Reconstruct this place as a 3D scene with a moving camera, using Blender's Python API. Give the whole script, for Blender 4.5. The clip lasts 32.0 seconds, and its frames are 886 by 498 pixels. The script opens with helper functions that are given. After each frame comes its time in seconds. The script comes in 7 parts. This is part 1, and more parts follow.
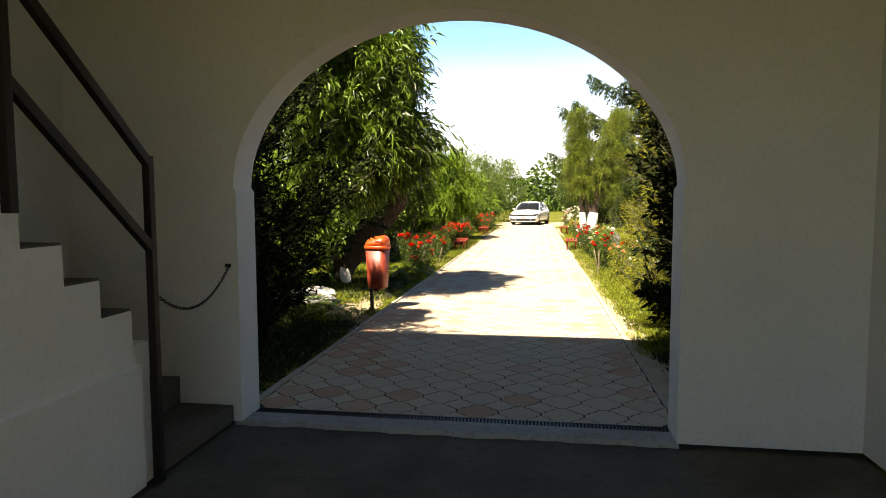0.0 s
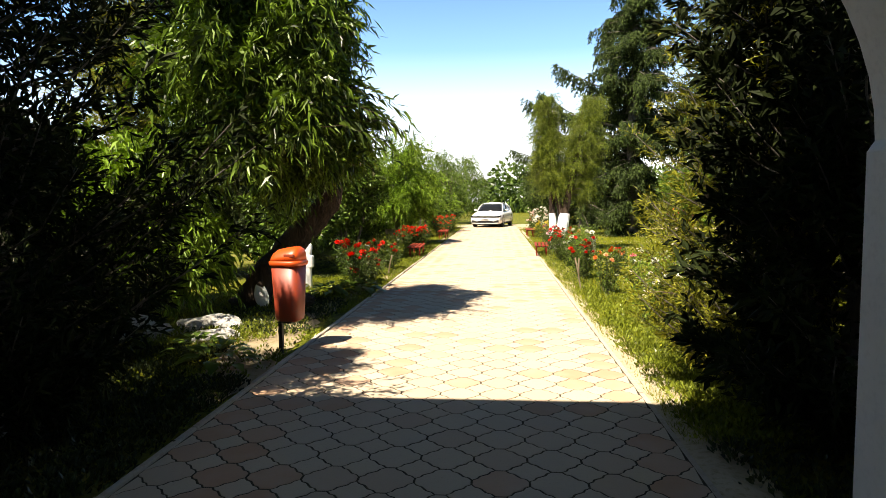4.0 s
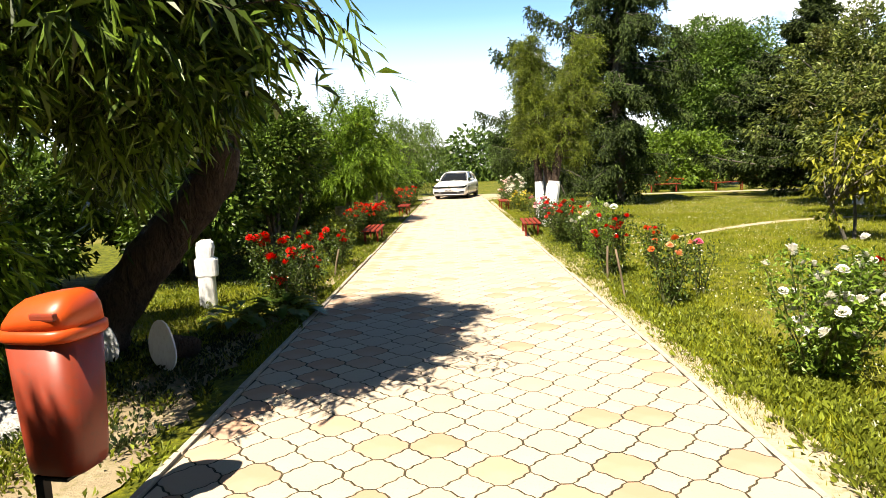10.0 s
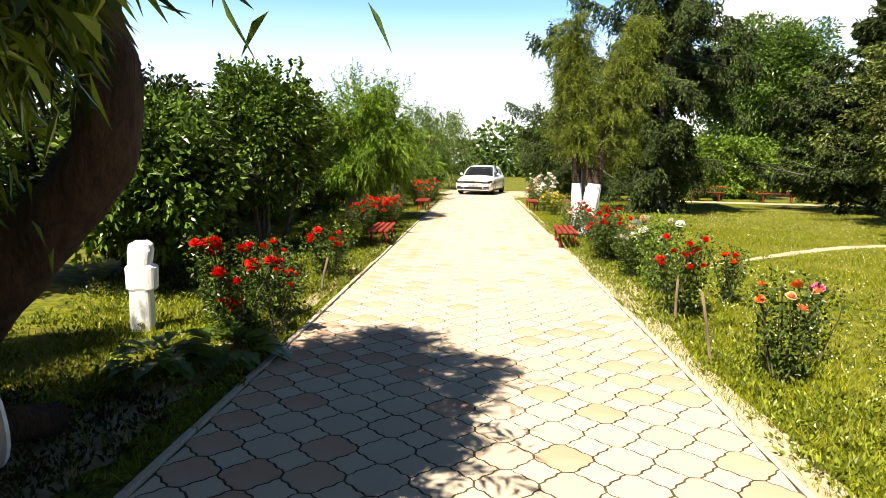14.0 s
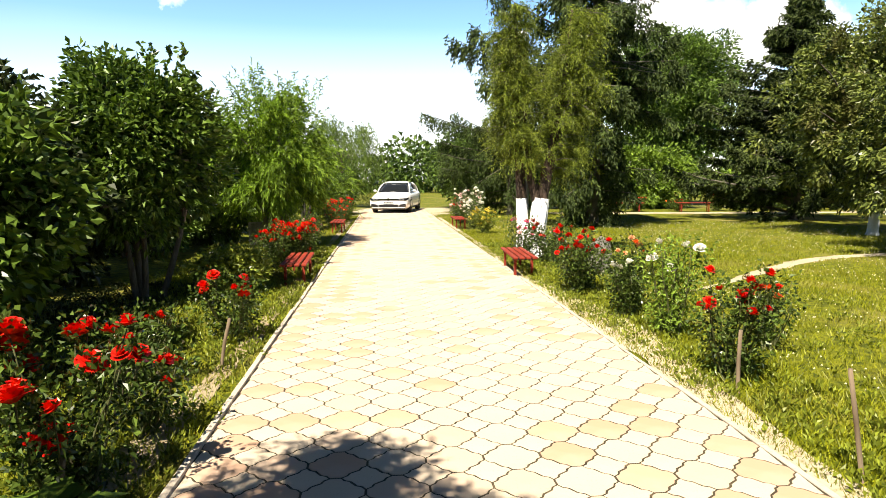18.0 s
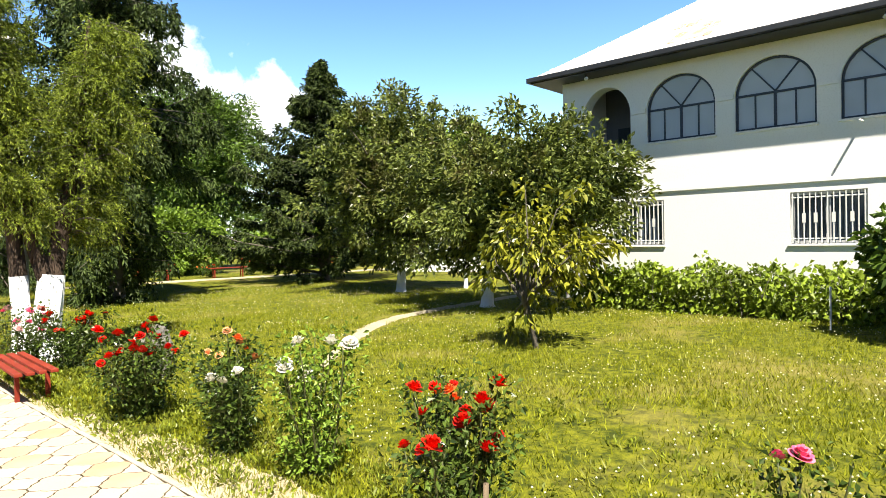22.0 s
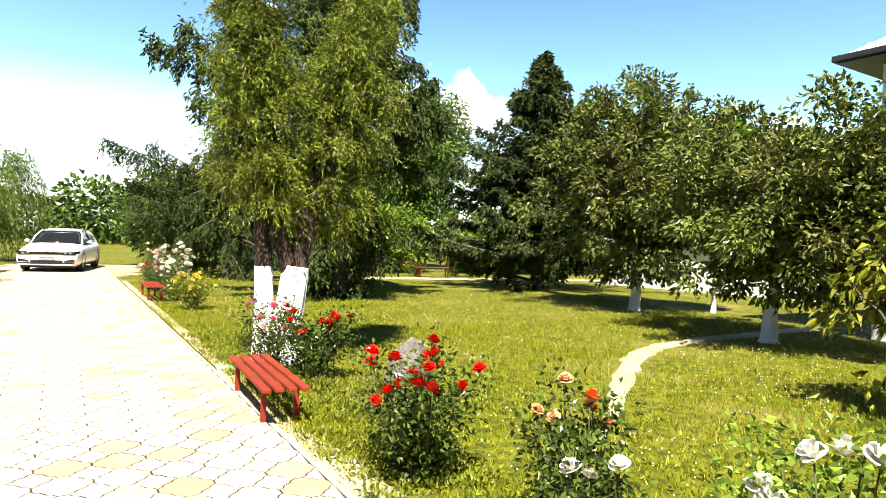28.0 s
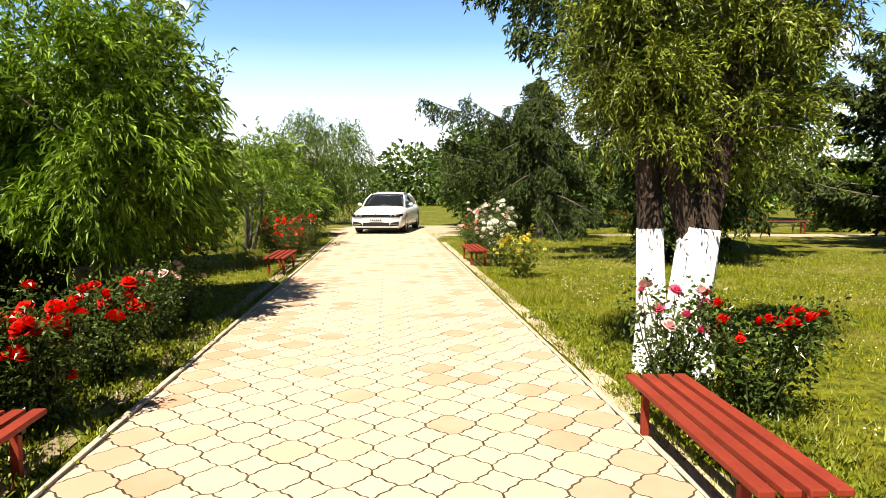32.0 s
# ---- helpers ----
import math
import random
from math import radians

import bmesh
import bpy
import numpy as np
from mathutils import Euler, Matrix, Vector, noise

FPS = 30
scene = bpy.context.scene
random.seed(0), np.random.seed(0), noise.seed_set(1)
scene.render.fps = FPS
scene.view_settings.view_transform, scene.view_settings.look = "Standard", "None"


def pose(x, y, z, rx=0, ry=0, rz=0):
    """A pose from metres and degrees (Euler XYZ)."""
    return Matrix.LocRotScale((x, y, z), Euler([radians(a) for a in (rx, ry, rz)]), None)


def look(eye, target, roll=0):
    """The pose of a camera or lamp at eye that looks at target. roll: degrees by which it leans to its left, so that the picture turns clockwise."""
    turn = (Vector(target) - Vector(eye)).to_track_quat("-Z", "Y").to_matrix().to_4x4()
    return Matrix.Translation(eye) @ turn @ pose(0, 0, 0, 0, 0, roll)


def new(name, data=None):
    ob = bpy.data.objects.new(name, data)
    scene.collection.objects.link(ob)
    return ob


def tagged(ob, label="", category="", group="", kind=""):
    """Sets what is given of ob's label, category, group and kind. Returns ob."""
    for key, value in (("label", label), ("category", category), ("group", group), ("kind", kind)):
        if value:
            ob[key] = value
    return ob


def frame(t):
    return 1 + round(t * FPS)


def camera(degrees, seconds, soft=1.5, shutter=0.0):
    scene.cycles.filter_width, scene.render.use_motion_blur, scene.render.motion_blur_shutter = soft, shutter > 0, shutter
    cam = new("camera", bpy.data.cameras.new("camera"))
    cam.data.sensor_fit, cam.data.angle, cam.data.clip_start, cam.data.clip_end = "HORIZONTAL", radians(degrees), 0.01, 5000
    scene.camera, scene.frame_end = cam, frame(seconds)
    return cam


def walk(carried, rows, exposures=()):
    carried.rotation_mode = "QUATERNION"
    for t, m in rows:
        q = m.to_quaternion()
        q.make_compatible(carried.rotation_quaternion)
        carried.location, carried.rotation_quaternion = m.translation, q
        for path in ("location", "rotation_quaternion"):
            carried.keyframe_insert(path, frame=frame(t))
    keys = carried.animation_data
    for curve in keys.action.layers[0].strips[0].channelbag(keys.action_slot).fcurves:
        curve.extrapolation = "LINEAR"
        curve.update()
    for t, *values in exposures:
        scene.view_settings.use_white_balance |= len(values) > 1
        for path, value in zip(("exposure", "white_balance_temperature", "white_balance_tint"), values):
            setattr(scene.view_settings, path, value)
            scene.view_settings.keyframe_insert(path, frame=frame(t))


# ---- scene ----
cam = camera(70.6, 32.0, 0.7)
PATH = [
    (0, (0.576, -4.321, 1.545), (0.131, -1.363, 1.313), -0.20),
    (0.5, (0.493, -3.945, 1.539), (0.004, -0.993, 1.319), -0.27),
    (1, (0.475, -3.742, 1.515), (-0.037, -0.794, 1.293), 0.26),
    (1.5, (0.290, -3.349, 1.527), (-0.110, -0.384, 1.316), 0.27),
    (2, (0.379, -3.145, 1.496), (-0.040, -0.180, 1.318), -0.04),
    (2.5, (0.376, -2.872, 1.470), (0.015, 0.097, 1.242), 0.01),
    (3, (0.320, -2.564, 1.513), (0.176, 0.424, 1.288), -1.19),
    (3.5, (0.383, -2.241, 1.495), (0.119, 0.740, 1.282), -0.52),
    (5.5, (0.506, -0.585, 1.462), (0.307, 2.396, 1.187), -0.57),
    (6, (0.424, -0.303, 1.438), (0.376, 2.684, 1.167), -1.07),
    (6.5, (0.365, -0.008, 1.443), (0.328, 2.974, 1.125), -0.01),
    (7, (0.368, 0.239, 1.424), (0.157, 3.216, 1.122), -0.09),
    (7.5, (0.276, 0.524, 1.434), (0.110, 3.509, 1.182), 0.97),
    (8, (0.205, 0.737, 1.446), (0.082, 3.721, 1.163), -0.38),
    (8.5, (0.149, 1.038, 1.445), (-0.126, 4.014, 1.175), -0.79),
    (9, (0.081, 1.292, 1.427), (-0.132, 4.274, 1.170), -0.58),
    (9.5, (-0.058, 1.548, 1.470), (-0.136, 4.526, 1.119), -1.72),
    (10, (-0.012, 1.838, 1.465), (-0.077, 4.814, 1.096), -2.30),
    (10.5, (0.062, 2.080, 1.459), (-0.051, 5.060, 1.137), -1.71),
    (11, (0.061, 2.282, 1.449), (0.007, 5.256, 1.061), 0.40),
    (11.5, (0.020, 2.515, 1.506), (-0.018, 5.497, 1.179), -1.24),
    (12, (0.059, 2.743, 1.506), (0.020, 5.732, 1.254), -2.24),
    (12.5, (0.098, 2.998, 1.504), (-0.039, 5.982, 1.227), -1.19),
    (13, (0.039, 3.284, 1.511), (0.109, 6.278, 1.323), -1.18),
    (13.5, (0.004, 3.546, 1.493), (0.126, 6.526, 1.169), -0.68),
    (14, (-0.012, 3.818, 1.493), (-0.176, 6.786, 1.088), 0.99),
    (14.5, (-0.147, 4.106, 1.495), (-0.155, 7.090, 1.185), 1.11),
    (16.5, (-0.418, 5.060, 1.469), (-0.335, 8.045, 1.186), -0.55),
    (17, (-0.441, 5.400, 1.483), (-0.356, 8.386, 1.205), 0.88),
    (17.5, (-0.513, 5.630, 1.482), (-0.288, 8.605, 1.168), -0.15),
    (18, (-0.505, 5.899, 1.466), (-0.227, 8.868, 1.140), -0.39),
    (18.5, (-0.460, 6.245, 1.478), (-0.251, 9.224, 1.194), 0.71),
    (19, (-0.450, 6.623, 1.472), (-0.101, 9.590, 1.199), -0.69),
    (19.5, (-0.386, 7.004, 1.460), (-0.112, 9.973, 1.134), 1.21),
    (20, (-0.309, 7.296, 1.465), (0.214, 10.240, 1.222), 1.09),
    (20.5, (-0.320, 7.611, 1.494), (0.885, 10.341, 1.179), -0.03),
    (21, (-0.266, 7.851, 1.483), (1.306, 10.390, 1.198), -0.23),
    (21.5, (-0.164, 8.082, 1.499), (1.733, 10.400, 1.327), -0.05),
    (22, (-0.174, 8.248, 1.502), (2.049, 10.262, 1.444), -1.30),
    (22.5, (-0.189, 8.442, 1.546), (2.241, 10.201, 1.570), 0.45),
    (23, (-0.053, 8.602, 1.614), (2.473, 10.217, 1.734), 0.71),
    (23.5, (0.023, 8.728, 1.603), (2.684, 10.096, 1.833), 2.15),
    (24, (-0.015, 8.923, 1.603), (2.770, 9.993, 1.918), 0.64),
    (24.5, (-0.101, 9.194, 1.621), (2.692, 10.237, 1.956), 0.25),
    (25, (-0.081, 9.324, 1.610), (2.568, 10.700, 1.912), 0.62),
    (25.5, (-0.052, 9.601, 1.546), (2.405, 11.298, 1.840), 0.18),
    (27.5, (0.142, 10.226, 1.501), (2.039, 12.550, 1.536), 1.24),
    (28, (0.110, 10.442, 1.470), (1.671, 13.004, 1.438), 2.17),
    (28.5, (0.124, 10.844, 1.459), (1.428, 13.544, 1.366), 0.85),
    (29, (0.190, 11.170, 1.424), (1.151, 14.008, 1.271), 0.05),
    (29.5, (0.254, 11.488, 1.424), (0.861, 14.418, 1.207), 0.73),
    (30, (0.203, 11.831, 1.422), (0.747, 14.767, 1.132), -0.03),
    (30.5, (0.198, 12.116, 1.402), (0.579, 15.083, 1.186), -1.28),
    (31, (0.206, 12.424, 1.397), (0.359, 15.410, 1.145), -0.17),
    (31.5, (0.144, 12.753, 1.393), (0.411, 15.730, 1.139), -0.31),
    (32, (0.092, 13.061, 1.397), (0.356, 16.037, 1.130), -0.25),
]
walk(cam, [(t, look(eye, target, roll)) for t, eye, target, roll in PATH],
     exposures=[(0, 1.68, 7700, 13), (3, 1.42, 7500, 12), (6, 1.15, 7000, 12), (9, 1.28, 7000, 12), (14, 1.28, 7000, 12), (17, 1.32, 7000, 12), (20, 1.16, 6900, 11), (21, 1.24, 6800, 11), (22, 1.42, 6700, 10), (23, 1.1, 6200, 8), (24, 0.98, 5750, 7), (25.5, 0.94, 5750, 7), (27.5, 1.5, 6800, 11), (28, 1.6, 6900, 11), (29, 1.3, 7000, 11), (30, 1.22, 7100, 12), (32, 1.08, 7100, 12)])

# ---- world and sun ----
SUN_FROM = Vector((-0.34, -0.54, 1.0)).normalized()
world = bpy.data.worlds.new("world")
scene.world = world
world.use_nodes = True
wt = world.node_tree
wt.nodes.clear()
w_out = wt.nodes.new("ShaderNodeOutputWorld")
w_bg = wt.nodes.new("ShaderNodeBackground")
w_sky = wt.nodes.new("ShaderNodeTexSky")
w_sky.sky_type = "NISHITA"
w_sky.sun_disc = False
w_sky.sun_elevation = math.asin(SUN_FROM.z)
w_sky.sun_rotation = math.atan2(SUN_FROM.x, SUN_FROM.y)
w_sky.dust_density = 0.4
w_sky.ozone_density = 4.0
w_co = wt.nodes.new("ShaderNodeTexCoord")
w_mx = wt.nodes.new("ShaderNodeMixRGB")
w_mx.inputs[2].default_value = (13.0, 13.2, 13.6, 1)
w_sepz = wt.nodes.new("ShaderNodeSeparateXYZ")
wt.links.new(w_co.outputs["Generated"], w_sepz.inputs[0])


def vector_math(op, a, b):
    nd = wt.nodes.new("ShaderNodeVectorMath")
    nd.operation = op
    for k, v in enumerate((a, b)):
        if isinstance(v, tuple):
            nd.inputs[k].default_value = v
        else:
            wt.links.new(v, nd.inputs[k])
    return nd


# fair-weather clouds: heading and height in degrees, half width in radians, flattening
w_no = wt.nodes.new("ShaderNodeTexNoise")
w_no.inputs["Scale"].default_value = 11
w_no.inputs["Detail"].default_value = 8
w_no.inputs["Roughness"].default_value = 0.6
wt.links.new(w_co.outputs["Generated"], w_no.inputs["Vector"])
puff = vector_math("MULTIPLY", vector_math("SUBTRACT", w_no.outputs["Color"], (0.5, 0.5, 0.5)).outputs[0], (0.26, 0.26, 0.2))
where = vector_math("ADD", w_co.outputs["Generated"], puff.outputs[0])
w_clouds = None
for head, high, half, flat in ((24, 13.5, 0.12, 1.7), (32, 11, 0.09, 1.5), (73.5, 19.5, 0.06, 1.5), (80, 20.0, 0.05, 2.0), (94.5, 13, 0.07, 1.2), (93, 7.5, 0.055, 1.2), (103, 11.5, 0.08, 1.5), (95.5, 20, 0.035, 1.6), (101.5, 19, 0.055, 2.0), (112, 15, 0.1, 1.6), (60, 8, 0.06, 1.8), (-22, 16, 0.1, 2.4)):
    h_, e_ = radians(head), radians(high)
    rel = vector_math("SUBTRACT", where.outputs[0], (math.sin(h_) * math.cos(e_), math.cos(h_) * math.cos(e_), math.sin(e_)))
    rel = vector_math("MULTIPLY", rel.outputs[0], (1.0, 1.0, flat))
    ln_ = wt.nodes.new("ShaderNodeVectorMath")
    ln_.operation = "LENGTH"
    wt.links.new(rel.outputs[0], ln_.inputs[0])
    mr = wt.nodes.new("ShaderNodeMapRange")
    mr.inputs[1].default_value = half
    mr.inputs[2].default_value = half * 0.45
    wt.links.new(ln_.outputs["Value"], mr.inputs[0])
    if w_clouds is None:
        w_clouds = mr
    else:
        mxm = wt.nodes.new("ShaderNodeMath")
        mxm.operation = "MAXIMUM"
        wt.links.new(w_clouds.outputs[0], mxm.inputs[0])
        wt.links.new(mr.outputs[0], mxm.inputs[1])
        w_clouds = mxm
wt.links.new(w_clouds.outputs[0], w_mx.inputs[0])
w_hs = wt.nodes.new("ShaderNodeHueSaturation")
w_hs.inputs["Saturation"].default_value = 1.15
w_lift = wt.nodes.new("ShaderNodeMapRange")
w_lift.inputs[1].default_value = 0.0
w_lift.inputs[2].default_value = 0.95
w_lift.inputs[3].default_value = 2.7
w_lift.inputs[4].default_value = 0.12
wt.links.new(w_sepz.outputs["Z"], w_lift.inputs[0])
# sky dimmed to the unseen south and west to deepen the shade
w_face = vector_math("DOT_PRODUCT", w_co.outputs["Generated"], (0.6, 0.8, 0.0))
w_side = wt.nodes.new("ShaderNodeMapRange")
w_side.inputs[1].default_value = -0.25
w_side.inputs[2].default_value = 0.45
w_side.inputs[3].default_value = 0.42
w_side.inputs[4].default_value = 1.0
wt.links.new(w_face.outputs["Value"], w_side.inputs[0])
w_val = wt.nodes.new("ShaderNodeMath")
w_val.operation = "MULTIPLY"
wt.links.new(w_lift.outputs[0], w_val.inputs[0])
wt.links.new(w_side.outputs[0], w_val.inputs[1])
wt.links.new(w_val.outputs[0], w_hs.inputs["Value"])
wt.links.new(w_sky.outputs[0], w_hs.inputs["Color"])
wt.links.new(w_hs.outputs[0], w_mx.inputs[1])
# thin bright haze low in the north
w_hz = wt.nodes.new("ShaderNodeMapRange")
w_hz.inputs[1].default_value = 0.23
w_hz.inputs[2].default_value = 0.02
wt.links.new(w_sepz.outputs["Z"], w_hz.inputs[0])
w_hy = wt.nodes.new("ShaderNodeMapRange")
w_hy.inputs[1].default_value = 0.45
w_hy.inputs[2].default_value = 0.98
wt.links.new(w_sepz.outputs["Y"], w_hy.inputs[0])
w_mul = wt.nodes.new("ShaderNodeMath")
w_mul.operation = "MULTIPLY"
wt.links.new(w_hz.outputs[0], w_mul.inputs[0])
wt.links.new(w_hy.outputs[0], w_mul.inputs[1])
w_mh = wt.nodes.new("ShaderNodeMixRGB")
w_mh.inputs[2].default_value = (10.2, 10.6, 11.0, 1)
wt.links.new(w_mul.outputs[0], w_mh.inputs[0])
wt.links.new(w_mx.outputs[0], w_mh.inputs[1])
wt.links.new(w_mh.outputs[0], w_bg.inputs[0])
wt.links.new(w_bg.outputs[0], w_out.inputs[0])
w_bg.inputs[1].default_value = 0.06

sun = new("sun", bpy.data.lights.new("sun", "SUN"))
sun.data.energy = 5.0
sun.data.angle = radians(0.55)
sun.data.color = (1.0, 0.94, 0.82)
sun.matrix_world = look(SUN_FROM * 60, (0, 0, 0))

# ---- materials ----


def material(name, color, rough=0.8, metal=0.0, spec=0.4):
    m = bpy.data.materials.new(name)
    m.use_nodes = True
    b = m.node_tree.nodes["Principled BSDF"]
    b.inputs["Base Color"].default_value = (*color, 1)
    b.inputs["Roughness"].default_value = rough
    b.inputs["Metallic"].default_value = metal
    b.inputs["Specular IOR Level"].default_value = spec
    return m


def noise_node(m, scale, detail=4.0, rough=0.55, coord="Object", stretch=None):
    nt = m.node_tree
    co = nt.nodes.new("ShaderNodeTexCoord")
    no = nt.nodes.new("ShaderNodeTexNoise")
    no.inputs["Scale"].default_value = scale
    no.inputs["Detail"].default_value = detail
    no.inputs["Roughness"].default_value = rough
    src = co.outputs[coord]
    if stretch:
        mp = nt.nodes.new("ShaderNodeMapping")
        mp.inputs["Scale"].default_value = stretch
        nt.links.new(src, mp.inputs[0])
        src = mp.outputs[0]
    nt.links.new(src, no.inputs["Vector"])
    return no


def mix_colors(m, fac, a, b, lo=0.35, hi=0.65):
    """A colour that goes from a to b by fac; a and b are colours or sockets."""
    nt = m.node_tree
    rp = nt.nodes.new("ShaderNodeMapRange")
    rp.inputs[1].default_value = lo
    rp.inputs[2].default_value = hi
    nt.links.new(fac, rp.inputs[0])
    mx = nt.nodes.new("ShaderNodeMixRGB")
    nt.links.new(rp.outputs[0], mx.inputs[0])
    for k, v in ((1, a), (2, b)):
        if isinstance(v, tuple):
            mx.inputs[k].default_value = (*v, 1)
        else:
            nt.links.new(v, mx.inputs[k])
    return mx.outputs[0]


def set_color(m, socket):
    m.node_tree.links.new(socket, m.node_tree.nodes["Principled BSDF"].inputs["Base Color"])


def add_bump(m, height, strength=0.3, dist=0.02):
    nt = m.node_tree
    bp = nt.nodes.new("ShaderNodeBump")
    bp.inputs["Strength"].default_value = strength
    bp.inputs["Distance"].default_value = dist
    nt.links.new(height, bp.inputs["Height"])
    nt.links.new(bp.outputs[0], nt.nodes["Principled BSDF"].inputs["Normal"])


def rough_surface(name, a, b, scale, fine, rough=0.85, bump=0.3, dist=0.01, c=None, stretch=None, spec=0.3, metal=0.0):
    """Two-scale mottled surface: a and b by large noise, c by finer noise, bump by the finest."""
    m = material(name, a, rough, metal, spec)
    big = noise_node(m, scale, 5, stretch=stretch)
    small = noise_node(m, fine, 6, 0.65, stretch=stretch)
    col = mix_colors(m, big.outputs["Fac"], a, b, 0.35, 0.65)
    if c:
        col = mix_colors(m, small.outputs["Fac"], col, c, 0.5, 0.75)
    set_color(m, col)
    add_bump(m, small.outputs["Fac"], bump, dist)
    return m


def random_tint(m, col_a, col_b, by="island", power=0.0):
    nt = m.node_tree
    if by == "island":
        nd = nt.nodes.new("ShaderNodeNewGeometry")
        fac = nd.outputs["Random Per Island"]
    else:
        nd = nt.nodes.new("ShaderNodeObjectInfo")
        fac = nd.outputs["Random"]
    return mix_colors(m, fac, col_a, col_b, power, 1.0 + power)


def leaf_material(name, a, b, trans=0.35, rough=0.45, spec=0.35, c=None, gain=(0.5, 1.2)):
    """Leaf with colour by leaf and by place, that lets some light through."""
    a, b = tuple(v * gain[0] for v in a), tuple(v * gain[1] for v in b)
    m = material(name, a, rough * 0.75, 0, spec * 0.75)
    nt = m.node_tree
    bs = nt.nodes["Principled BSDF"]
    col = random_tint(m, a, b)
    big = noise_node(m, 0.9, 3)
    dark = tuple(v * 0.6 for v in a)
    col = mix_colors(m, big.outputs["Fac"], col, c or dark, 0.5, 0.8)
    set_color(m, col)
    tr = nt.nodes.new("ShaderNodeBsdfTranslucent")
    hs = nt.nodes.new("ShaderNodeHueSaturation")
    hs.inputs["Saturation"].default_value = 1.1
    hs.inputs["Value"].default_value = 1.4
    nt.links.new(col, hs.inputs["Color"])
    nt.links.new(hs.outputs[0], tr.inputs[0])
    mx = nt.nodes.new("ShaderNodeMixShader")
    mx.inputs[0].default_value = trans * 0.42
    nt.links.new(bs.outputs[0], mx.inputs[1])
    nt.links.new(tr.outputs[0], mx.inputs[2])
    nt.links.new(mx.outputs[0], nt.nodes["Material Output"].inputs[0])
    return m


M_PLASTER = rough_surface("white_plaster", (0.71, 0.705, 0.68), (0.77, 0.76, 0.735), 1.3, 40, 0.9, 0.15, 0.004, (0.64, 0.63, 0.61))
M_WHITEWALL = rough_surface("house_whitewash", (0.84, 0.84, 0.83), (0.87, 0.87, 0.86), 0.7, 30, 0.9, 0.12, 0.004, (0.77, 0.77, 0.76))
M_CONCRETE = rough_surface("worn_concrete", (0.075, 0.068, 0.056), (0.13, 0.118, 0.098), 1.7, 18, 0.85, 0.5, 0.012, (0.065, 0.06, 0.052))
M_SILL = rough_surface("pale_concrete", (0.3, 0.31, 0.31), (0.38, 0.38, 0.37), 2.0, 22, 0.85, 0.4, 0.008, (0.2, 0.2, 0.2))
M_KERB = rough_surface("kerb_concrete", (0.4, 0.35, 0.28), (0.5, 0.44, 0.36), 2.0, 30, 0.9, 0.4, 0.006, (0.3, 0.25, 0.2))
M_BED = rough_surface("joint_sand", (0.035, 0.028, 0.018), (0.07, 0.055, 0.03), 2.0, 13, 0.95, 0.4, 0.006, (0.16, 0.12, 0.07))
M_DARKMETAL = rough_surface("brown_painted_steel", (0.008, 0.006, 0.006), (0.014, 0.01, 0.009), 4, 60, 0.55, 0.15, 0.002, (0.03, 0.018, 0.014))
M_BLACK = material("black_iron", (0.012, 0.012, 0.013), 0.5)
M_BARK = rough_surface("willow_bark", (0.06, 0.04, 0.028), (0.11, 0.075, 0.052), 3, 11, 0.95, 1.0, 0.12, (0.03, 0.022, 0.017), stretch=(3, 3, 0.6))
M_BARK2 = rough_surface("grey_bark", (0.1, 0.09, 0.075), (0.17, 0.15, 0.125), 4, 20, 0.95, 1.0, 0.03, (0.06, 0.05, 0.04), stretch=(3, 3, 0.7))
M_LIME = rough_surface("limewash", (0.78, 0.79, 0.8), (0.84, 0.84, 0.84), 5, 26, 0.95, 0.4, 0.01, (0.66, 0.65, 0.63), stretch=(2, 2, 0.8))
M_BENCH = rough_surface("red_bench_paint", (0.2, 0.026, 0.014), (0.27, 0.04, 0.02), 3, 40, 0.65, 0.12, 0.002, (0.15, 0.025, 0.016), spec=0.2)
M_BIN = rough_surface("faded_red_plastic", (0.25, 0.034, 0.014), (0.3, 0.052, 0.024), 2.5, 30, 0.42, 0.06, 0.002, (0.2, 0.05, 0.03), spec=0.45)
M_BINLID = rough_surface("orange_plastic", (0.55, 0.06, 0.008), (0.62, 0.09, 0.012), 3, 40, 0.4, 0.05, 0.002, spec=0.5)
M_ROCK = rough_surface("pale_stone", (0.15, 0.14, 0.125), (0.3, 0.285, 0.26), 5, 22, 0.95, 1.0, 0.04, (0.1, 0.09, 0.08))
# Dark patches put the dappled shade into the stones' colour.
M_WHITEROCK = rough_surface("dappled_pale_stone", (0.42, 0.4, 0.36), (0.66, 0.64, 0.61), 5, 16, 0.95, 1.0, 0.06, (0.14, 0.125, 0.1))
M_WOOD = rough_surface("weathered_stake", (0.13, 0.1, 0.065), (0.2, 0.15, 0.1), 4, 30, 0.9, 0.5, 0.006, stretch=(4, 4, 0.5))
M_ZINC = rough_surface("roof_sheet", (0.62, 0.61, 0.6), (0.68, 0.67, 0.66), 0.6, 12, 0.5, 0.1, 0.003, spec=0.4)
M_EAVE = rough_surface("dark_gutter", (0.022, 0.024, 0.03), (0.035, 0.038, 0.045), 2, 30, 0.5, 0.1, 0.002)
M_FRAME = material("dark_window_frame", (0.035, 0.045, 0.07), 0.45)
M_GREYFRAME = material("grey_window_frame", (0.42, 0.43, 0.45), 0.5)
M_POLE = rough_surface("grey_lamp_pole", (0.16, 0.16, 0.16), (0.22, 0.22, 0.21), 3, 40, 0.5, 0.1, 0.002)
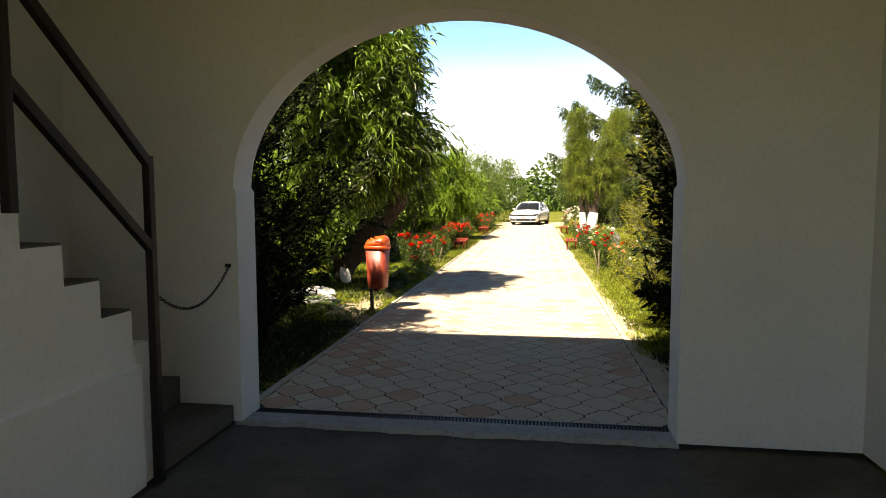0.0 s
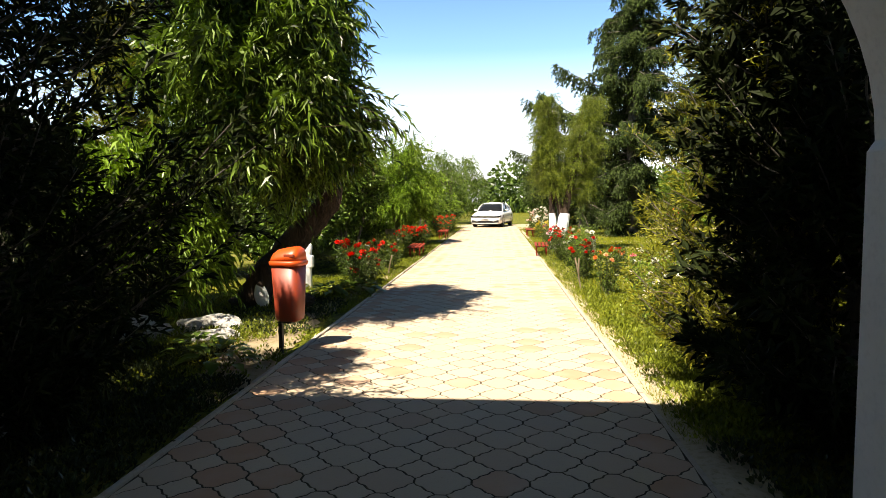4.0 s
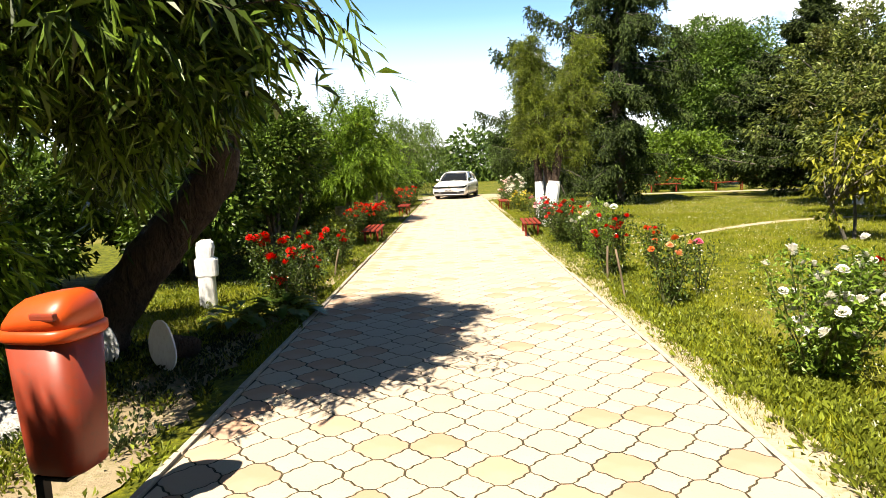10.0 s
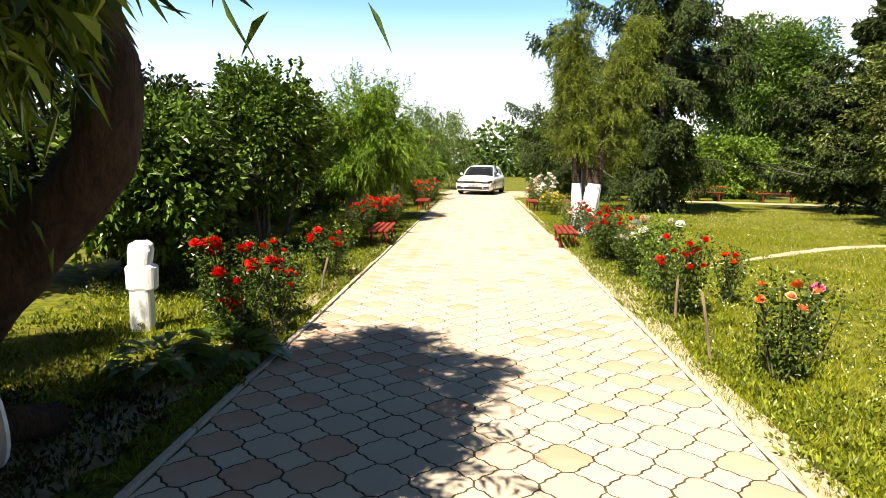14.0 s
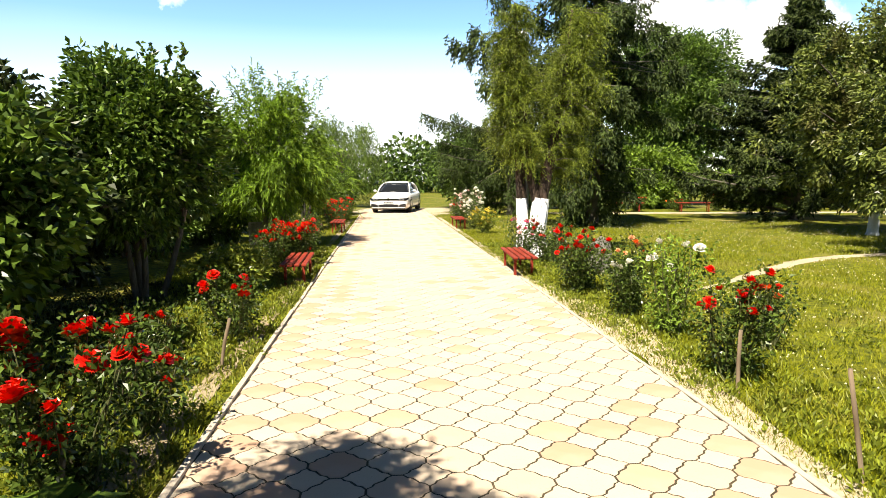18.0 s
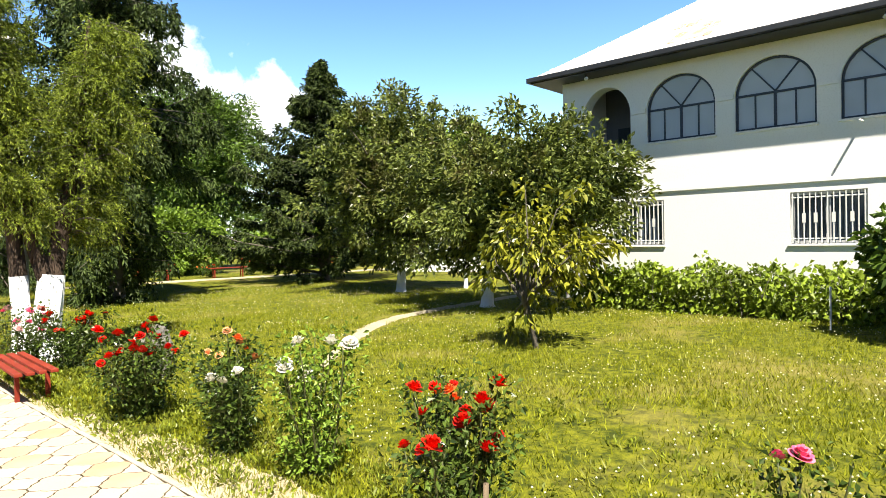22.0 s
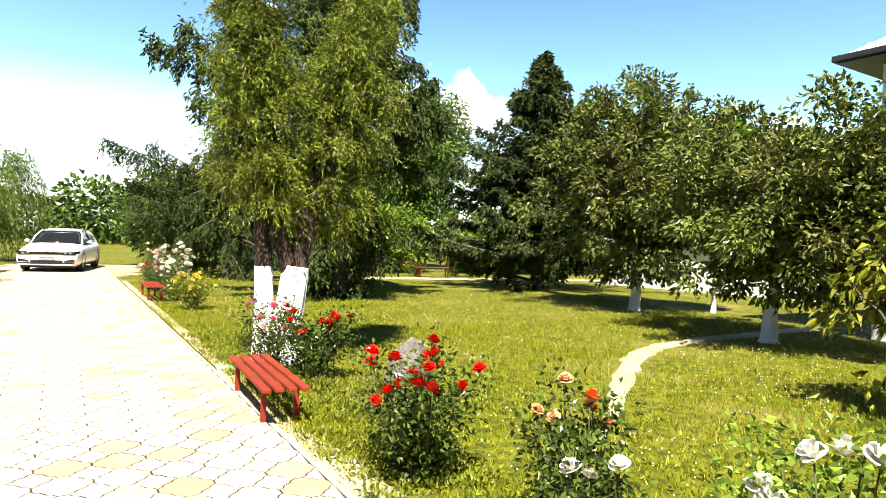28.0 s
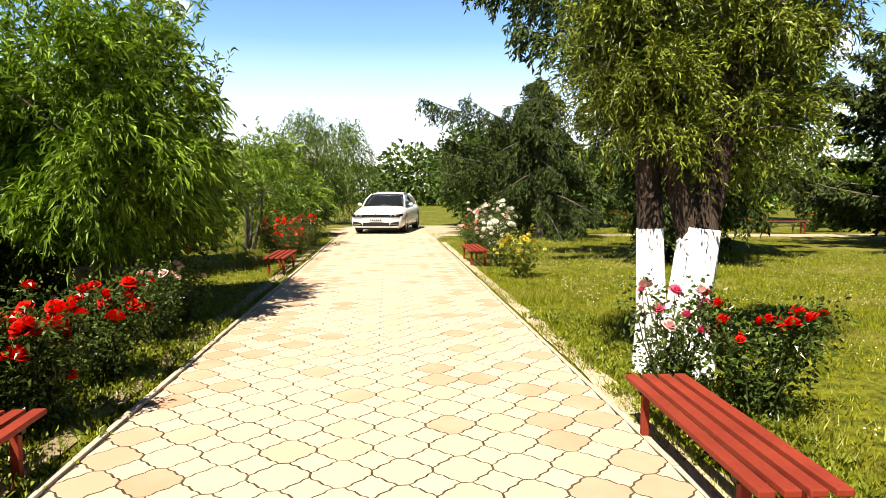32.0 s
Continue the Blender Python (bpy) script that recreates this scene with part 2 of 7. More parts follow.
M_GRILLE = material("white_grille", (0.75, 0.75, 0.74), 0.5)


def glass(name, tint, rough=0.05):
    m = material(name, tint, rough, 0.0, 0.6)
    no = noise_node(m, 0.8, 2)
    set_color(m, mix_colors(m, no.outputs["Fac"], tint, tuple(v * 0.8 for v in tint), 0.3, 0.7))
    return m


M_GLASS = glass("curtained_glass", (0.5, 0.55, 0.62))
M_GLASSDARK = glass("dark_glass", (0.05, 0.07, 0.1))



def paver_material(name, a, b, by, stain):
    m = material(name, a, 0.85, 0, 0.3)
    c = random_tint(m, a, b, by, 0.35)
    big = noise_node(m, 2.4, 5)
    c = mix_colors(m, big.outputs["Fac"], c, stain, 0.45, 0.8)
    fine = noise_node(m, 60, 5, 0.7)
    set_color(m, mix_colors(m, fine.outputs["Fac"], c, (0.36, 0.29, 0.22), 0.55, 0.85))
    add_bump(m, fine.outputs["Fac"], 0.35, 0.004)
    return m


M_PAVER = paver_material("buff_paver", (0.5, 0.415, 0.315), (0.46, 0.32, 0.23), "object", (0.47, 0.39, 0.3))
M_PAVERY = paver_material("yellow_paver", (0.52, 0.43, 0.32), (0.51, 0.41, 0.31), "object", (0.53, 0.45, 0.35))
M_PAVER2 = paver_material("buff_paver_joined", (0.5, 0.415, 0.315), (0.46, 0.32, 0.23), "island", (0.47, 0.39, 0.3))
M_PAVERY2 = paver_material("yellow_paver_joined", (0.52, 0.43, 0.32), (0.51, 0.41, 0.31), "island", (0.53, 0.45, 0.35))
M_PAVERP = paver_material("pink_paver", (0.46, 0.285, 0.185), (0.5, 0.35, 0.25), "object", (0.5, 0.37, 0.28))
M_PAVERP2 = paver_material("pink_paver_joined", (0.46, 0.285, 0.185), (0.5, 0.35, 0.25), "island", (0.5, 0.37, 0.28))

# ground: lawn, bare soil patches and dry straw
M_GROUND = material("lawn_soil", (0.1, 0.13, 0.03), 0.95, 0, 0.2)
_a = noise_node(M_GROUND, 0.45, 6)
_b = noise_node(M_GROUND, 9, 6, 0.7)
_k = mix_colors(M_GROUND, _b.outputs["Fac"], (0.035, 0.048, 0.004), (0.18, 0.185, 0.01), 0.38, 0.62)
_d = noise_node(M_GROUND, 42, 3, 0.7)
_k = mix_colors(M_GROUND, _d.outputs["Fac"], _k, (0.05, 0.075, 0.005), 0.54, 0.7)
_k = mix_colors(M_GROUND, _a.outputs["Fac"], _k, (0.24, 0.2, 0.06), 0.52, 0.75)
set_color(M_GROUND, _k)
add_bump(M_GROUND, _b.outputs["Fac"], 0.7, 0.05)
M_SOIL = rough_surface("dry_soil", (0.26, 0.2, 0.12), (0.38, 0.31, 0.2), 1.6, 22, 0.95, 0.8, 0.03, (0.2, 0.18, 0.07))
M_VERGE = rough_surface("pale_sandy_verge", (0.4, 0.33, 0.22), (0.5, 0.43, 0.31), 2.2, 24, 0.95, 0.8, 0.02, (0.24, 0.21, 0.1))
M_GRAVEL = rough_surface("pale_trodden_path", (0.34, 0.29, 0.19), (0.44, 0.38, 0.27), 1.6, 30, 0.95, 0.6, 0.02, (0.3, 0.27, 0.16))

L_WILLOW = leaf_material("willow_leaf", (0.08, 0.15, 0.018), (0.21, 0.33, 0.035), 0.42, 0.55, 0.3, gain=(0.5, 1.35))
# Near-black to bright leaves: crown shade and sun glints put into the colour.
L_WILLOW_T = leaf_material("shaded_willow_leaf", (0.03, 0.06, 0.01), (0.17, 0.27, 0.03), 0.22, 0.5, 0.4, gain=(0.35, 1.15))
L_WILLOW_D = leaf_material("dark_willow_leaf", (0.07, 0.12, 0.02), (0.16, 0.24, 0.04), 0.35)
L_SHRUB = leaf_material("shrub_leaf", (0.045, 0.09, 0.014), (0.125, 0.2, 0.03), 0.3)
# Dark leaf; in the undergrowth and backing shrubs its darkness is shade.
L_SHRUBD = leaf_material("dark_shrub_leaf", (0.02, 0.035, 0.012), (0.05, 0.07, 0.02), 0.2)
# Near-black spray: the gatehouse's shade is put into the conifers' colour.
L_SHADECON = leaf_material("shaded_conifer_spray", (0.01, 0.016, 0.005), (0.024, 0.034, 0.009), 0.1, 0.9, 0.12)
L_WEED = leaf_material("verge_weed_leaf", (0.15, 0.19, 0.02), (0.22, 0.26, 0.03), 0.3)
L_FRESH = leaf_material("fresh_leaf", (0.11, 0.2, 0.025), (0.2, 0.3, 0.04), 0.4)
L_SPRUCE = leaf_material("spruce_needle", (0.02, 0.04, 0.012), (0.075, 0.11, 0.026), 0.1, 0.8, 0.2)
L_SPRUCE2 = leaf_material("dark_spruce_needle", (0.018, 0.036, 0.012), (0.075, 0.105, 0.025), 0.1, 0.8, 0.2)
L_LARCH = leaf_material("larch_needle", (0.06, 0.095, 0.012), (0.24, 0.3, 0.034), 0.2, 0.55)
L_THUJA = leaf_material("thuja_spray", (0.09, 0.115, 0.012), (0.28, 0.28, 0.03), 0.3, 0.7, 0.25)
L_FRUIT = leaf_material("fruit_tree_leaf", (0.03, 0.055, 0.012), (0.165, 0.2, 0.045), 0.32, c=(0.1, 0.075, 0.03), gain=(0.6, 1.35))
L_YELLOW = leaf_material("yellowing_leaf", (0.07, 0.11, 0.014), (0.33, 0.33, 0.035), 0.35, gain=(0.45, 1.1))
L_LOCUST = leaf_material("locust_leaf", (0.06, 0.12, 0.02), (0.15, 0.24, 0.04), 0.35)
L_TREE = leaf_material("tree_leaf", (0.045, 0.09, 0.016), (0.12, 0.19, 0.035), 0.3)
L_ROSE = leaf_material("rose_leaf", (0.028, 0.058, 0.012), (0.085, 0.13, 0.022), 0.25, 0.4)
L_ROSEY = leaf_material("light_rose_leaf", (0.13, 0.19, 0.03), (0.26, 0.31, 0.05), 0.35, 0.4)
L_VINE = leaf_material("vine_leaf", (0.12, 0.18, 0.016), (0.24, 0.32, 0.035), 0.38)
L_GRASS = leaf_material("grass_blade", (0.1, 0.13, 0.006), (0.25, 0.265, 0.013), 0.35, 0.6, c=(0.24, 0.23, 0.04), gain=(0.8, 1.2))
M_CLOVER = material("clover_flower", (0.6, 0.58, 0.38), 0.8)
M_STEM = material("rose_stem", (0.07, 0.08, 0.025), 0.7)
PETAL = {}
for _nm, _a, _b in (("red", (0.62, 0.008, 0.006), (0.75, 0.03, 0.012)), ("orange", (0.75, 0.12, 0.03), (0.8, 0.25, 0.06)),
                    ("pink", (0.72, 0.09, 0.22), (0.8, 0.25, 0.36)), ("white", (0.78, 0.77, 0.7), (0.82, 0.8, 0.72)),
                    ("peach", (0.8, 0.35, 0.16), (0.82, 0.5, 0.3)), ("yellow", (0.75, 0.6, 0.06), (0.8, 0.7, 0.2)),
                    ("palepink", (0.8, 0.5, 0.48), (0.82, 0.62, 0.58))):
    PETAL[_nm] = leaf_material("petal_" + _nm, _a, _b, 0.25, 0.5, 0.3, c=_a, gain=(1.0, 1.0))

# ---- mesh helpers ----


def fast_mesh(name, verts, faces, mat, smooth=False):
    """A mesh from arrays: faces all with the same number of corners."""
    verts = np.asarray(verts, np.float32).reshape(-1, 3)
    faces = np.asarray(faces, np.int32)
    n, k = faces.shape
    me = bpy.data.meshes.new(name)
    me.vertices.add(len(verts))
    me.vertices.foreach_set("co", verts.ravel())
    me.loops.add(n * k)
    me.loops.foreach_set("vertex_index", faces.ravel())
    me.polygons.add(n)
    me.polygons.foreach_set("loop_start", np.arange(0, n * k, k, dtype=np.int32))
    me.polygons.foreach_set("use_smooth", np.full(n, bool(smooth)))
    me.update(calc_edges=True)
    me.materials.append(mat)
    return me


def link(name, me, parent=None, label="", m=None):
    ob = new(name, me)
    if parent is not None:
        ob.parent = parent
    if m is not None:
        ob.matrix_basis = m
    if label:
        tagged(ob, label)
    return ob


def part(name, bm, mat, parent, label="", smooth=False):
    me = bpy.data.meshes.new(name)
    if smooth:
        for f in bm.faces:
            f.smooth = True
    bm.to_mesh(me)
    bm.free()
    me.materials.append(mat)
    return link(name, me, parent, label)


def thing(name, x, y, z=0.0, rz=0.0, label="", category="", group="", kind=""):
    ob = new(name)
    ob.matrix_basis = pose(x, y, z, 0, 0, rz)
    return tagged(ob, label, category, group, kind)


def box(bm, x0, x1, y0, y1, z0, z1, bevel=0.0):
    r = bmesh.ops.create_cube(bm, size=1)
    vs = r["verts"]
    for v in vs:
        v.co = Vector(((x0 + x1) / 2 + v.co.x * (x1 - x0), (y0 + y1) / 2 + v.co.y * (y1 - y0), (z0 + z1) / 2 + v.co.z * (z1 - z0)))
    if bevel:
        es = list({e for v in vs for e in v.link_edges})
        bmesh.ops.bevel(bm, geom=es, offset=bevel, segments=2, affect="EDGES", profile=0.6)
    return bm


def boxm(*a, **k):
    return box(bmesh.new(), *a, **k)


def tube_arrays(points, radii, sides=8, wobble=0.0, rng=None, cap=True):
    """Verts and quads of a tapered tube through points."""
    pts = [Vector(p) for p in points]
    vs, fs = [], []
    a = None
    for i, p in enumerate(pts):
        d = (pts[min(i + 1, len(pts) - 1)] - pts[max(i - 1, 0)]).normalized()
        if a is None:
            a = d.cross(Vector((0.3, 0.8, 0.1)) if abs(d.z) > 0.6 else Vector((0, 0, 1))).normalized()
        else:
            a = (a - d * a.dot(d)).normalized()
        b = d.cross(a)
        for k in range(sides):
            t = 2 * math.pi * k / sides
            r = radii[i] * (1 + (rng.uniform(-wobble, wobble) if rng else 0))
            vs.append(p + (a * math.cos(t) + b * math.sin(t)) * r)
    for i in range(len(pts) - 1):
        for k in range(sides):
            k2 = (k + 1) % sides
            fs.append((i * sides + k, i * sides + k2, (i + 1) * sides + k2, (i + 1) * sides + k))
    if cap:
        for i0 in (0, (len(pts) - 1) * sides):
            c = len(vs)
            vs.append(pts[0] if i0 == 0 else pts[-1])
            for k in range(0, sides, 2):
                fs.append((i0 + k, i0 + (k + 1) % sides, i0 + (k + 2) % sides, c))
    return [tuple(v) for v in vs], fs


def tubes(name, lines, mat, parent=None, label="", sides=7, wobble=0.0, seed=1):
    """One mesh of several tubes: lines of (points, radii)."""
    rng = random.Random(seed)
    V, F = [], []
    for pts, rad in lines:
        v, f = tube_arrays(pts, rad, sides, wobble, rng)
        o = len(V)
        V += v
        F += [tuple(i + o for i in q) for q in f]
    return link(name, fast_mesh(name, V, F, mat, True), parent, label)


def bend(a, b, sag, n=6, rng=None, jit=0.0):
    """Points from a to b, curved by sag."""
    a, b, sag = Vector(a), Vector(b), Vector(sag)
    out = []
    for i in range(n + 1):
        t = i / n
        p = a.lerp(b, t) + sag * (4 * t * (1 - t))
        if rng and 0 < i < n:
            p += Vector([rng.uniform(-jit, jit) for _ in range(3)])
        out.append(p)
    return out


def taper(r0, r1, n):
    return [r0 + (r1 - r0) * i / n for i in range(n + 1)]


def unit(v):
    return v / np.maximum(np.linalg.norm(v, axis=1, keepdims=True), 1e-9)


def leaf_arrays(pos, way, length, width, rng, fold=0.25, curl=0.15):
    """Folded diamond leaves, a quad pair each: base, side, tip, side."""
    n = len(pos)
    way = unit(way)
    side = unit(np.cross(way, rng.normal(size=(n, 3))))
    nor = np.cross(side, way)
    L = (length * rng.uniform(0.7, 1.25, n))[:, None]
    W = (width * rng.uniform(0.75, 1.2, n))[:, None]
    mid = pos + way * L * 0.45
    tip = pos + way * L - nor * L * curl + np.array([0, 0, -1.0]) * L * curl
    a = mid + side * W / 2 + nor * W * fold
    b = mid - side * W / 2 + nor * W * fold
    v = np.stack([pos, a, tip, b], 1).reshape(-1, 3)
    f = np.arange(n * 4).reshape(-1, 4)
    return v, f


def leaves(name, pos, way, length, width, mat, parent, seed=0, label="", **k):
    rng = np.random.default_rng(seed)
    v, f = leaf_arrays(np.asarray(pos, float), np.asarray(way, float), length, width, rng, **k)
    # two triangles a leaf, folded along the midrib
    q = f
    tri = np.concatenate([q[:, [0, 1, 2]], q[:, [0, 2, 3]]])
    return link(name, fast_mesh(name, v, tri, mat), parent, label)


def clumps(rng, n_clump, per, center, radii, clump_r, shell=0.55, zmin=None, jag=0.0):
    """Leaf places in clumps spread through an ellipsoid, thicker towards its skin. Returns places, outward ways and clump centres."""
    d = unit(rng.normal(size=(n_clump, 3)))
    r = shell + (1 - shell) * rng.random(n_clump) ** 0.6
    r = r * (1 + jag * rng.normal(size=n_clump))
    c = np.asarray(center) + d * r[:, None] * np.asarray(radii)
    if zmin is not None:
        c[:, 2] = np.maximum(c[:, 2], zmin + rng.random(n_clump) * 0.3)
    off = unit(rng.normal(size=(n_clump * per, 3))).reshape(n_clump, per, 3) * (rng.random((n_clump, per, 1)) ** 0.45 * 1.75) * (clump_r * rng.uniform(0.6, 1.3, (n_clump, 1, 1)))
    off[:, :, 2] *= 0.7
    p = (c[:, None, :] + off).reshape(-1, 3)
    w = (off * 0.7 / clump_r + rng.normal(size=off.shape) * 0.6 + d[:, None, :] * 0.6).reshape(-1, 3)
    return p, w, c


def smooth_line(pts, per=5):
    """Points of a smooth curve through pts."""
    P = [Vector(p) for p in pts]
    out = []
    for i in range(len(P) - 1):
        p0, p1, p2, p3 = P[max(i - 1, 0)], P[i], P[i + 1], P[min(i + 2, len(P) - 1)]
        for s in range(per):
            t = s / per
            out.append(0.5 * ((2 * p1) + (p2 - p0) * t + (2 * p0 - 5 * p1 + 4 * p2 - p3) * t * t + (3 * p1 - p0 - 3 * p2 + p3) * t ** 3))
    out.append(P[-1])
    return out


# ---- ground, road, lawn ----
HALF = 1.535
PITCH = 2 * HALF / 10
PATH_END = 39.5

gv, gf = [], []
NX, NY = 60, 60
for j in range(NY + 1):
    for i in range(NX + 1):
        u, v = i / NX * 2 - 1, j / NY * 2 - 1
        x = 2 + math.copysign(abs(u) ** 2.2, u) * 900
        y = 16 + math.copysign(abs(v) ** 2.2, v) * 900
        z = -0.035
        gv.append((x, y, z))
for j in range(NY):
    for i in range(NX):
        a = j * (NX + 1) + i
        gf.append((a, a + 1, a + NX + 2, a + NX + 1))
ground = tagged(link("ground", fast_mesh("ground", gv, gf, M_GROUND)), "sunlit lawn with bare patches reaching the horizon", "ground", kind="structure")

# bedding of the paved walk
walk_bed = tagged(part("pavement", boxm(-HALF, HALF, 0.0, PATH_END, -0.09, -0.0022), M_BED, None), "paved garden walk of octagonal and diamond pavers", "pavement", kind="structure")


def octagon_points(p, half_diag, wave, n=4):
    """Outline of the large paver: octagon whose four slanting sides are wavy."""
    h, s = p / 2, p / 2 - half_diag
    corners = [((h, s), (s, h)), ((-s, h), (-h, s)), ((-h, -s), (-s, -h)), ((s, -h), (h, -s))]
    out = []
    for a, b in corners:
        a, b = Vector((*a, 0)), Vector((*b, 0))
        nrm = Vector(((b - a).y, -(b - a).x, 0)).normalized()
        for i in range(n + 1):
            t = i / n
            out.append(a.lerp(b, t) + nrm * wave * math.sin(4 * math.pi * t))
    return out


def diamond_points(p, half_diag, wave, n=4):
    d = half_diag
    cs = [(d, 0), (0, d), (-d, 0), (0, -d)]
    out = []
    for k in range(4):
        a, b = Vector((*cs[k], 0)), Vector((*cs[(k + 1) % 4], 0))
        nrm = Vector(((b - a).y, -(b - a).x, 0)).normalized()
        for i in range(n):
            t = i / n
            out.append(a.lerp(b, t) + nrm * wave * math.sin(4 * math.pi * t))
    return out


def paver_arrays(outline, gap=0.0056, depth=0.045, chamfer=0.0026):
    """Paver as rings: foot, upper edge, chamfered top; top is a fan of quads."""
    n = len(outline)
    v = []
    for shrink, z in ((gap, -depth), (gap, -chamfer), (gap + chamfer, 0.0)):
        for p in outline:
            l = p.length
            q = p * ((l - shrink) / l)
            v.append((q.x, q.y, z))
    f = []
    for r in (0, 1):
        for k in range(n):
            k2 = (k + 1) % n
            f.append((r * n + k, r * n + k2, (r + 1) * n + k2, (r + 1) * n + k))
    c = len(v)
    v.append((0, 0, 0.0008))
    for k in range(0, n, 2):
        f.append((2 * n + k, 2 * n + k + 1, 2 * n + (k + 2) % n, c))
    return np.array(v), np.array(f)


HD = 0.126
OCT = paver_arrays(octagon_points(PITCH, HD, 0.0062, 6))
# drop the doubled corner: even count of outline points is kept by the fan
DIA = paver_arrays(diamond_points(PITCH, HD, 0.0062, 6))

_hp = [p for p in diamond_points(PITCH, HD, 0.0062, 6) if p.x > -1e-6]
_hp = sorted(_hp, key=lambda p: math.atan2(p.y, p.x))
_hc = Vector((HD * 0.36, 0, 0))
HLF = paver_arrays([p - _hc for p in _hp[:-1]])
HLF = (HLF[0] + np.array([_hc.x, 0, 0]), HLF[1])


def lay_pavers():
    rng = random.Random(5)
    oct_me = fast_mesh("octagonal_paver", OCT[0], OCT[1], M_PAVER)
    dia_me = fast_mesh("diamond_paver", DIA[0], DIA[1], M_PAVERY)
    pink_me = fast_mesh("pink_paver", OCT[0], OCT[1], M_PAVERP)
    half_me = fast_mesh("half_paver", HLF[0], HLF[1], M_PAVERY)
    rest = {"o": [], "p": [], "d": [], "h": []}
    rows = int(PATH_END / PITCH)
    for j in range(rows):
        for i in range(11):
            y = (j + 0.5) * PITCH
            if i < 10:
                x = -HALF + (i + 0.5) * PITCH
                tilt = pose(x, y, rng.uniform(-0.0008, 0.0008), rng.uniform(-0.25, 0.25), rng.uniform(-0.25, 0.25), rng.uniform(-0.6, 0.6))
                pink = rng.random() < (0.75, 0.5, 0.3, 0.16, 0.1, 0.1, 0.14, 0.22, 0.35, 0.55)[i]
                if 12 <= j < 42:
                    link("octagonal_paver", pink_me if pink else oct_me, walk_bed, m=tilt)
                else:
                    rest["p" if pink else "o"].append(tilt)
            if j == 0 and 0 < i < 10:
                rest["h"].append(pose(-HALF + i * PITCH, 0.003, 0, 0, 0, 90))
            x2, y2 = -HALF + i * PITCH, (j + 1) * PITCH
            if i in (0, 10):
                link("half_paver", half_me, walk_bed, m=pose(x2, y2, 0, 0, 0, 0 if i == 0 else 180)) if 12 <= j < 42 else rest["h"].append(pose(x2, y2, 0, 0, 0, 0 if i == 0 else 180))
            if 0 < i < 10:
                tilt = pose(x2, y2, rng.uniform(-0.0008, 0.0008), rng.uniform(-0.3, 0.3), rng.uniform(-0.3, 0.3), rng.uniform(-1, 1))
                if 12 <= j < 42:
                    link("diamond_paver", dia_me, walk_bed, m=tilt)
                else:
                    rest["d"].append(tilt)
    for key, (v, f) in (("o", OCT), ("p", OCT), ("d", DIA), ("h", HLF)):
        V, F = [], []
        h = np.c_[v, np.ones(len(v))]
        for k, m in enumerate(rest[key]):
            V.append((h @ np.array(m).T)[:, :3])
            F.append(f + k * len(v))
        ob = link("paver_field", fast_mesh("paver_field", np.concatenate(V), np.concatenate(F), {"o": M_PAVER2, "p": M_PAVERP2}.get(key, M_PAVERY2)), walk_bed)
        tagged(ob, kind="stuff")


# kerb boards on both sides of the walk, in lengths
def kerbs():
    rng = random.Random(8)
    for side in (-1, 1):
        kerb = thing("kerb", 0, 0, label="thin pale concrete edging along the paved walk", category="kerb", kind="structure")
        y = 0.05
        while y < 33:
            ln = 1.0
            bm = boxm(-0.02, 0.02, 0, ln - 0.008, -0.15, 0.018, 0.006)
            st = part("edging_stone", bm, M_KERB, kerb)
            st.matrix_basis = pose(side * (HALF + 0.022) + rng.uniform(-0.004, 0.004), y, rng.uniform(-0.006, 0.006) - (0.021 if side > 0 else 0), 0, rng.uniform(-1.5, 1.5), rng.uniform(-0.25, 0.25))
            y += ln


kerbs()


def strip(name, pts, widths, z, mat, label, cat, kind="structure"):
    """A flat winding strip of ground with ragged edges."""
    V, F = [], []
    P = [Vector((*p, 0)) for p in pts]
    fine, wid = [], []
    for i in range(len(P) - 1):
        p0, p1, p2, p3 = P[max(i - 1, 0)], P[i], P[i + 1], P[min(i + 2, len(P) - 1)]
        steps = max(12, int((p2 - p1).length / 0.09))
        for s in range(steps):
            t = s / steps
            fine.append(0.5 * ((2 * p1) + (p2 - p0) * t + (2 * p0 - 5 * p1 + 4 * p2 - p3) * t * t + (3 * p1 - p0 - 3 * p2 + p3) * t ** 3))
            wid.append(widths[i] + (widths[i + 1] - widths[i]) * t)
    for i, p in enumerate(fine):
        d = (fine[min(i + 1, len(fine) - 1)] - fine[max(i - 1, 0)]).normalized()
        n = Vector((-d.y, d.x, 0))
        for k in (-1, 0, 1):
            rag = 0.4 * noise.noise(p * 1.7 + Vector((0, 0, 5 * k))) + 0.3 * noise.noise(p * 6.0 + Vector((0, 0, 5 * k)))
            q = p + n * k * wid[i] / 2 * (1 + rag)
            V.append((q.x, q.y, z + (0.004 if k == 0 else -0.006)))
    for i in range(len(fine) - 1):
        for k in (0, 1):
            a = i * 3 + k
            F.append((a, a + 1, a + 4, a + 3))
    return tagged(link(name, fast_mesh(name, V, F, mat)), label, cat, kind=kind)


strip("path_trodden", [(3.3, 13.65), (4.5, 14.5), (5.6, 15.42), (7.5, 16.75), (9.2, 17.2), (12.4, 17.45), (14.5, 17.5)], [0.06, 0.12, 0.24, 0.32, 0.38, 0.45, 0.5], -0.024, M_GRAVEL, "narrow trodden earth track across the lawn", "track")
strip("path_cross", [(6.5, 33.6), (10, 33.0), (14, 32.3), (20, 31.5), (30, 30.5)], [1.2, 1.2, 1.3, 1.3, 1.3], -0.022, M_GRAVEL, "pale cross path beyond the lawn", "track")
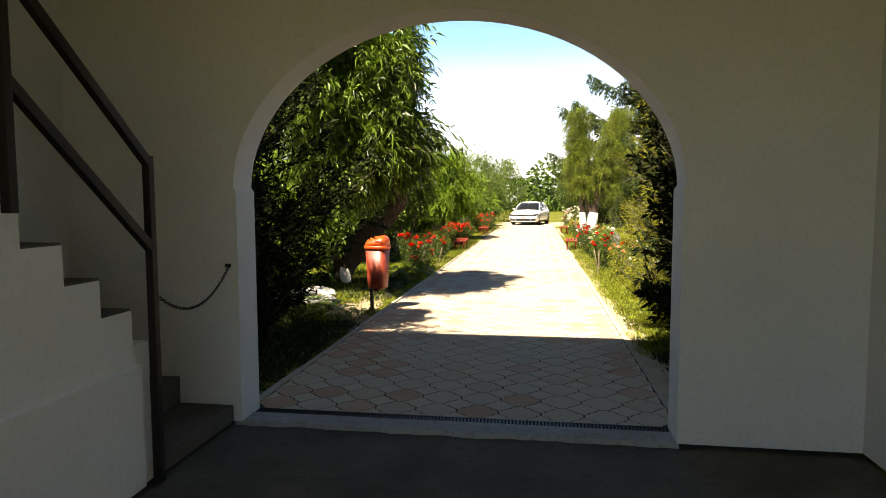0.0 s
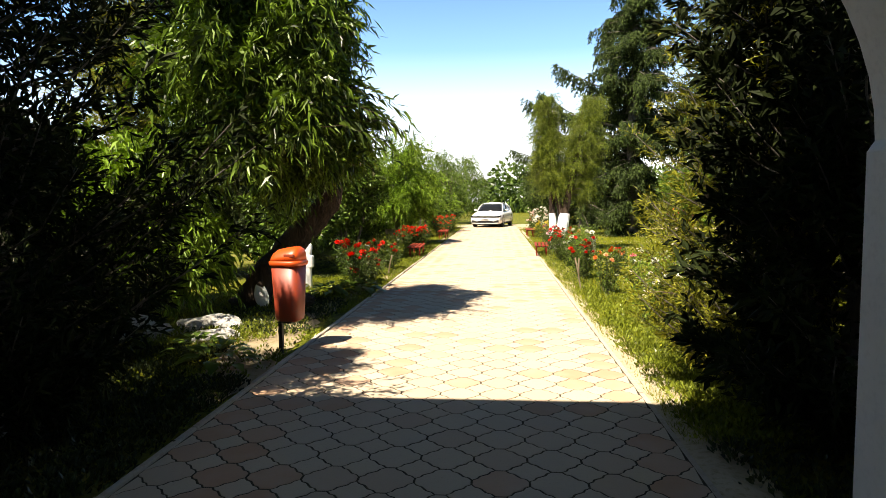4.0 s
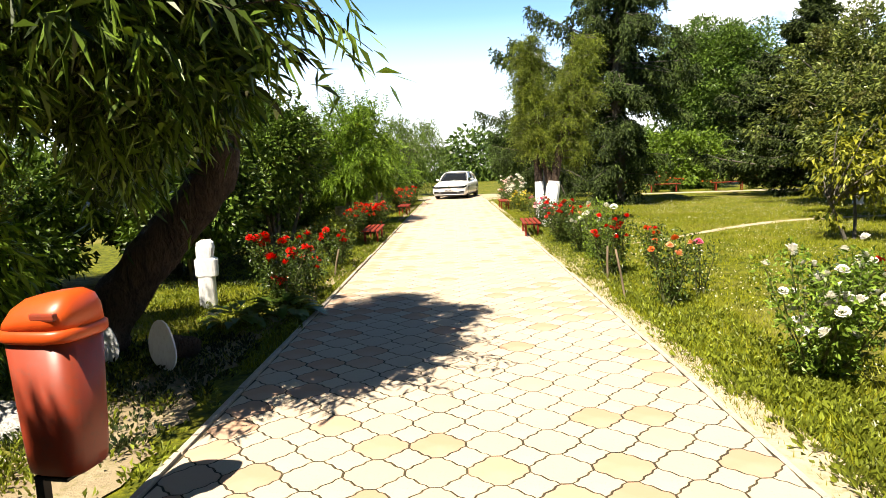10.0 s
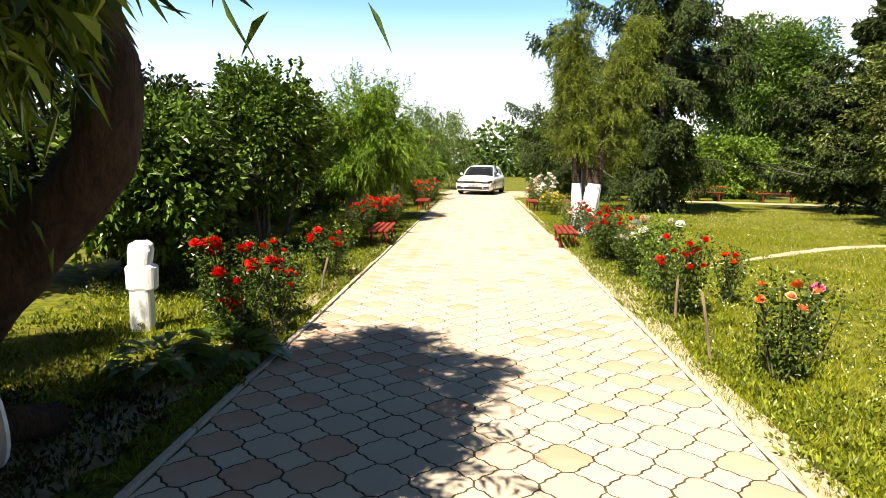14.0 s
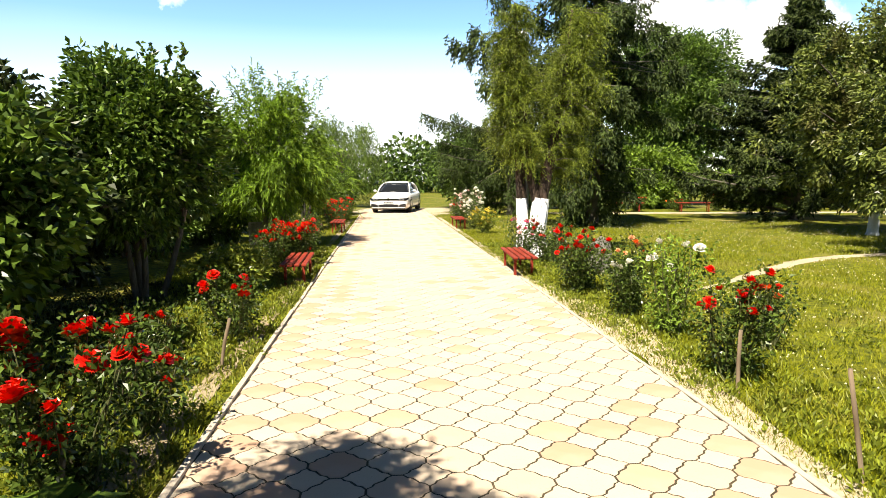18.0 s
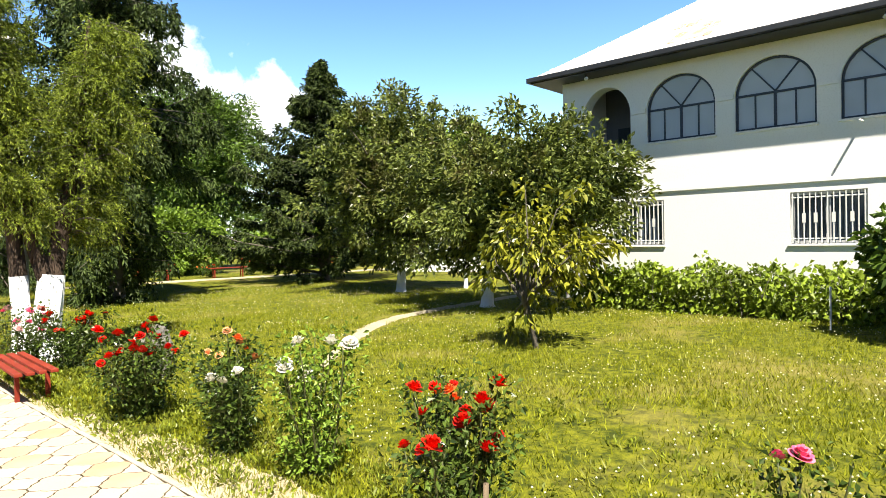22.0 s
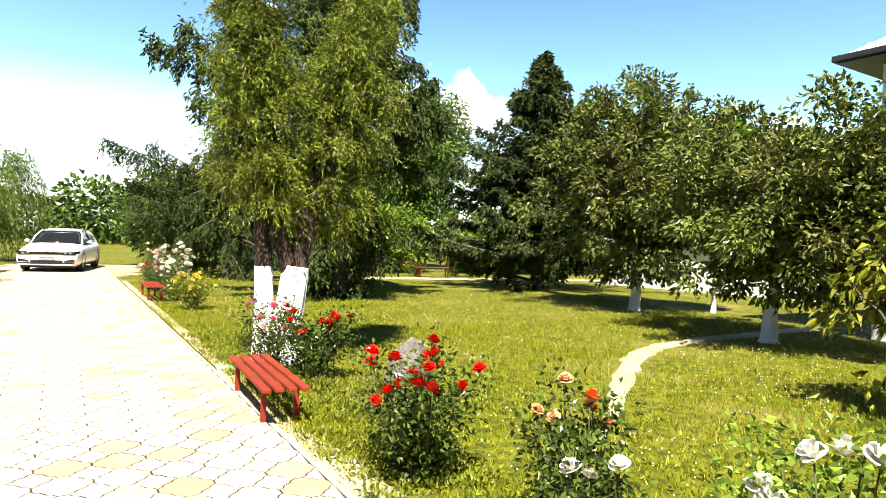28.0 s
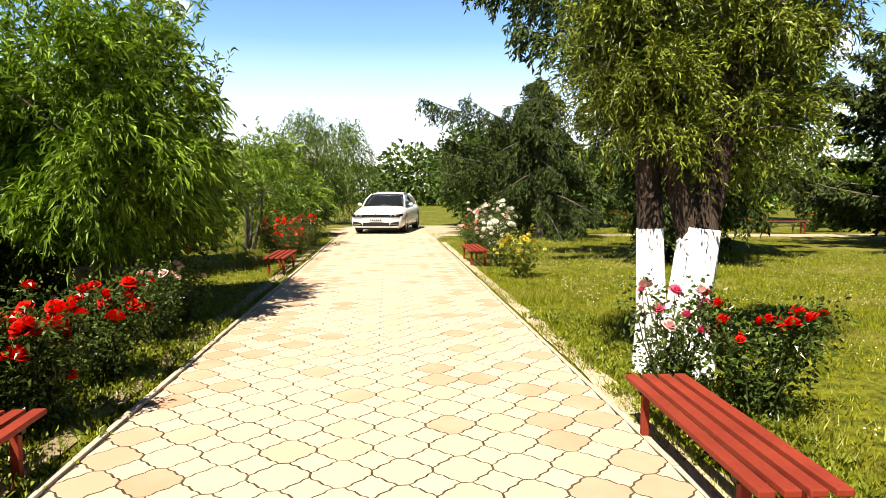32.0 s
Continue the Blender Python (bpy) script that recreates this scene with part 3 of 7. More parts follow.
strip("forecourt", [(0.1, 32.2), (0.2, 33.5), (0.4, 36.0), (0.7, 40.5)], [3.1, 3.9, 4.4, 4.8], -0.014, M_GRAVEL, "pale sandy ground where the car is parked", "ground")
strip("soil_verge_a", [(1.7, 0.2), (1.69, 3), (1.67, 6), (1.67, 9), (1.82, 12), (1.66, 15), (1.7, 19), (1.7, 24), (1.7, 31)], [0.4, 0.36, 0.28, 0.2, 0.5, 0.2, 0.16, 0.14, 0.14], -0.01, M_VERGE, "dry bare soil verge along the walk", "soil")
strip("soil_verge_b", [(-1.75, 2.6), (-1.95, 3.6), (-2.2, 5.5), (-2.0, 8), (-1.8, 11), (-1.8, 15), (-1.8, 22), (-1.8, 30)], [0.1, 0.7, 0.8, 0.35, 0.16, 0.16, 0.16, 0.16], -0.018, M_SOIL, "dry bare soil verge under the willow", "soil")

# ---- gatehouse ----
WALL_IN, WALL_OUT = -0.28, 0.0
ROOM_X0, ROOM_X1, ROOM_Y0, ROOM_H = -2.75, 2.55, -6.6, 3.25
ROOF_H = 4.95
ARCH_A, SPRING, RISE = 1.465, 1.64, 1.12


def arch_wall(name, y0, y1, x0, x1, top, label):
    """Wall with an arched opening right through it."""
    n = 36
    arc = [(-ARCH_A, 0.0), (-ARCH_A, SPRING - 0.03), (-ARCH_A - 0.02, SPRING)]
    for i in range(n + 1):
        a = math.pi * (1 - i / n)
        arc.append(((ARCH_A + 0.02) * math.cos(a), SPRING + RISE * math.sin(a) ** 1.06))
    arc += [(ARCH_A + 0.02, SPRING), (ARCH_A, SPRING - 0.03), (ARCH_A, 0.0)]
    bm = bmesh.new()
    outer = []
    for x, z in arc:
        if z <= SPRING:
            outer.append((x0 if x < 0 else x1, z))
        else:
            t = (x + ARCH_A + 0.02) / (2 * ARCH_A + 0.04)
            outer.append((x0 + (x1 - x0) * t, top))
    rings = []
    for y, pts in ((y0, arc), (y0, outer), (y1, outer), (y1, arc)):
        rings.append([bm.verts.new((x, y, z)) for x, z in pts])
    m = len(arc)
    for a, b in ((0, 1), (1, 2), (2, 3), (3, 0)):
        for k in range(m - 1):
            bm.faces.new((rings[a][k], rings[a][k + 1], rings[b][k + 1], rings[b][k]))
    # the jump from the jamb sides to the top edge
    bmesh.ops.recalc_face_normals(bm, faces=bm.faces)
    return tagged(part(name, bm, M_PLASTER, None), label, "wall", kind="structure")


arch_wall("wall_north", WALL_IN, WALL_OUT, -11.0, 9.0, ROOF_H, "white plastered gatehouse wall with a wide arched opening")
# Unseen end wall, inferred; its opening is sized for the light it lets in.
tagged(part("wall_south", box(box(boxm(ROOM_X0 - 0.3, ROOM_X0 + 0.45, ROOM_Y0 - 0.28, ROOM_Y0, 0, ROOF_H), ROOM_X1 - 0.45, ROOM_X1 + 0.3, ROOM_Y0 - 0.28, ROOM_Y0, 0, ROOF_H), ROOM_X0 + 0.45, ROOM_X1 - 0.45, ROOM_Y0 - 0.28, ROOM_Y0, 2.95, ROOF_H), M_PLASTER, None), "unseen white plastered wall with a wide gateway sized for light", "wall", kind="structure")
tagged(part("wall_west", boxm(ROOM_X0 - 0.3, ROOM_X0, ROOM_Y0, WALL_IN, 0, ROOF_H), M_PLASTER, None), "white plastered side wall of the gate passage", "wall", kind="structure")
tagged(part("wall_east", boxm(ROOM_X1, ROOM_X1 + 0.3, ROOM_Y0, WALL_IN, 0, ROOF_H), M_PLASTER, None), "white plastered side wall of the gate passage", "wall", kind="structure")
tagged(part("ceiling", boxm(ROOM_X0, ROOM_X1, ROOM_Y0, WALL_IN, ROOM_H, ROOM_H + 0.2), M_PLASTER, None), "plain white ceiling of the gate passage", "ceiling", kind="structure")
fl = bmesh.new()
bmesh.ops.create_grid(fl, x_segments=24, y_segments=40, size=0.5)
for v in fl.verts:
    v.co = Vector((v.co.x * (ROOM_X1 - ROOM_X0) + (ROOM_X0 + ROOM_X1) / 2, v.co.y * (-0.12 - ROOM_Y0 + 2) + (-0.12 + ROOM_Y0 - 2) / 2, -0.03))
    v.co.z += 0.006 * noise.noise(v.co * 1.7)
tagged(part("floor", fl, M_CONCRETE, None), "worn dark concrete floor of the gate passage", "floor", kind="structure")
# sill of pale concrete under the arch, with a broken inner edge
sl = bmesh.new()
sv = []
for k in range(41):
    x = -ARCH_A - 0.06 + (2 * ARCH_A + 0.07) * k / 40
    e = -0.27 - 0.05 * noise.noise(Vector((x * 2.5, 0, 3))) - 0.02 * noise.noise(Vector((x * 9, 1, 3)))
    clip_x = max(-ARCH_A, min(ARCH_A, x))
    sv.append((sl.verts.new((clip_x, -0.10, 0.008)), sl.verts.new((x, e, 0.0)), sl.verts.new((x, e - 0.01, -0.04))))
for a, b in zip(sv, sv[1:]):
    sl.faces.new((a[0], a[1], b[1], b[0]))
    sl.faces.new((a[1], a[2], b[2], b[1]))
bmesh.ops.recalc_face_normals(sl, faces=sl.faces)
tagged(part("door_sill", sl, M_SILL, None), "pale concrete threshold with a broken edge under the arch", "threshold", kind="structure")
# drain channel with a slotted grating
drain = thing("drain_grate", 0, -0.05, label="black slotted drain grating across the gateway", category="drain")
part("channel", boxm(-ARCH_A, ARCH_A, -0.05, 0.05, -0.06, -0.035), M_BLACK, drain)
part("frame", box(boxm(-ARCH_A, ARCH_A, -0.05, -0.038, -0.035, 0.006), -ARCH_A, ARCH_A, 0.038, 0.05, -0.035, 0.006), M_BLACK, drain)
slat_bm = bmesh.new()
for k in range(118):
    x = -ARCH_A + 0.012 + k * 0.0247
    box(slat_bm, x, x + 0.012, -0.038, 0.038, -0.015, 0.004)
tagged(part("grating", slat_bm, M_BLACK, drain), "black iron grating bars", kind="stuff")
tagged(part("roof", boxm(ROOM_X0 - 0.5, ROOM_X1 + 0.5, ROOM_Y0 - 0.4, 0.06, ROOF_H, ROOF_H + 0.1), M_EAVE, None), "flat dark edge of the gatehouse roof", "roof", kind="structure")

# staircase against the west wall: winding foot, then a straight flight over a white block
RISER, GOING = 0.19, 0.232
stairs = thing("staircase", -1.54, -1.2, label="white plastered staircase with darkened concrete treads", category="staircase")
bm = bmesh.new()
prof = []
z = 0.78
y = 0.1
prof.append((0.0, 0.0))
prof.append((0.0, z))
for k in range(9):
    y -= GOING
    prof.append((y, z))
    z += RISER
    prof.append((y, z))
prof.append((y - 0.4, z))
prof.append((y - 0.4, 0.0))
side_a = [bm.verts.new((0, p[0], p[1])) for p in prof]
side_b = [bm.verts.new((-1.2, p[0], p[1])) for p in prof]
bm.faces.new(side_a)
bm.faces.new(side_b[::-1])
for k in range(len(prof)):
    k2 = (k + 1) % len(prof)
    bm.faces.new((side_a[k], side_a[k2], side_b[k2], side_b[k]))
bmesh.ops.recalc_face_normals(bm, faces=bm.faces)
# Stair side and plinth take a brighter white: light put into the colour.
part("stair_body", bm, M_WHITEWALL, stairs, "plastered stepped side, whitened for the light on it")
# Grey treads take the floor's dark colour, which holds the stair's dimness.
for k in range(8):
    part("tread", boxm(-1.19, -0.004, 0.1 - GOING * (k + 2) + 0.004, 0.1 - GOING * (k + 1), 0.78 + RISER * k + RISER, 0.78 + RISER * k + RISER + 0.012, 0.003), M_CONCRETE, stairs, "concrete tread, darkened for the dim stair")
part("plinth", boxm(-0.2, 0.03, -2.4, -0.10, 0.0, 0.68, 0.008), M_WHITEWALL, stairs, "smooth block at the foot, whitened for the light on it")
for k, (xa, zt) in enumerate(((0.02, 0.12), (-0.38, 0.31), (-0.7, 0.5), (-0.95, 0.69))):
    part("tread", boxm(-1.2, xa, 0.004, 0.91, 0.0 if k == 0 else 0.1, zt, 0.01), M_CONCRETE, stairs, "concrete winding step, darkened for the dim stair")
# railing
railing = thing("stair_railing", -1.5, -1.2, label="brown painted steel stair railing with a square post", category="railing")
part("post", boxm(-0.022, 0.022, -0.022, 0.022, -0.02, 1.79, 0.004), M_DARKMETAL, railing)
for nm, za in (("handrail", 1.75), ("lower_rail", 1.29)):
    bmr = boxm(-0.02, 0.02, 0, 3.0, -0.025, 0.025, 0.004)
    r = part(nm, bmr, M_DARKMETAL, railing)
    r.matrix_basis = Matrix.Translation((0, 0, za)) @ Matrix.Rotation(math.pi, 4, "Z") @ Matrix.Rotation(math.atan2(RISER, GOING), 4, "X")
part("post", boxm(-0.022, 0.022, -0.93, -0.886, 1.5, 2.62, 0.004), M_DARKMETAL, railing)
# chain across the foot of the stair
chain = thing("chain", -1.5, -1.2, label="dark chain hanging between railing post and wall hook", category="chain")
lk = bmesh.new()
for i in range(48):
    t = i / 47
    p = Vector((0.0 - 0.03 * t, 0.02 + 0.9 * t, 1.04 + 0.06 * t - 0.175 * 4 * t * (1 - t)))
    p2 = Vector((0.0 - 0.03 * (t + 0.02), 0.02 + 0.9 * (t + 0.02), 1.04 + 0.06 * (t + 0.02) - 0.175 * 4 * (t + 0.02) * (1 - t - 0.02)))
    q = (p2 - p).to_track_quat("X", "Z").to_matrix().to_4x4() @ Matrix.Rotation(math.pi / 2 * (i % 2), 4, "X")
    vs = []
    for a in range(8):
        th = 2 * math.pi * a / 8
        for w in range(4):
            ph = 2 * math.pi * w / 4
            cpt = Vector((math.cos(th) * (0.011 + 0.004 * math.cos(ph)) * 1.3, math.sin(th) * (0.008 + 0.004 * math.cos(ph)), 0.0028 * math.sin(ph)))
            vs.append(lk.verts.new(Matrix.Translation(p) @ q @ cpt))
    for a in range(8):
        for w in range(4):
            lk.faces.new((vs[a * 4 + w], vs[((a + 1) % 8) * 4 + w], vs[((a + 1) % 8) * 4 + (w + 1) % 4], vs[a * 4 + (w + 1) % 4]))
part("links", lk, M_BLACK, chain)
part("hook", boxm(-0.05, -0.015, 0.9, 0.925, 1.09, 1.115, 0.004), M_BLACK, chain)

# ---- vegetation kinds ----


def crown_limbs(trunk_top, centers, rng, r0, every=1):
    lines = []
    for c in centers[::every]:
        c = Vector(c)
        b = Vector(trunk_top)
        lines.append((bend(b, c, (rng.uniform(-.15, .15), rng.uniform(-.15, .15), 0.15 * (c - b).length * rng.uniform(0.2, 1)), 4, rng, 0.04), taper(r0, r0 * 0.18, 4)))
    return lines


def leafy_tree(name, x, y, trunk, r_trunk, center, radii, n_clump, per, clump_r, leaf_l, leaf_w, mat, bark, label, seed, lime=0.0, limbs=14, shell=0.5,
               jag=0.08, category="tree", zmin=None, group="", stems=1, dense=1.25, big=1.42, wobble=0.07, young=0, shoot=0.45, grow=1.2, hang=0.0):
    """Broad-leaved tree or shrub: tapered trunk, limbs to the clumps, folded leaves in clumps."""
    ob = thing(name, x, y, 0, 0, label, category, group)
    rnd = random.Random(seed)
    rng = np.random.default_rng(seed)
    p, w, c = clumps(rng, int(n_clump * 0.6), int(per * dense * 1.45), center, radii, clump_r * 1.05, shell, zmin, jag)
    leaf_l, leaf_w = leaf_l * big * grow, leaf_w * big * grow * 1.1
    w = w + np.array([0, 0, -hang])
    # inner leaves that close the heart of the crown
    m = len(p) // 5
    d = unit(rng.normal(size=(m, 3)))
    inner = np.asarray(center) + d * (0.72 * rng.random((m, 1)) ** 0.4) * np.asarray(radii)
    p, w = np.concatenate([p, inner]), np.concatenate([w, rng.normal(size=(m, 3))])
    if young:
        ps, ws = shoots(rng, center, radii, young, leaf_l, shoot)
        p, w = np.concatenate([p, ps]), np.concatenate([w, ws])
    lines = []
    for s in range(stems):
        off = Vector((rnd.uniform(-.18, .18), rnd.uniform(-.18, .18), 0)) if stems > 1 else Vector((0, 0, 0))
        pts = []
        for i, q in enumerate(trunk):
            spread = i / max(1, len(trunk) - 1)
            pts.append(Vector(q) + off * (1 + 2.5 * spread))
        pts[0].z = -0.06
        fine = [q + Vector((rnd.uniform(-1, 1), rnd.uniform(-1, 1), 0)) * r_trunk * 0.06 for q in smooth_line(pts)]
        n = len(fine) - 1
        rad = [r_trunk * (1.25 if i == 0 else 1.0) * (1 - 0.55 * i / n) / (1 if stems == 1 else 1.6) for i in range(n + 1)]
        if lime:
            cut = [i for i, q in enumerate(fine) if q.z <= lime] or [0, 1]
            k = max(2, cut[-1] + 1)
            tubes("trunk_foot", [(fine[:k + 1], rad[:k + 1])], M_LIME, ob, "limewashed foot of the trunk", 10, wobble, seed)
            tubes("trunk", [(fine[k:], rad[k:])], bark, ob, "", 10, wobble, seed)
        else:
            tubes("trunk", [(fine, rad)], bark, ob, "", 10, wobble, seed)
        lines += crown_limbs(pts[-1] if s % 2 == 0 else pts[-2].lerp(pts[-1], 0.6), [tuple(v) for v in c[s::stems][:max(2, limbs // stems)]], rnd, r_trunk * 0.34)
    tagged(tubes("branching", lines, bark, ob, "", 5, 0.05, seed), kind="stuff")
    leaves("crown", p, w, leaf_l, leaf_w, mat, ob, seed)
    return ob


def shoots(rng, center, radii, n, leaf_l, length=0.45):
    """Young upright shoots that break the top of a crown: places and ways of their leaves."""
    P, W = [], []
    for k in range(n):
        d = rng.normal(size=3)
        d[2] = abs(d[2]) * 1.1 + 0.25
        d /= np.linalg.norm(d)
        s = np.asarray(center) + d * np.asarray(radii) * 0.93
        w = d * 0.45 + np.array([0, 0, 1.0]) + rng.normal(size=3) * 0.25
        w /= np.linalg.norm(w)
        ln = length * rng.uniform(0.45, 1.25)
        m = max(8, int(ln / leaf_l * 5))
        t = np.linspace(0, 1, m)[:, None]
        bow = rng.normal(size=3) * 0.12
        P.append(s + w * t * ln + bow * t ** 2 * ln)
        W.append(w * 0.7 + rng.normal(size=(m, 3)) * 0.6)
    return np.concatenate(P), np.concatenate(W)


def strand_crown(rng, starts, ways, length, n_leaf, droop, spread):
    """Hanging twigs with leaves: places and ways of the leaves, and the twig lines."""
    P, W, lines = [], [], []
    for s, w in zip(starts, ways):
        ln = length * rng.uniform(0.4, 1.6)
        w = w / max(np.linalg.norm(w), 1e-6)
        t = np.linspace(0, 1, n_leaf)
        pts = s + w * (t[:, None] * ln * 0.75) + np.array([0, 0, -1.0]) * (t[:, None] ** 2 * ln * droop)
        tan = w * 0.75 + np.array([0, 0, -1.0]) * (2 * t[:, None] * droop)
        P.append(pts + rng.normal(size=pts.shape) * 0.015)
        W.append(unit(tan) + rng.normal(size=pts.shape) * spread)
        lines.append((pts[:: max(1, n_leaf // 4)], None))
    return np.concatenate(P), np.concatenate(W), lines


def willow_tree(name, x, y, trunk, r_trunk, center, radii, n_strand, n_leaf, strand_len, leaf_l, leaf_w, mat, label, seed, droop=0.9, category="tree", stems=1, limbs=16, up=0.3, bark=None, low=None, tufts=70, young=0, lean=(0, 0), clear=None, skirt=0.0, fan=0.4, fringe=(), shoot=0.5, heart=6):
    ob = thing(name, x, y, 0, 0, label, category)
    rnd = random.Random(seed)
    rng = np.random.default_rng(seed)
    bark = bark or M_BARK
    # strands gather in tufts, with gaps between them
    td = unit(rng.normal(size=(tufts, 3)))
    tr = 0.4 + 0.62 * rng.random(tufts) ** 0.5
    which = rng.integers(0, tufts, n_strand)
    q = td[which] * tr[which, None] + rng.normal(size=(n_strand, 3)) * 0.105
    r = np.maximum(np.linalg.norm(q, axis=1), 1e-3)
    d = q / r[:, None]
    s = np.asarray(center) + d * r[:, None] * np.asarray(radii)
    # uneven outline: hollows and bulges
    bul = np.array([noise.noise(Vector(q) * 1.3 + Vector((seed, 0, 0))) for q in d])
    s = np.asarray(center) + (s - np.asarray(center)) * (1 + 0.28 * bul[:, None])
    s = s + (s[:, 2:3] - center[2]) * np.array([[lean[0], lean[1], 0.0]])
    w = d * 0.8 + rng.normal(size=d.shape) * 0.35 + np.array([0, 0, up])
    P, W, _ = strand_crown(rng, s, w, strand_len, n_leaf, droop, fan)
    if fringe:
        # a few long outer twigs that hang free of the crown
        pf, wf, twig_lines = strand_crown(rng, np.array(fringe), np.array([[0.9, 0.1 * (i % 3), 0.25] for i in range(len(fringe))]), 0.85, 20, 0.6, 0.55)
        P, W = np.concatenate([P, pf]), np.concatenate([W, wf])
    if young:
        ps, ws = shoots(rng, center, radii, young, leaf_l, shoot)
        P, W = np.concatenate([P, ps]), np.concatenate([W, ws])
    # short inner twigs that close the heart of the crown
    m = int(len(P) / heart)
    di = unit(rng.normal(size=(m, 3)))
    P = np.concatenate([P, np.asarray(center) + di * (0.78 * rng.random((m, 1)) ** 0.4) * np.asarray(radii)])
    W = np.concatenate([W, rng.normal(size=(m, 3)) + np.array([0, 0, -0.5])])
    keep = P[:, 2] > 0.12
    if clear:
        keep &= ~((P[:, 0] > clear[0]) & (P[:, 1] > clear[1]) & (P[:, 2] < clear[2]))
    if low:
        keep &= P[:, 2] > np.interp(P[:, 0], low[0], low[1]) + 0.12 * rng.normal(size=len(P)) + skirt * np.maximum(0, center[1] + 0.2 - P[:, 1])
    lines = []
    for st in range(stems):
        off = Vector((rnd.uniform(-.2, .2), rnd.uniform(-.2, .2), 0)) if stems > 1 else Vector((0, 0, 0))
        pts = [Vector(q) + off * (1 + i) for i, q in enumerate(trunk)]
        pts[0].z = -0.06
        fine = [q + Vector((rnd.uniform(-1, 1), rnd.uniform(-1, 1), 0)) * r_trunk * 0.06 for q in smooth_line(pts)]
        n = len(fine) - 1
        rr = r_trunk / (1 if stems == 1 else 1.8)
        tubes("trunk", [(fine, [rr * (1.3 if i == 0 else 1.1 if i == 1 else 1) * (1 - 0.45 * i / n) for i in range(n + 1)])], bark, ob, "", 16, 0.09, seed + st)
        lines += crown_limbs(pts[-1], [tuple(v) for v in s[st * limbs:(st + 1) * limbs]], rnd, rr * 0.4)
    for start, (twig, _) in zip(fringe, twig_lines if fringe else ()):
        lines.append((bend(Vector(trunk[-1]), Vector(start), (0, 0, 0.15), 4), taper(0.016, 0.006, 4)))
        lines.append(([tuple(q) for q in twig], taper(0.006, 0.002, len(twig) - 1)))
    tagged(tubes("branching", lines, bark, ob, "", 5, 0.05, seed), kind="stuff")
    leaves("crown", P[keep], W[keep], leaf_l, leaf_w, mat, ob, seed, curl=0.25, fold=0.15)
    return ob


def spruce(x, y, height, profile, mat, label, seed, bare=0.3, boughs=230, droop=0.5, hang=0.5, twigs=20, needles=16, nl=0.12, nw=0.03, r_trunk=0.2, rise=0.12, arms=(), upturn=0.1):
    """Spruce: trunk, arching boughs whose hanging twigs are set with needles. profile: reach by share of the height."""
    ob = thing("spruce", x, y, 0, 0, label, "tree")
    rnd = random.Random(seed)
    rng = np.random.default_rng(seed)
    n = 10
    tubes("trunk", [([(0.05 * math.sin(i * 1.3), 0.05 * math.cos(i * 1.7), -0.06 + height * i / n) for i in range(n + 1)], taper(r_trunk, 0.02, n))], M_BARK2, ob, "", 10, 0.06, seed)
    todo = []
    for k in range(boughs):
        f = ((k + rnd.random()) / boughs) ** 0.85
        reach = float(np.interp(f, *profile))
        todo.append((bare + (height - bare) * f, rnd.uniform(0, 2 * math.pi), reach * rnd.choice((0.55, 0.75, 0.9, 1.05, 1.3)) * rnd.uniform(0.85, 1.1)))
    todo = [(z, a_, l, None) for z, a_, l in todo] + [(z, radians(a_), l, r) for z, a_, l, r in arms]
    lines, P, W = [], [], []
    for z, a_, ln, steep in todo:
        out = np.array([math.cos(a_), math.sin(a_), 0.0])
        side = np.array([-math.sin(a_), math.cos(a_), 0.0])
        dr = droop * rnd.uniform(0.6, 1.25)
        up_ = rise * rnd.uniform(0.3, 1.6)
        if steep is not None:
            up_, dr = steep + 0.1, 0.1

        def on(t):
            return np.array([0, 0, z]) + out * (ln * t) + np.array([0, 0, 1.0]) * (ln * (up_ * t - dr * t ** 2 + upturn * t ** 4))
        lines.append(([tuple(on(t)[0]) for t in np.linspace(0, 1, 5)[:, None, None]], taper(0.014 + 0.012 * ln, 0.004, 4)))
        m = max(5, int(twigs * (0.25 + ln / 2.4) * (2.2 if steep is not None else 1)))
        t = (0.12 + 0.9 * rng.random((m, 1)) ** 0.75)
        base = on(t) + side * rng.normal(size=(m, 1)) * 0.07 * ln ** 0.5
        way = out * 0.45 + side * rng.normal(size=(m, 1)) * 0.55 + np.array([0, 0, -1.0]) * (0.25 + hang)
        way = unit(way)
        reach = (0.14 + 0.42 * hang) * rng.uniform(0.4, 1.25, (m, 1)) * (1.15 - 0.55 * t) * (1.25 if steep is not None else 1)
        u = np.linspace(0.0, 1.0, needles)[None, :, None]
        q = base[:, None, :] + way[:, None, :] * (reach[:, None, :] * u) + np.array([0, 0, -1.0]) * (0.12 * u ** 2)
        P.append((q + rng.normal(size=q.shape) * 0.02).reshape(-1, 3))
        W.append((np.repeat(way[:, None, :], needles, 1) + rng.normal(size=q.shape) * 0.6).reshape(-1, 3))
    tagged(tubes("bough_structure", lines, M_BARK2, ob, "", 4, 0, seed), kind="stuff")
    leaves("needles", np.concatenate(P), np.concatenate(W), nl, nw, mat, ob, seed, curl=0.05)
    return ob


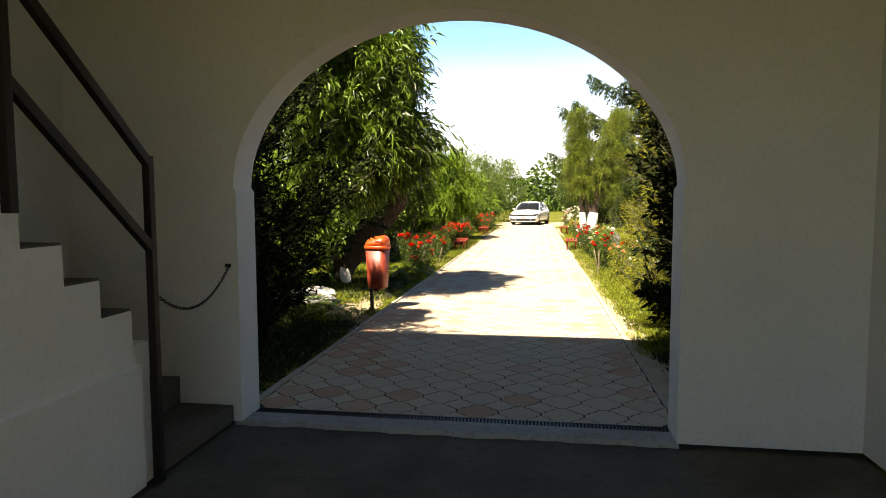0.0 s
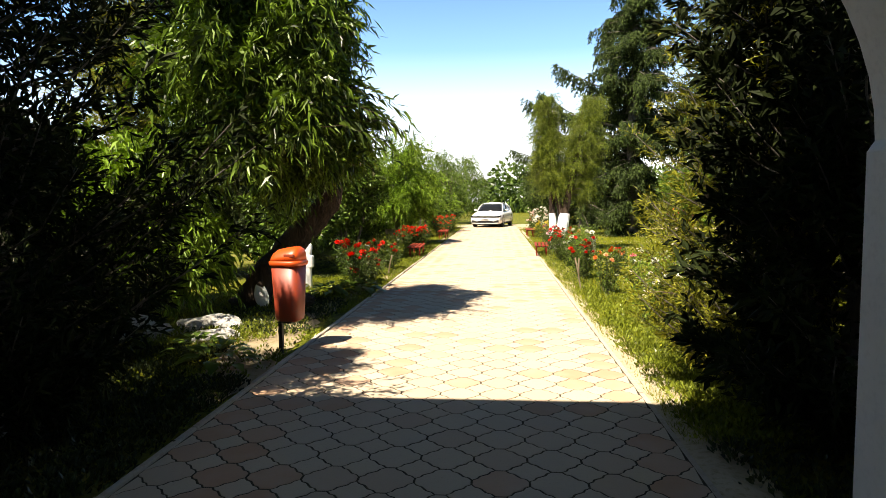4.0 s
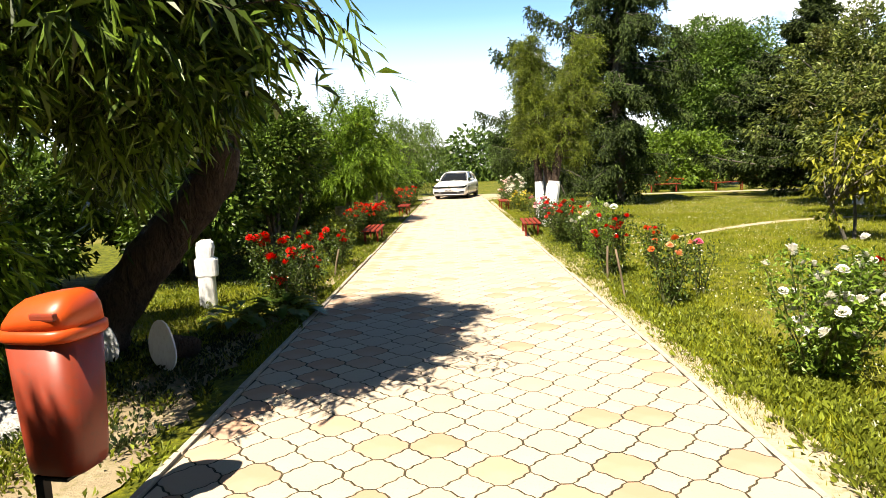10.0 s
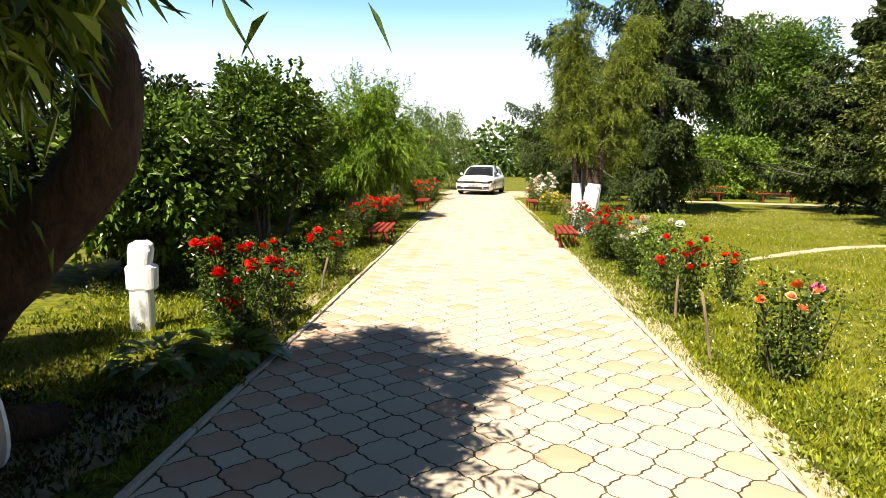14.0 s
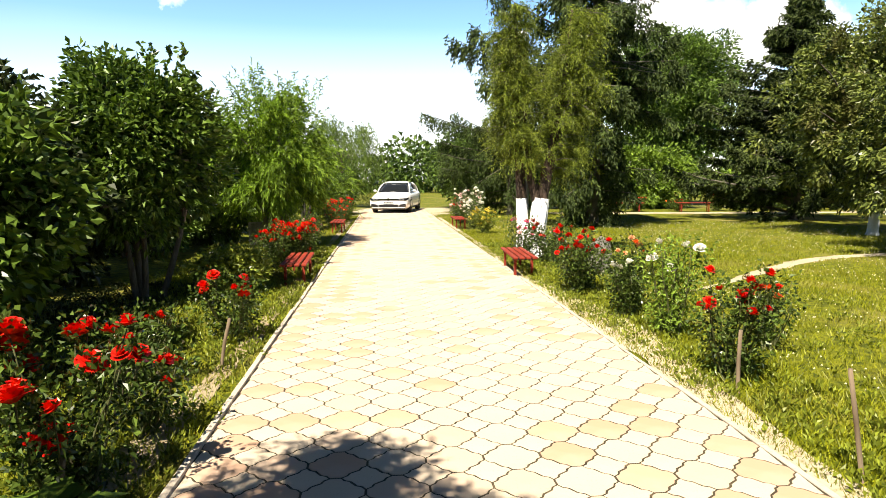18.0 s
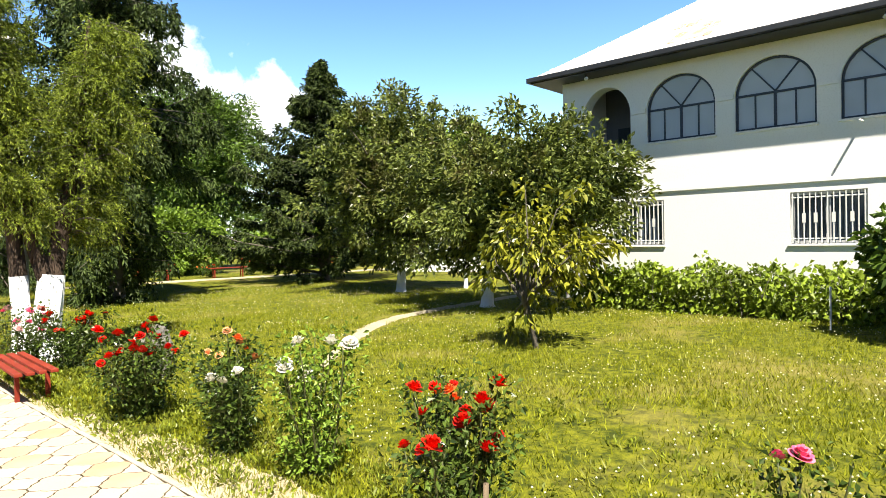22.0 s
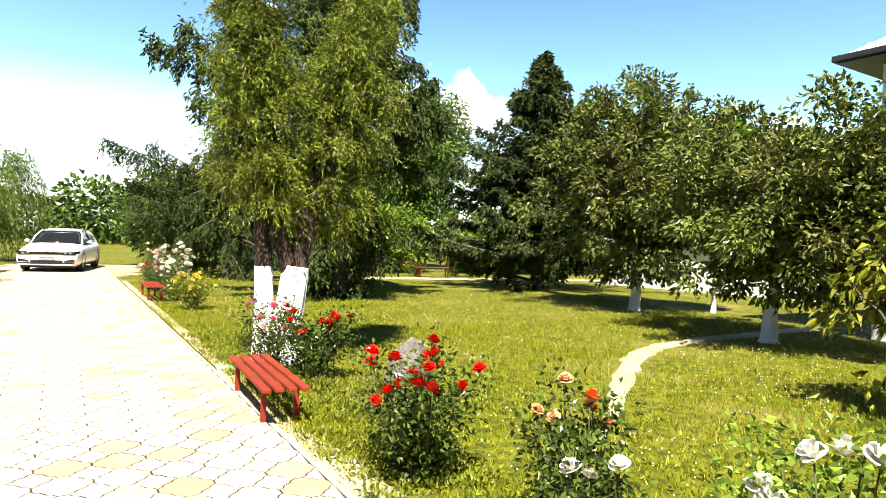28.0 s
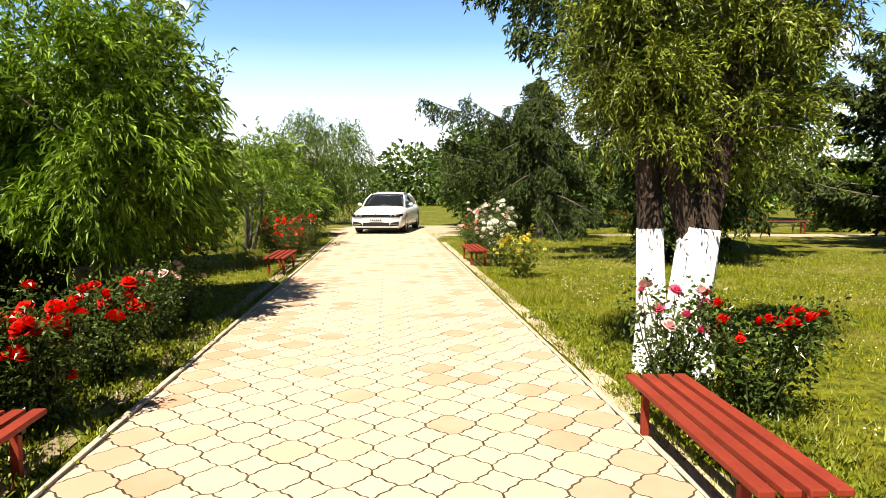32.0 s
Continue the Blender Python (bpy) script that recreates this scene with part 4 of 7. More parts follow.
def evergreen_column(name, x, y, height, radius, mat, label, seed, shoots_n=420, per=70, spray=(0.055, 0.013), loose=0.3, bare_twigs=0):
    """Upright evergreen: shoots rise and arch out from the trunk, feathered with flat sprays; uneven outline with gaps."""
    ob = thing(name, x, y, 0, 0, label, "tree")
    rng = np.random.default_rng(seed)
    tubes("trunk", [([(0, 0, -0.06), (0.03, 0, height * 0.35), (0, 0.03, height * 0.7), (0.02, 0, height * 0.93)], (0.1, 0.075, 0.05, 0.01))], M_BARK2, ob, "", 8, 0.08, seed)
    P, W, lines = [], [], []
    for k in range(shoots_n):
        f = rng.random()
        a_ = rng.random() * 6.283
        prof = radius * min(1.0, (1 - f) * 1.9 + 0.12) ** 0.7 * (0.8 + 0.2 * min(1, f * 6))
        lump = noise.noise(Vector((math.cos(a_) * 1.6, math.sin(a_) * 1.6, f * height * 0.9 + seed)))
        ln = prof * (1 + (0.5 + loose) * lump) * rng.uniform(0.75, 1.1)
        out = np.array([math.cos(a_), math.sin(a_), 0.0])
        z0 = max(0.05, f * height - 0.35 * ln)
        t = np.linspace(0, 1, 5)[:, None]
        line = np.array([0, 0, z0]) + out * ln * t + np.array([0, 0, 1.0]) * ln * (0.25 * t + 0.35 * t ** 2) + rng.normal(size=(5, 3)) * 0.03
        lines.append((line, taper(0.012, 0.003, 4)))
        u = 0.22 + 0.8 * rng.random(per) ** 0.8
        i0 = np.clip((u * 4).astype(int), 0, 3)
        fr = (u * 4 - i0)[:, None]
        base = line[i0] * (1 - fr) + line[i0 + 1] * fr
        way = out * 0.6 + np.array([0, 0, 0.5]) + rng.normal(size=(per, 3)) * 0.6
        way = unit(way)
        step = rng.random((per, 1)) * (0.05 + 0.13 * loose)
        for j in range(3):
            P.append(base + way * (step + 0.028 * j))
            W.append(way + rng.normal(size=(per, 3)) * 0.45)
    tagged(tubes("branching", lines, M_BARK2, ob, "", 4, 0, seed), kind="stuff")
    if bare_twigs:
        tw = []
        for k in range(bare_twigs):
            a_, f = rng.random() * 6.283, rng.uniform(0.12, 0.8)
            o = Vector((math.cos(a_), math.sin(a_), 0))
            s_ = o * radius * rng.uniform(0.7, 0.95) + Vector((0, 0, f * height))
            e_ = s_ + o * rng.uniform(0.1, 0.22) + Vector((rng.normal() * 0.15, rng.normal() * 0.15, rng.uniform(-0.1, 0.2)))
            tw.append((bend(s_, e_, (0, 0, 0.03), 4), taper(0.006, 0.002, 4)))
        tagged(tubes("dry_twig_tangle", tw, M_WOOD, ob, "bare pale twigs", 4, 0, seed), kind="stuff")
    leaves("foliage", np.concatenate(P), np.concatenate(W), spray[0], spray[1], mat, ob, seed, curl=0.1)
    return ob


# ---- roses ----
def bloom_mesh(mat, seed, size):
    """Full rose: petals in spiralled rings, cupped round a bud."""
    rng = random.Random(seed)
    V, F = [], []
    for ring, (cnt, rad, lift, open_) in enumerate(((4, 0.26, 0.7, 0.1), (5, 0.5, 0.62, 0.3), (6, 0.74, 0.42, 0.6), (7, 0.9, 0.2, 0.95))):
        for k in range(cnt):
            a = 2 * math.pi * (k + 0.5 * (ring % 2) + rng.uniform(-.15, .15)) / cnt
            wdt = rad * 0.95 + 0.14
            o, s = Vector((math.cos(a), math.sin(a), 0)), Vector((-math.sin(a), math.cos(a), 0))
            pts = []
            for u, hgt, rr in ((0, 0.0, 0.1), (1, lift + 0.32 - 0.2 * open_, rad * 0.72), (2, lift + 0.42 - 0.3 * open_ + rng.uniform(-.06, .06), rad)):
                for v in (-0.5, 0.0, 0.5):
                    cup = (0.1 if v == 0 else -0.02) * (1 if u else 0)
                    pts.append(o * (rr + cup * 0.6) + s * (v * wdt * (0.35, 1.0, 0.75)[u]) + Vector((0, 0, hgt - 0.05)))
            b = len(V)
            V += [tuple(p * size) for p in pts]
            for u in (0, 1):
                for v in (0, 1):
                    F.append((b + u * 3 + v, b + u * 3 + v + 1, b + u * 3 + v + 4, b + u * 3 + v + 3))
    return fast_mesh("bloom", V, F, mat, True)


BLOOMS = {c: [bloom_mesh(PETAL[c], 10 * i + 3, 0.05) for i in range(2)] for c in PETAL}


def rose_bush(x, y, height, radius, colors, n_bloom, label, seed, leaf=None, n_leaf=1100, sparse=False, group="roses along the walk", size=1.02, stems=9, leafsize=0.044, low=0.1):
    """Rose bush: arching canes, leaflets in clumps, each bloom a part at a cane's end."""
    ob = thing("rose_bush", x, y, -0.02, 0, label, "rose bush", group)
    rnd = random.Random(seed)
    rng = np.random.default_rng(seed)
    lines, tips = [], []
    stems = int(stems * 1.5)
    for i in range(stems):
        a = rnd.uniform(0, 2 * math.pi)
        r = radius * math.sqrt(rnd.random())
        tip = Vector((math.cos(a) * r, math.sin(a) * r, height * rnd.uniform(0.6, 1.0)))
        lines.append((bend((rnd.uniform(-.06, .06), rnd.uniform(-.06, .06), -0.04), tip, (math.cos(a) * r * 0.15, math.sin(a) * r * 0.15, 0.05), 5, rnd, 0.012), taper(0.009, 0.003, 5)))
        tips.append(tip)
    P, W = [], []
    per = max(6, int(n_leaf * 2.0) // (stems * 5))
    for pts, _ in lines:
        for k in range(1, 6):
            q = np.array(tuple(pts[k]))
            if q[2] < low:
                continue
            off = unit(rng.normal(size=(per, 3))) * (rng.random((per, 1)) ** 0.5 * (0.1 if sparse else 0.15))
            P.append(q + off)
            W.append(off * 6 + rng.normal(size=(per, 3)) * 0.5 + np.array([0, 0, 0.25]))
    P = np.concatenate(P)
    tagged(tubes("cane_structure", lines, M_STEM, ob, "", 5, 0, seed), kind="stuff")
    leaves("foliage", P, np.concatenate(W), leafsize, leafsize * 0.6, leaf or L_ROSE, ob, seed)
    for i in range(int(n_bloom * 1.3)):
        c = rnd.choice(colors)
        if i < len(tips):
            p = tips[i] + Vector((0, 0, 0.02))
        else:
            q = P[rnd.randrange(len(P))]
            p = Vector(q) * 1.06
            p.z = max(p.z, height * 0.35) + 0.03
        s = size * rnd.uniform(0.7, 1.15)
        m = Matrix.Translation(p) @ Euler((rnd.uniform(-0.7, 0.5), rnd.uniform(-0.6, 0.6), rnd.uniform(0, 6.28))).to_matrix().to_4x4() @ Matrix.Diagonal((s, s, s, 1))
        link("bloom", rnd.choice(BLOOMS[c]), ob, c.replace("palepink", "pale pink") + " rose bloom", m)
    return ob


def stake(x, y, h, lean=0.0, r=0.014):
    ob = thing("garden_stake", x, y, 0, 0, "weathered wooden stake beside a rose", "stake", "rose stakes")
    tubes("stake_rod", [(((0, 0, -0.12), (lean * 0.5, 0.01, h * 0.5), (lean, 0, h)), (r, r, r * 0.9))], M_WOOD, ob, "", 7, 0.08, 4)
    return ob

# ---- house ----
HX, HY0, HY1, HTOP, HDEEP = 13.0, 8.68, 16.19, 5.08, 8.0


def facade_wall(parent, openings, x0, x1, y0, y1, z0, z1):
    """Wall slab facing -x with openings cut through: (y0, y1, z0, spring, top); arched where top > spring."""
    bm = bmesh.new()
    ys = sorted({y0, y1, *[o[0] for o in openings], *[o[1] for o in openings]})
    for ya, yb in zip(ys, ys[1:]):
        hole = [o for o in openings if o[0] <= ya + 1e-6 and o[1] >= yb - 1e-6]
        spans = [z0]
        for o in sorted(hole, key=lambda q: q[2]):
            spans += [o[2], o[4]]
        spans.append(z1)
        for za, zb in zip(spans[::2], spans[1::2]):
            box(bm, x0, x1, ya, yb, za, zb)
        for o in hole:
            if o[4] > o[3] + 0.01 and abs(o[0] - ya) < 1e-6:
                yc, rad, rise, n = (o[0] + o[1]) / 2, (o[1] - o[0]) / 2, o[4] - o[3], 18
                for sgn in (-1, 1):
                    arc = [(yc + sgn * rad * math.cos(t * math.pi / 2 / n), o[3] + rise * math.sin(t * math.pi / 2 / n)) for t in range(n + 1)]
                    for (a, b) in zip(arc, arc[1:]):
                        q = [bm.verts.new((xx, yy, zz)) for xx in (x0, x1) for yy, zz in ((a[0], a[1]), (b[0], b[1]), (b[0], o[4]), (a[0], o[4]))]
                        for f in ((0, 1, 2, 3), (4, 5, 6, 7), (0, 1, 5, 4)):
                            bm.faces.new([q[i] for i in f])
    bmesh.ops.recalc_face_normals(bm, faces=bm.faces)
    return part("wall", bm, M_WHITEWALL, parent)


ARCHED = [(9.05, 10.48), (10.86, 12.28), (12.66, 14.1), (14.48, 15.66)]
house = thing("house", 0, 0, label="two-storey whitewashed house with arched upper windows and a sheet roof", category="house")
openings = [(a, b, 3.45, 4.14, 4.82) for a, b in ARCHED] + [(10.09, 11.32, 1.22, 2.19, 2.19), (13.75, 14.98, 1.22, 2.19, 2.19)]
facade_wall(house, openings, HX, HX + 0.35, HY0, HY1, -0.1, HTOP)
part("wall", boxm(HX + 0.35, HX + HDEEP, HY0, HY0 + 0.35, -0.1, HTOP), M_WHITEWALL, house)
part("wall", boxm(HX + 0.35, HX + HDEEP, HY1 - 0.35, HY1, -0.1, HTOP), M_WHITEWALL, house)
part("wall", boxm(HX + HDEEP, HX + HDEEP + 0.35, HY0, HY1, -0.1, HTOP), M_WHITEWALL, house)
part("inner_floor", boxm(HX + 0.35, HX + HDEEP, HY0 + 0.35, HY1 - 0.35, 2.55, 2.7), M_PLASTER, house)
part("string_course", boxm(HX - 0.035, HX, HY0 - 0.03, HY1 + 0.03, 2.36, 2.44, 0.008), M_WHITEWALL, house, "moulded white string course")
part("impost_band", boxm(HX - 0.03, HX, HY0 - 0.03, 9.03, 4.1, 4.2, 0.006), M_WHITEWALL, house)
for (a, b) in zip(ARCHED, ARCHED[1:]):
    part("impost_band", boxm(HX - 0.03, HX, a[1] + 0.02, b[0] - 0.02, 4.1, 4.2, 0.006), M_WHITEWALL, house)
part("impost_band", boxm(HX - 0.03, HX, 15.68, HY1 + 0.03, 4.1, 4.2, 0.006), M_WHITEWALL, house)


def arched_window(ya, yb, panes):
    yc, rad = (ya + yb) / 2, (yb - ya) / 2
    win = link("window", None, house, "arched window with radiating dark glazing bars")
    xf, t = HX + 0.06, 0.028
    fr = bmesh.new()
    box(fr, xf, xf + 0.07, ya, ya + t * 1.4, 3.45, 4.14)
    box(fr, xf, xf + 0.07, yb - t * 1.4, yb, 3.45, 4.14)
    box(fr, xf, xf + 0.07, ya + t * 1.4, yb - t * 1.4, 3.45, 3.45 + t * 1.6)
    n = 20
    ring = []
    for i in range(n + 1):
        a = math.pi * i / n
        ring.append([fr.verts.new((xx, yc + math.cos(a) * rr, 4.14 + math.sin(a) * rr * (0.68 / rad))) for xx, rr in ((xf, rad), (xf, rad - t * 1.5), (xf + 0.07, rad - t * 1.5), (xf + 0.07, rad))])
    for p, q in zip(ring, ring[1:]):
        for k in range(4):
            fr.faces.new((p[k], p[(k + 1) % 4], q[(k + 1) % 4], q[k]))
    bmesh.ops.recalc_face_normals(fr, faces=fr.faces)
    part("window_frame", fr, M_FRAME, win)
    bars = bmesh.new()
    box(bars, xf + 0.01, xf + 0.06, ya + t * 1.4, yb - t * 1.4, 4.12, 4.12 + t * 1.5)
    for k in range(1, panes):
        y = ya + (yb - ya) * k / panes
        box(bars, xf + 0.012, xf + 0.058, y - t / 2 - (0.012 if k * 2 == panes else 0), y + t / 2 + (0.012 if k * 2 == panes else 0), 3.5, 4.12)
    part("glazing_grid", bars, M_FRAME, win)
    for ang in (50, 130):
        bm = boxm(-0.022, 0.022, -t / 2, t / 2, 0, rad * 0.93)
        b = part("glazing_bar", bm, M_FRAME, win)
        b.matrix_basis = Matrix.Translation((xf + 0.035, yc, 4.16)) @ Matrix.Rotation(radians(ang - 90), 4, "X")
    gl = bmesh.new()
    cols = []
    for i in range(n + 1):
        a = math.pi * i / n
        y = yc + math.cos(a) * (rad - 0.012)
        cols.append([gl.verts.new((xx, y, zz)) for xx in (xf + 0.036, xf + 0.044) for zz in (3.46, 4.14 + math.sin(a) * 0.668)])
    for p, q in zip(cols, cols[1:]):
        gl.faces.new((p[0], p[1], q[1], q[0]))
        gl.faces.new((p[2], p[3], q[3], q[2]))
    part("pane", gl, M_GLASS, win)
    part("window_sill", boxm(HX - 0.03, HX + 0.06, ya - 0.03, yb + 0.03, 3.405, 3.45, 0.006), M_WHITEWALL, win)


for a, b in ARCHED[:3]:
    arched_window(a, b, 4)
# the northern arch is an open loggia, its shade put into the wall colour
M_LOGGIA = rough_surface("shaded_loggia_plaster", (0.16, 0.17, 0.19), (0.2, 0.21, 0.23), 1.5, 30, 0.9, 0.12, 0.004)
loggia = link("loggia", None, house, "open arched loggia, its shade put into a dark grey wall")
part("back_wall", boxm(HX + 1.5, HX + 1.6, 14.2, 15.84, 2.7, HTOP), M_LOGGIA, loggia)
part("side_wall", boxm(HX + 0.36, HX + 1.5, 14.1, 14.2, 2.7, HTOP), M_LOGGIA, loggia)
part("loggia_door", boxm(HX + 1.46, HX + 1.5, 14.75, 15.5, 2.7, 4.1, 0.004), M_GLASSDARK, loggia, "dark glazed door")
part("railing_ledge", boxm(HX + 0.02, HX + 0.3, 14.49, 15.65, 3.42, 3.46, 0.004), M_WHITEWALL, loggia)


def barred_window(ya, yb):
    z0, z1 = 1.22, 2.19
    win = link("window", None, house, "grey framed window behind a white iron grille")
    xf = HX + 0.07
    fr = bmesh.new()
    for a, b, c, d in ((ya, ya + 0.06, z0, z1), (yb - 0.06, yb, z0, z1), (ya + 0.06, yb - 0.06, z0, z0 + 0.06), (ya + 0.06, yb - 0.06, z1 - 0.06, z1), ((ya + yb) / 2 - 0.04, (ya + yb) / 2 + 0.04, z0 + 0.06, z1 - 0.06)):
        box(fr, xf, xf + 0.08, a, b, c, d)
    part("window_frame", fr, M_GREYFRAME, win)
    part("pane", boxm(xf + 0.04, xf + 0.05, ya + 0.05, yb - 0.05, z0 + 0.05, z1 - 0.05), M_GLASSDARK, win)
    g = bmesh.new()
    n = 12
    for k in range(n + 1):
        y = ya + 0.04 + (yb - ya - 0.08) * k / n
        box(g, HX + 0.0, HX + 0.016, y - 0.009, y + 0.009, z0 + 0.02, z1 - 0.02)
    for z in (z0 + 0.1, z1 - 0.1):
        box(g, HX + 0.016, HX + 0.028, ya + 0.01, yb - 0.01, z - 0.012, z + 0.012)
    for k in (2, 5, 8, 10):
        y = ya + 0.04 + (yb - ya - 0.08) * k / n
        box(g, HX - 0.006, HX + 0.0, y - 0.03, y + 0.03, (z0 + z1) / 2 - 0.09, (z0 + z1) / 2 + 0.09)
    part("grille", g, M_GRILLE, win)
    part("window_sill", boxm(HX - 0.04, HX + 0.07, ya - 0.03, yb + 0.03, z0 - 0.04, z0, 0.006), M_WHITEWALL, win)


barred_window(10.09, 11.32)
barred_window(13.75, 14.98)

# hip roof with sheet panels, seams and rusty sheets
EX0, EX1, EY0, EY1, EZ = 12.38, HX + HDEEP + 0.9, 8.28, 16.7, 5.2
RZ, RXA, RXB = 7.85, 17.0, 17.4
RY0, RY1 = 11.9, 13.5
rf = bmesh.new()
c = [rf.verts.new(p) for p in ((EX0, EY0, EZ), (EX0, EY1, EZ), (EX1, EY1, EZ), (EX1, EY0, EZ))]
r = [rf.verts.new((RXA, RY0, RZ)), rf.verts.new((RXA, RY1, RZ))]
for f in ((c[0], r[0], r[1], c[1]), (c[1], r[1], c[2]), (c[2], r[1], r[0], c[3]), (c[3], r[0], c[0])):
    rf.faces.new(f)
bmesh.ops.recalc_face_normals(rf, faces=rf.faces)
roof = part("roof", rf, M_ZINC, house, "pale sheet-metal hip roof with rusty sheets")
M_RUST = rough_surface("rust_sheet", (0.45, 0.24, 0.13), (0.6, 0.5, 0.42), 3, 14, 0.8, 0.2, 0.003, (0.6, 0.57, 0.54))


def roof_point(u, v, lift):
    """On the garden slope: u from eave to ridge, v from the south to the north edge."""
    a = Vector((EX0, EY0, EZ)).lerp(Vector((RXA, RY0, RZ)), u)
    b = Vector((EX0, EY1, EZ)).lerp(Vector((RXA, RY1, RZ)), u)
    return a.lerp(b, v) + Vector((-0.52, 0, 0.85)) * lift


seam = bmesh.new()
for k in range(1, 24):
    y = EY0 + (EY1 - EY0) * k / 24
    umax = 1.0
    for u in [i / 60 for i in range(61)]:
        ya = EY0 + (RY0 - EY0) * u
        yb = EY1 + (RY1 - EY1) * u
        if not ya + 0.02 < y < yb - 0.02:
            umax = u
            break
    if umax < 0.05:
        continue

    def at_y(u, lift, dy):
        ya, yb = EY0 + (RY0 - EY0) * u, EY1 + (RY1 - EY1) * u
        return roof_point(u, (y + dy - ya) / (yb - ya), lift)
    q = [seam.verts.new(at_y(u, l, d)) for u in (0.0, umax - 0.02) for l, d in ((0.0, -0.012), (0.03, 0.0), (0.0, 0.012))]
    seam.faces.new((q[0], q[1], q[4], q[3]))
    seam.faces.new((q[1], q[2], q[5], q[4]))
part("seam", seam, M_ZINC, roof, "raised sheet seams")
for u0, u1, v0, v1 in ((0.08, 0.22, 0.52, 0.64), (0.24, 0.32, 0.52, 0.58), (0.3, 0.38, 0.62, 0.7), (0.5, 0.58, 0.22, 0.46), (0.56, 0.64, 0.1, 0.4), (0.78, 0.9, 0.3, 0.8), (0.62, 0.72, 0.15, 0.3)):
    sh = bmesh.new()
    sh.faces.new([sh.verts.new(roof_point(u, v, 0.008)) for u, v in ((u0, v0), (u0, v1), (u1, v1), (u1, v0))])
    part("rusty_sheet", sh, M_RUST, roof, "rust-streaked roofing sheet")
part("eave_soffit", boxm(EX0, HX + HDEEP + 0.9, EY0, EY1, 5.08, 5.12), M_EAVE, house, "dark boarded eaves")
gut = bmesh.new()
box(gut, EX0 - 0.07, EX0, EY0 - 0.07, EY1 + 0.07, 5.1, 5.22, 0.02)
box(gut, EX0, EX1, EY0 - 0.07, EY0, 5.1, 5.22, 0.02)
box(gut, EX0, EX1, EY1, EY1 + 0.07, 5.1, 5.22, 0.02)
part("gutter", gut, M_EAVE, house, "dark grey gutter")
for y in (9.75, 15.3):
    lamp = thing("eave_lamp", EX0 + 0.16, y, 5.08, label="small white lamp under the eaves", category="lamp", group="lamps under the eaves")
    bm = bmesh.new()
    bmesh.ops.create_uvsphere(bm, u_segments=12, v_segments=8, radius=0.05)
    for v in bm.verts:
        v.co.z = v.co.z * 0.8 - 0.09
    part("globe", bm, M_GRILLE, lamp, smooth=True)
    part("stem", boxm(-0.015, 0.015, -0.015, 0.015, -0.06, 0.0), M_EAVE, lamp)
spout = thing("water_spout", HX, 10.15, 3.38, label="short white spout jutting from the facade", category="spout")
tubes("pipe", [(((0.05, 0, 0), (-0.32, 0, -0.03)), (0.022, 0.022))], M_WHITEWALL, spout)

# low white wall and annexe seen between the trees
annexe = thing("annexe", 20.5, 25.5, 0, 12, label="low white building glimpsed behind the trees", category="building")
part("wall", boxm(0, 3, -4, 4, -0.1, 1.75), M_WHITEWALL, annexe)
part("roof", boxm(-0.3, 3.3, -4.3, 4.3, 1.75, 1.9, 0.02), M_ZINC, annexe)


# ---- car ----
M_PAINT = material("white_car_paint", (0.78, 0.78, 0.78), 0.25, 0, 0.6)
M_CARGLASS = material("car_glass", (0.012, 0.014, 0.016), 0.06, 0, 0.22)
M_CHROME = material("chrome", (0.7, 0.7, 0.72), 0.15, 1.0)
M_TYRE = material("tyre_rubber", (0.015, 0.015, 0.016), 0.85)
M_RIM = material("alloy_rim", (0.45, 0.46, 0.48), 0.3, 0.9)
M_LAMP = material("headlight_glass", (0.35, 0.37, 0.4), 0.08, 0.3, 0.8)
M_PLATE = material("number_plate", (0.7, 0.7, 0.7), 0.5)


def loft(rings, close=True):
    bm = bmesh.new()
    R = [[bm.verts.new(p) for p in ring] for ring in rings]
    n = len(R[0])
    for a, b in zip(R, R[1:]):
        for k in range(n if close else n - 1):
            bm.faces.new((a[k], a[(k + 1) % n], b[(k + 1) % n], b[k]))
    for ring in (R[0], R[-1]):
        bm.faces.new(ring)
    bmesh.ops.recalc_face_normals(bm, faces=bm.faces)
    return bm


def car_section(y, w, z0, z1, shoulder=0.75, round_=0.85):
    h = w / 2
    zs = z0 + (z1 - z0) * shoulder
    pts = [(h * 0.86, z0), (h * 0.98, z0 + 0.1), (h, (z0 + zs) / 2), (h * 0.985, zs), (h * round_, z1 - 0.02), (h * 0.5, z1 + 0.012), (0, z1 + 0.02)]
    return [(x, y, z) for x, z in pts] + [(-x, y, z) for x, z in pts[-2::-1]]


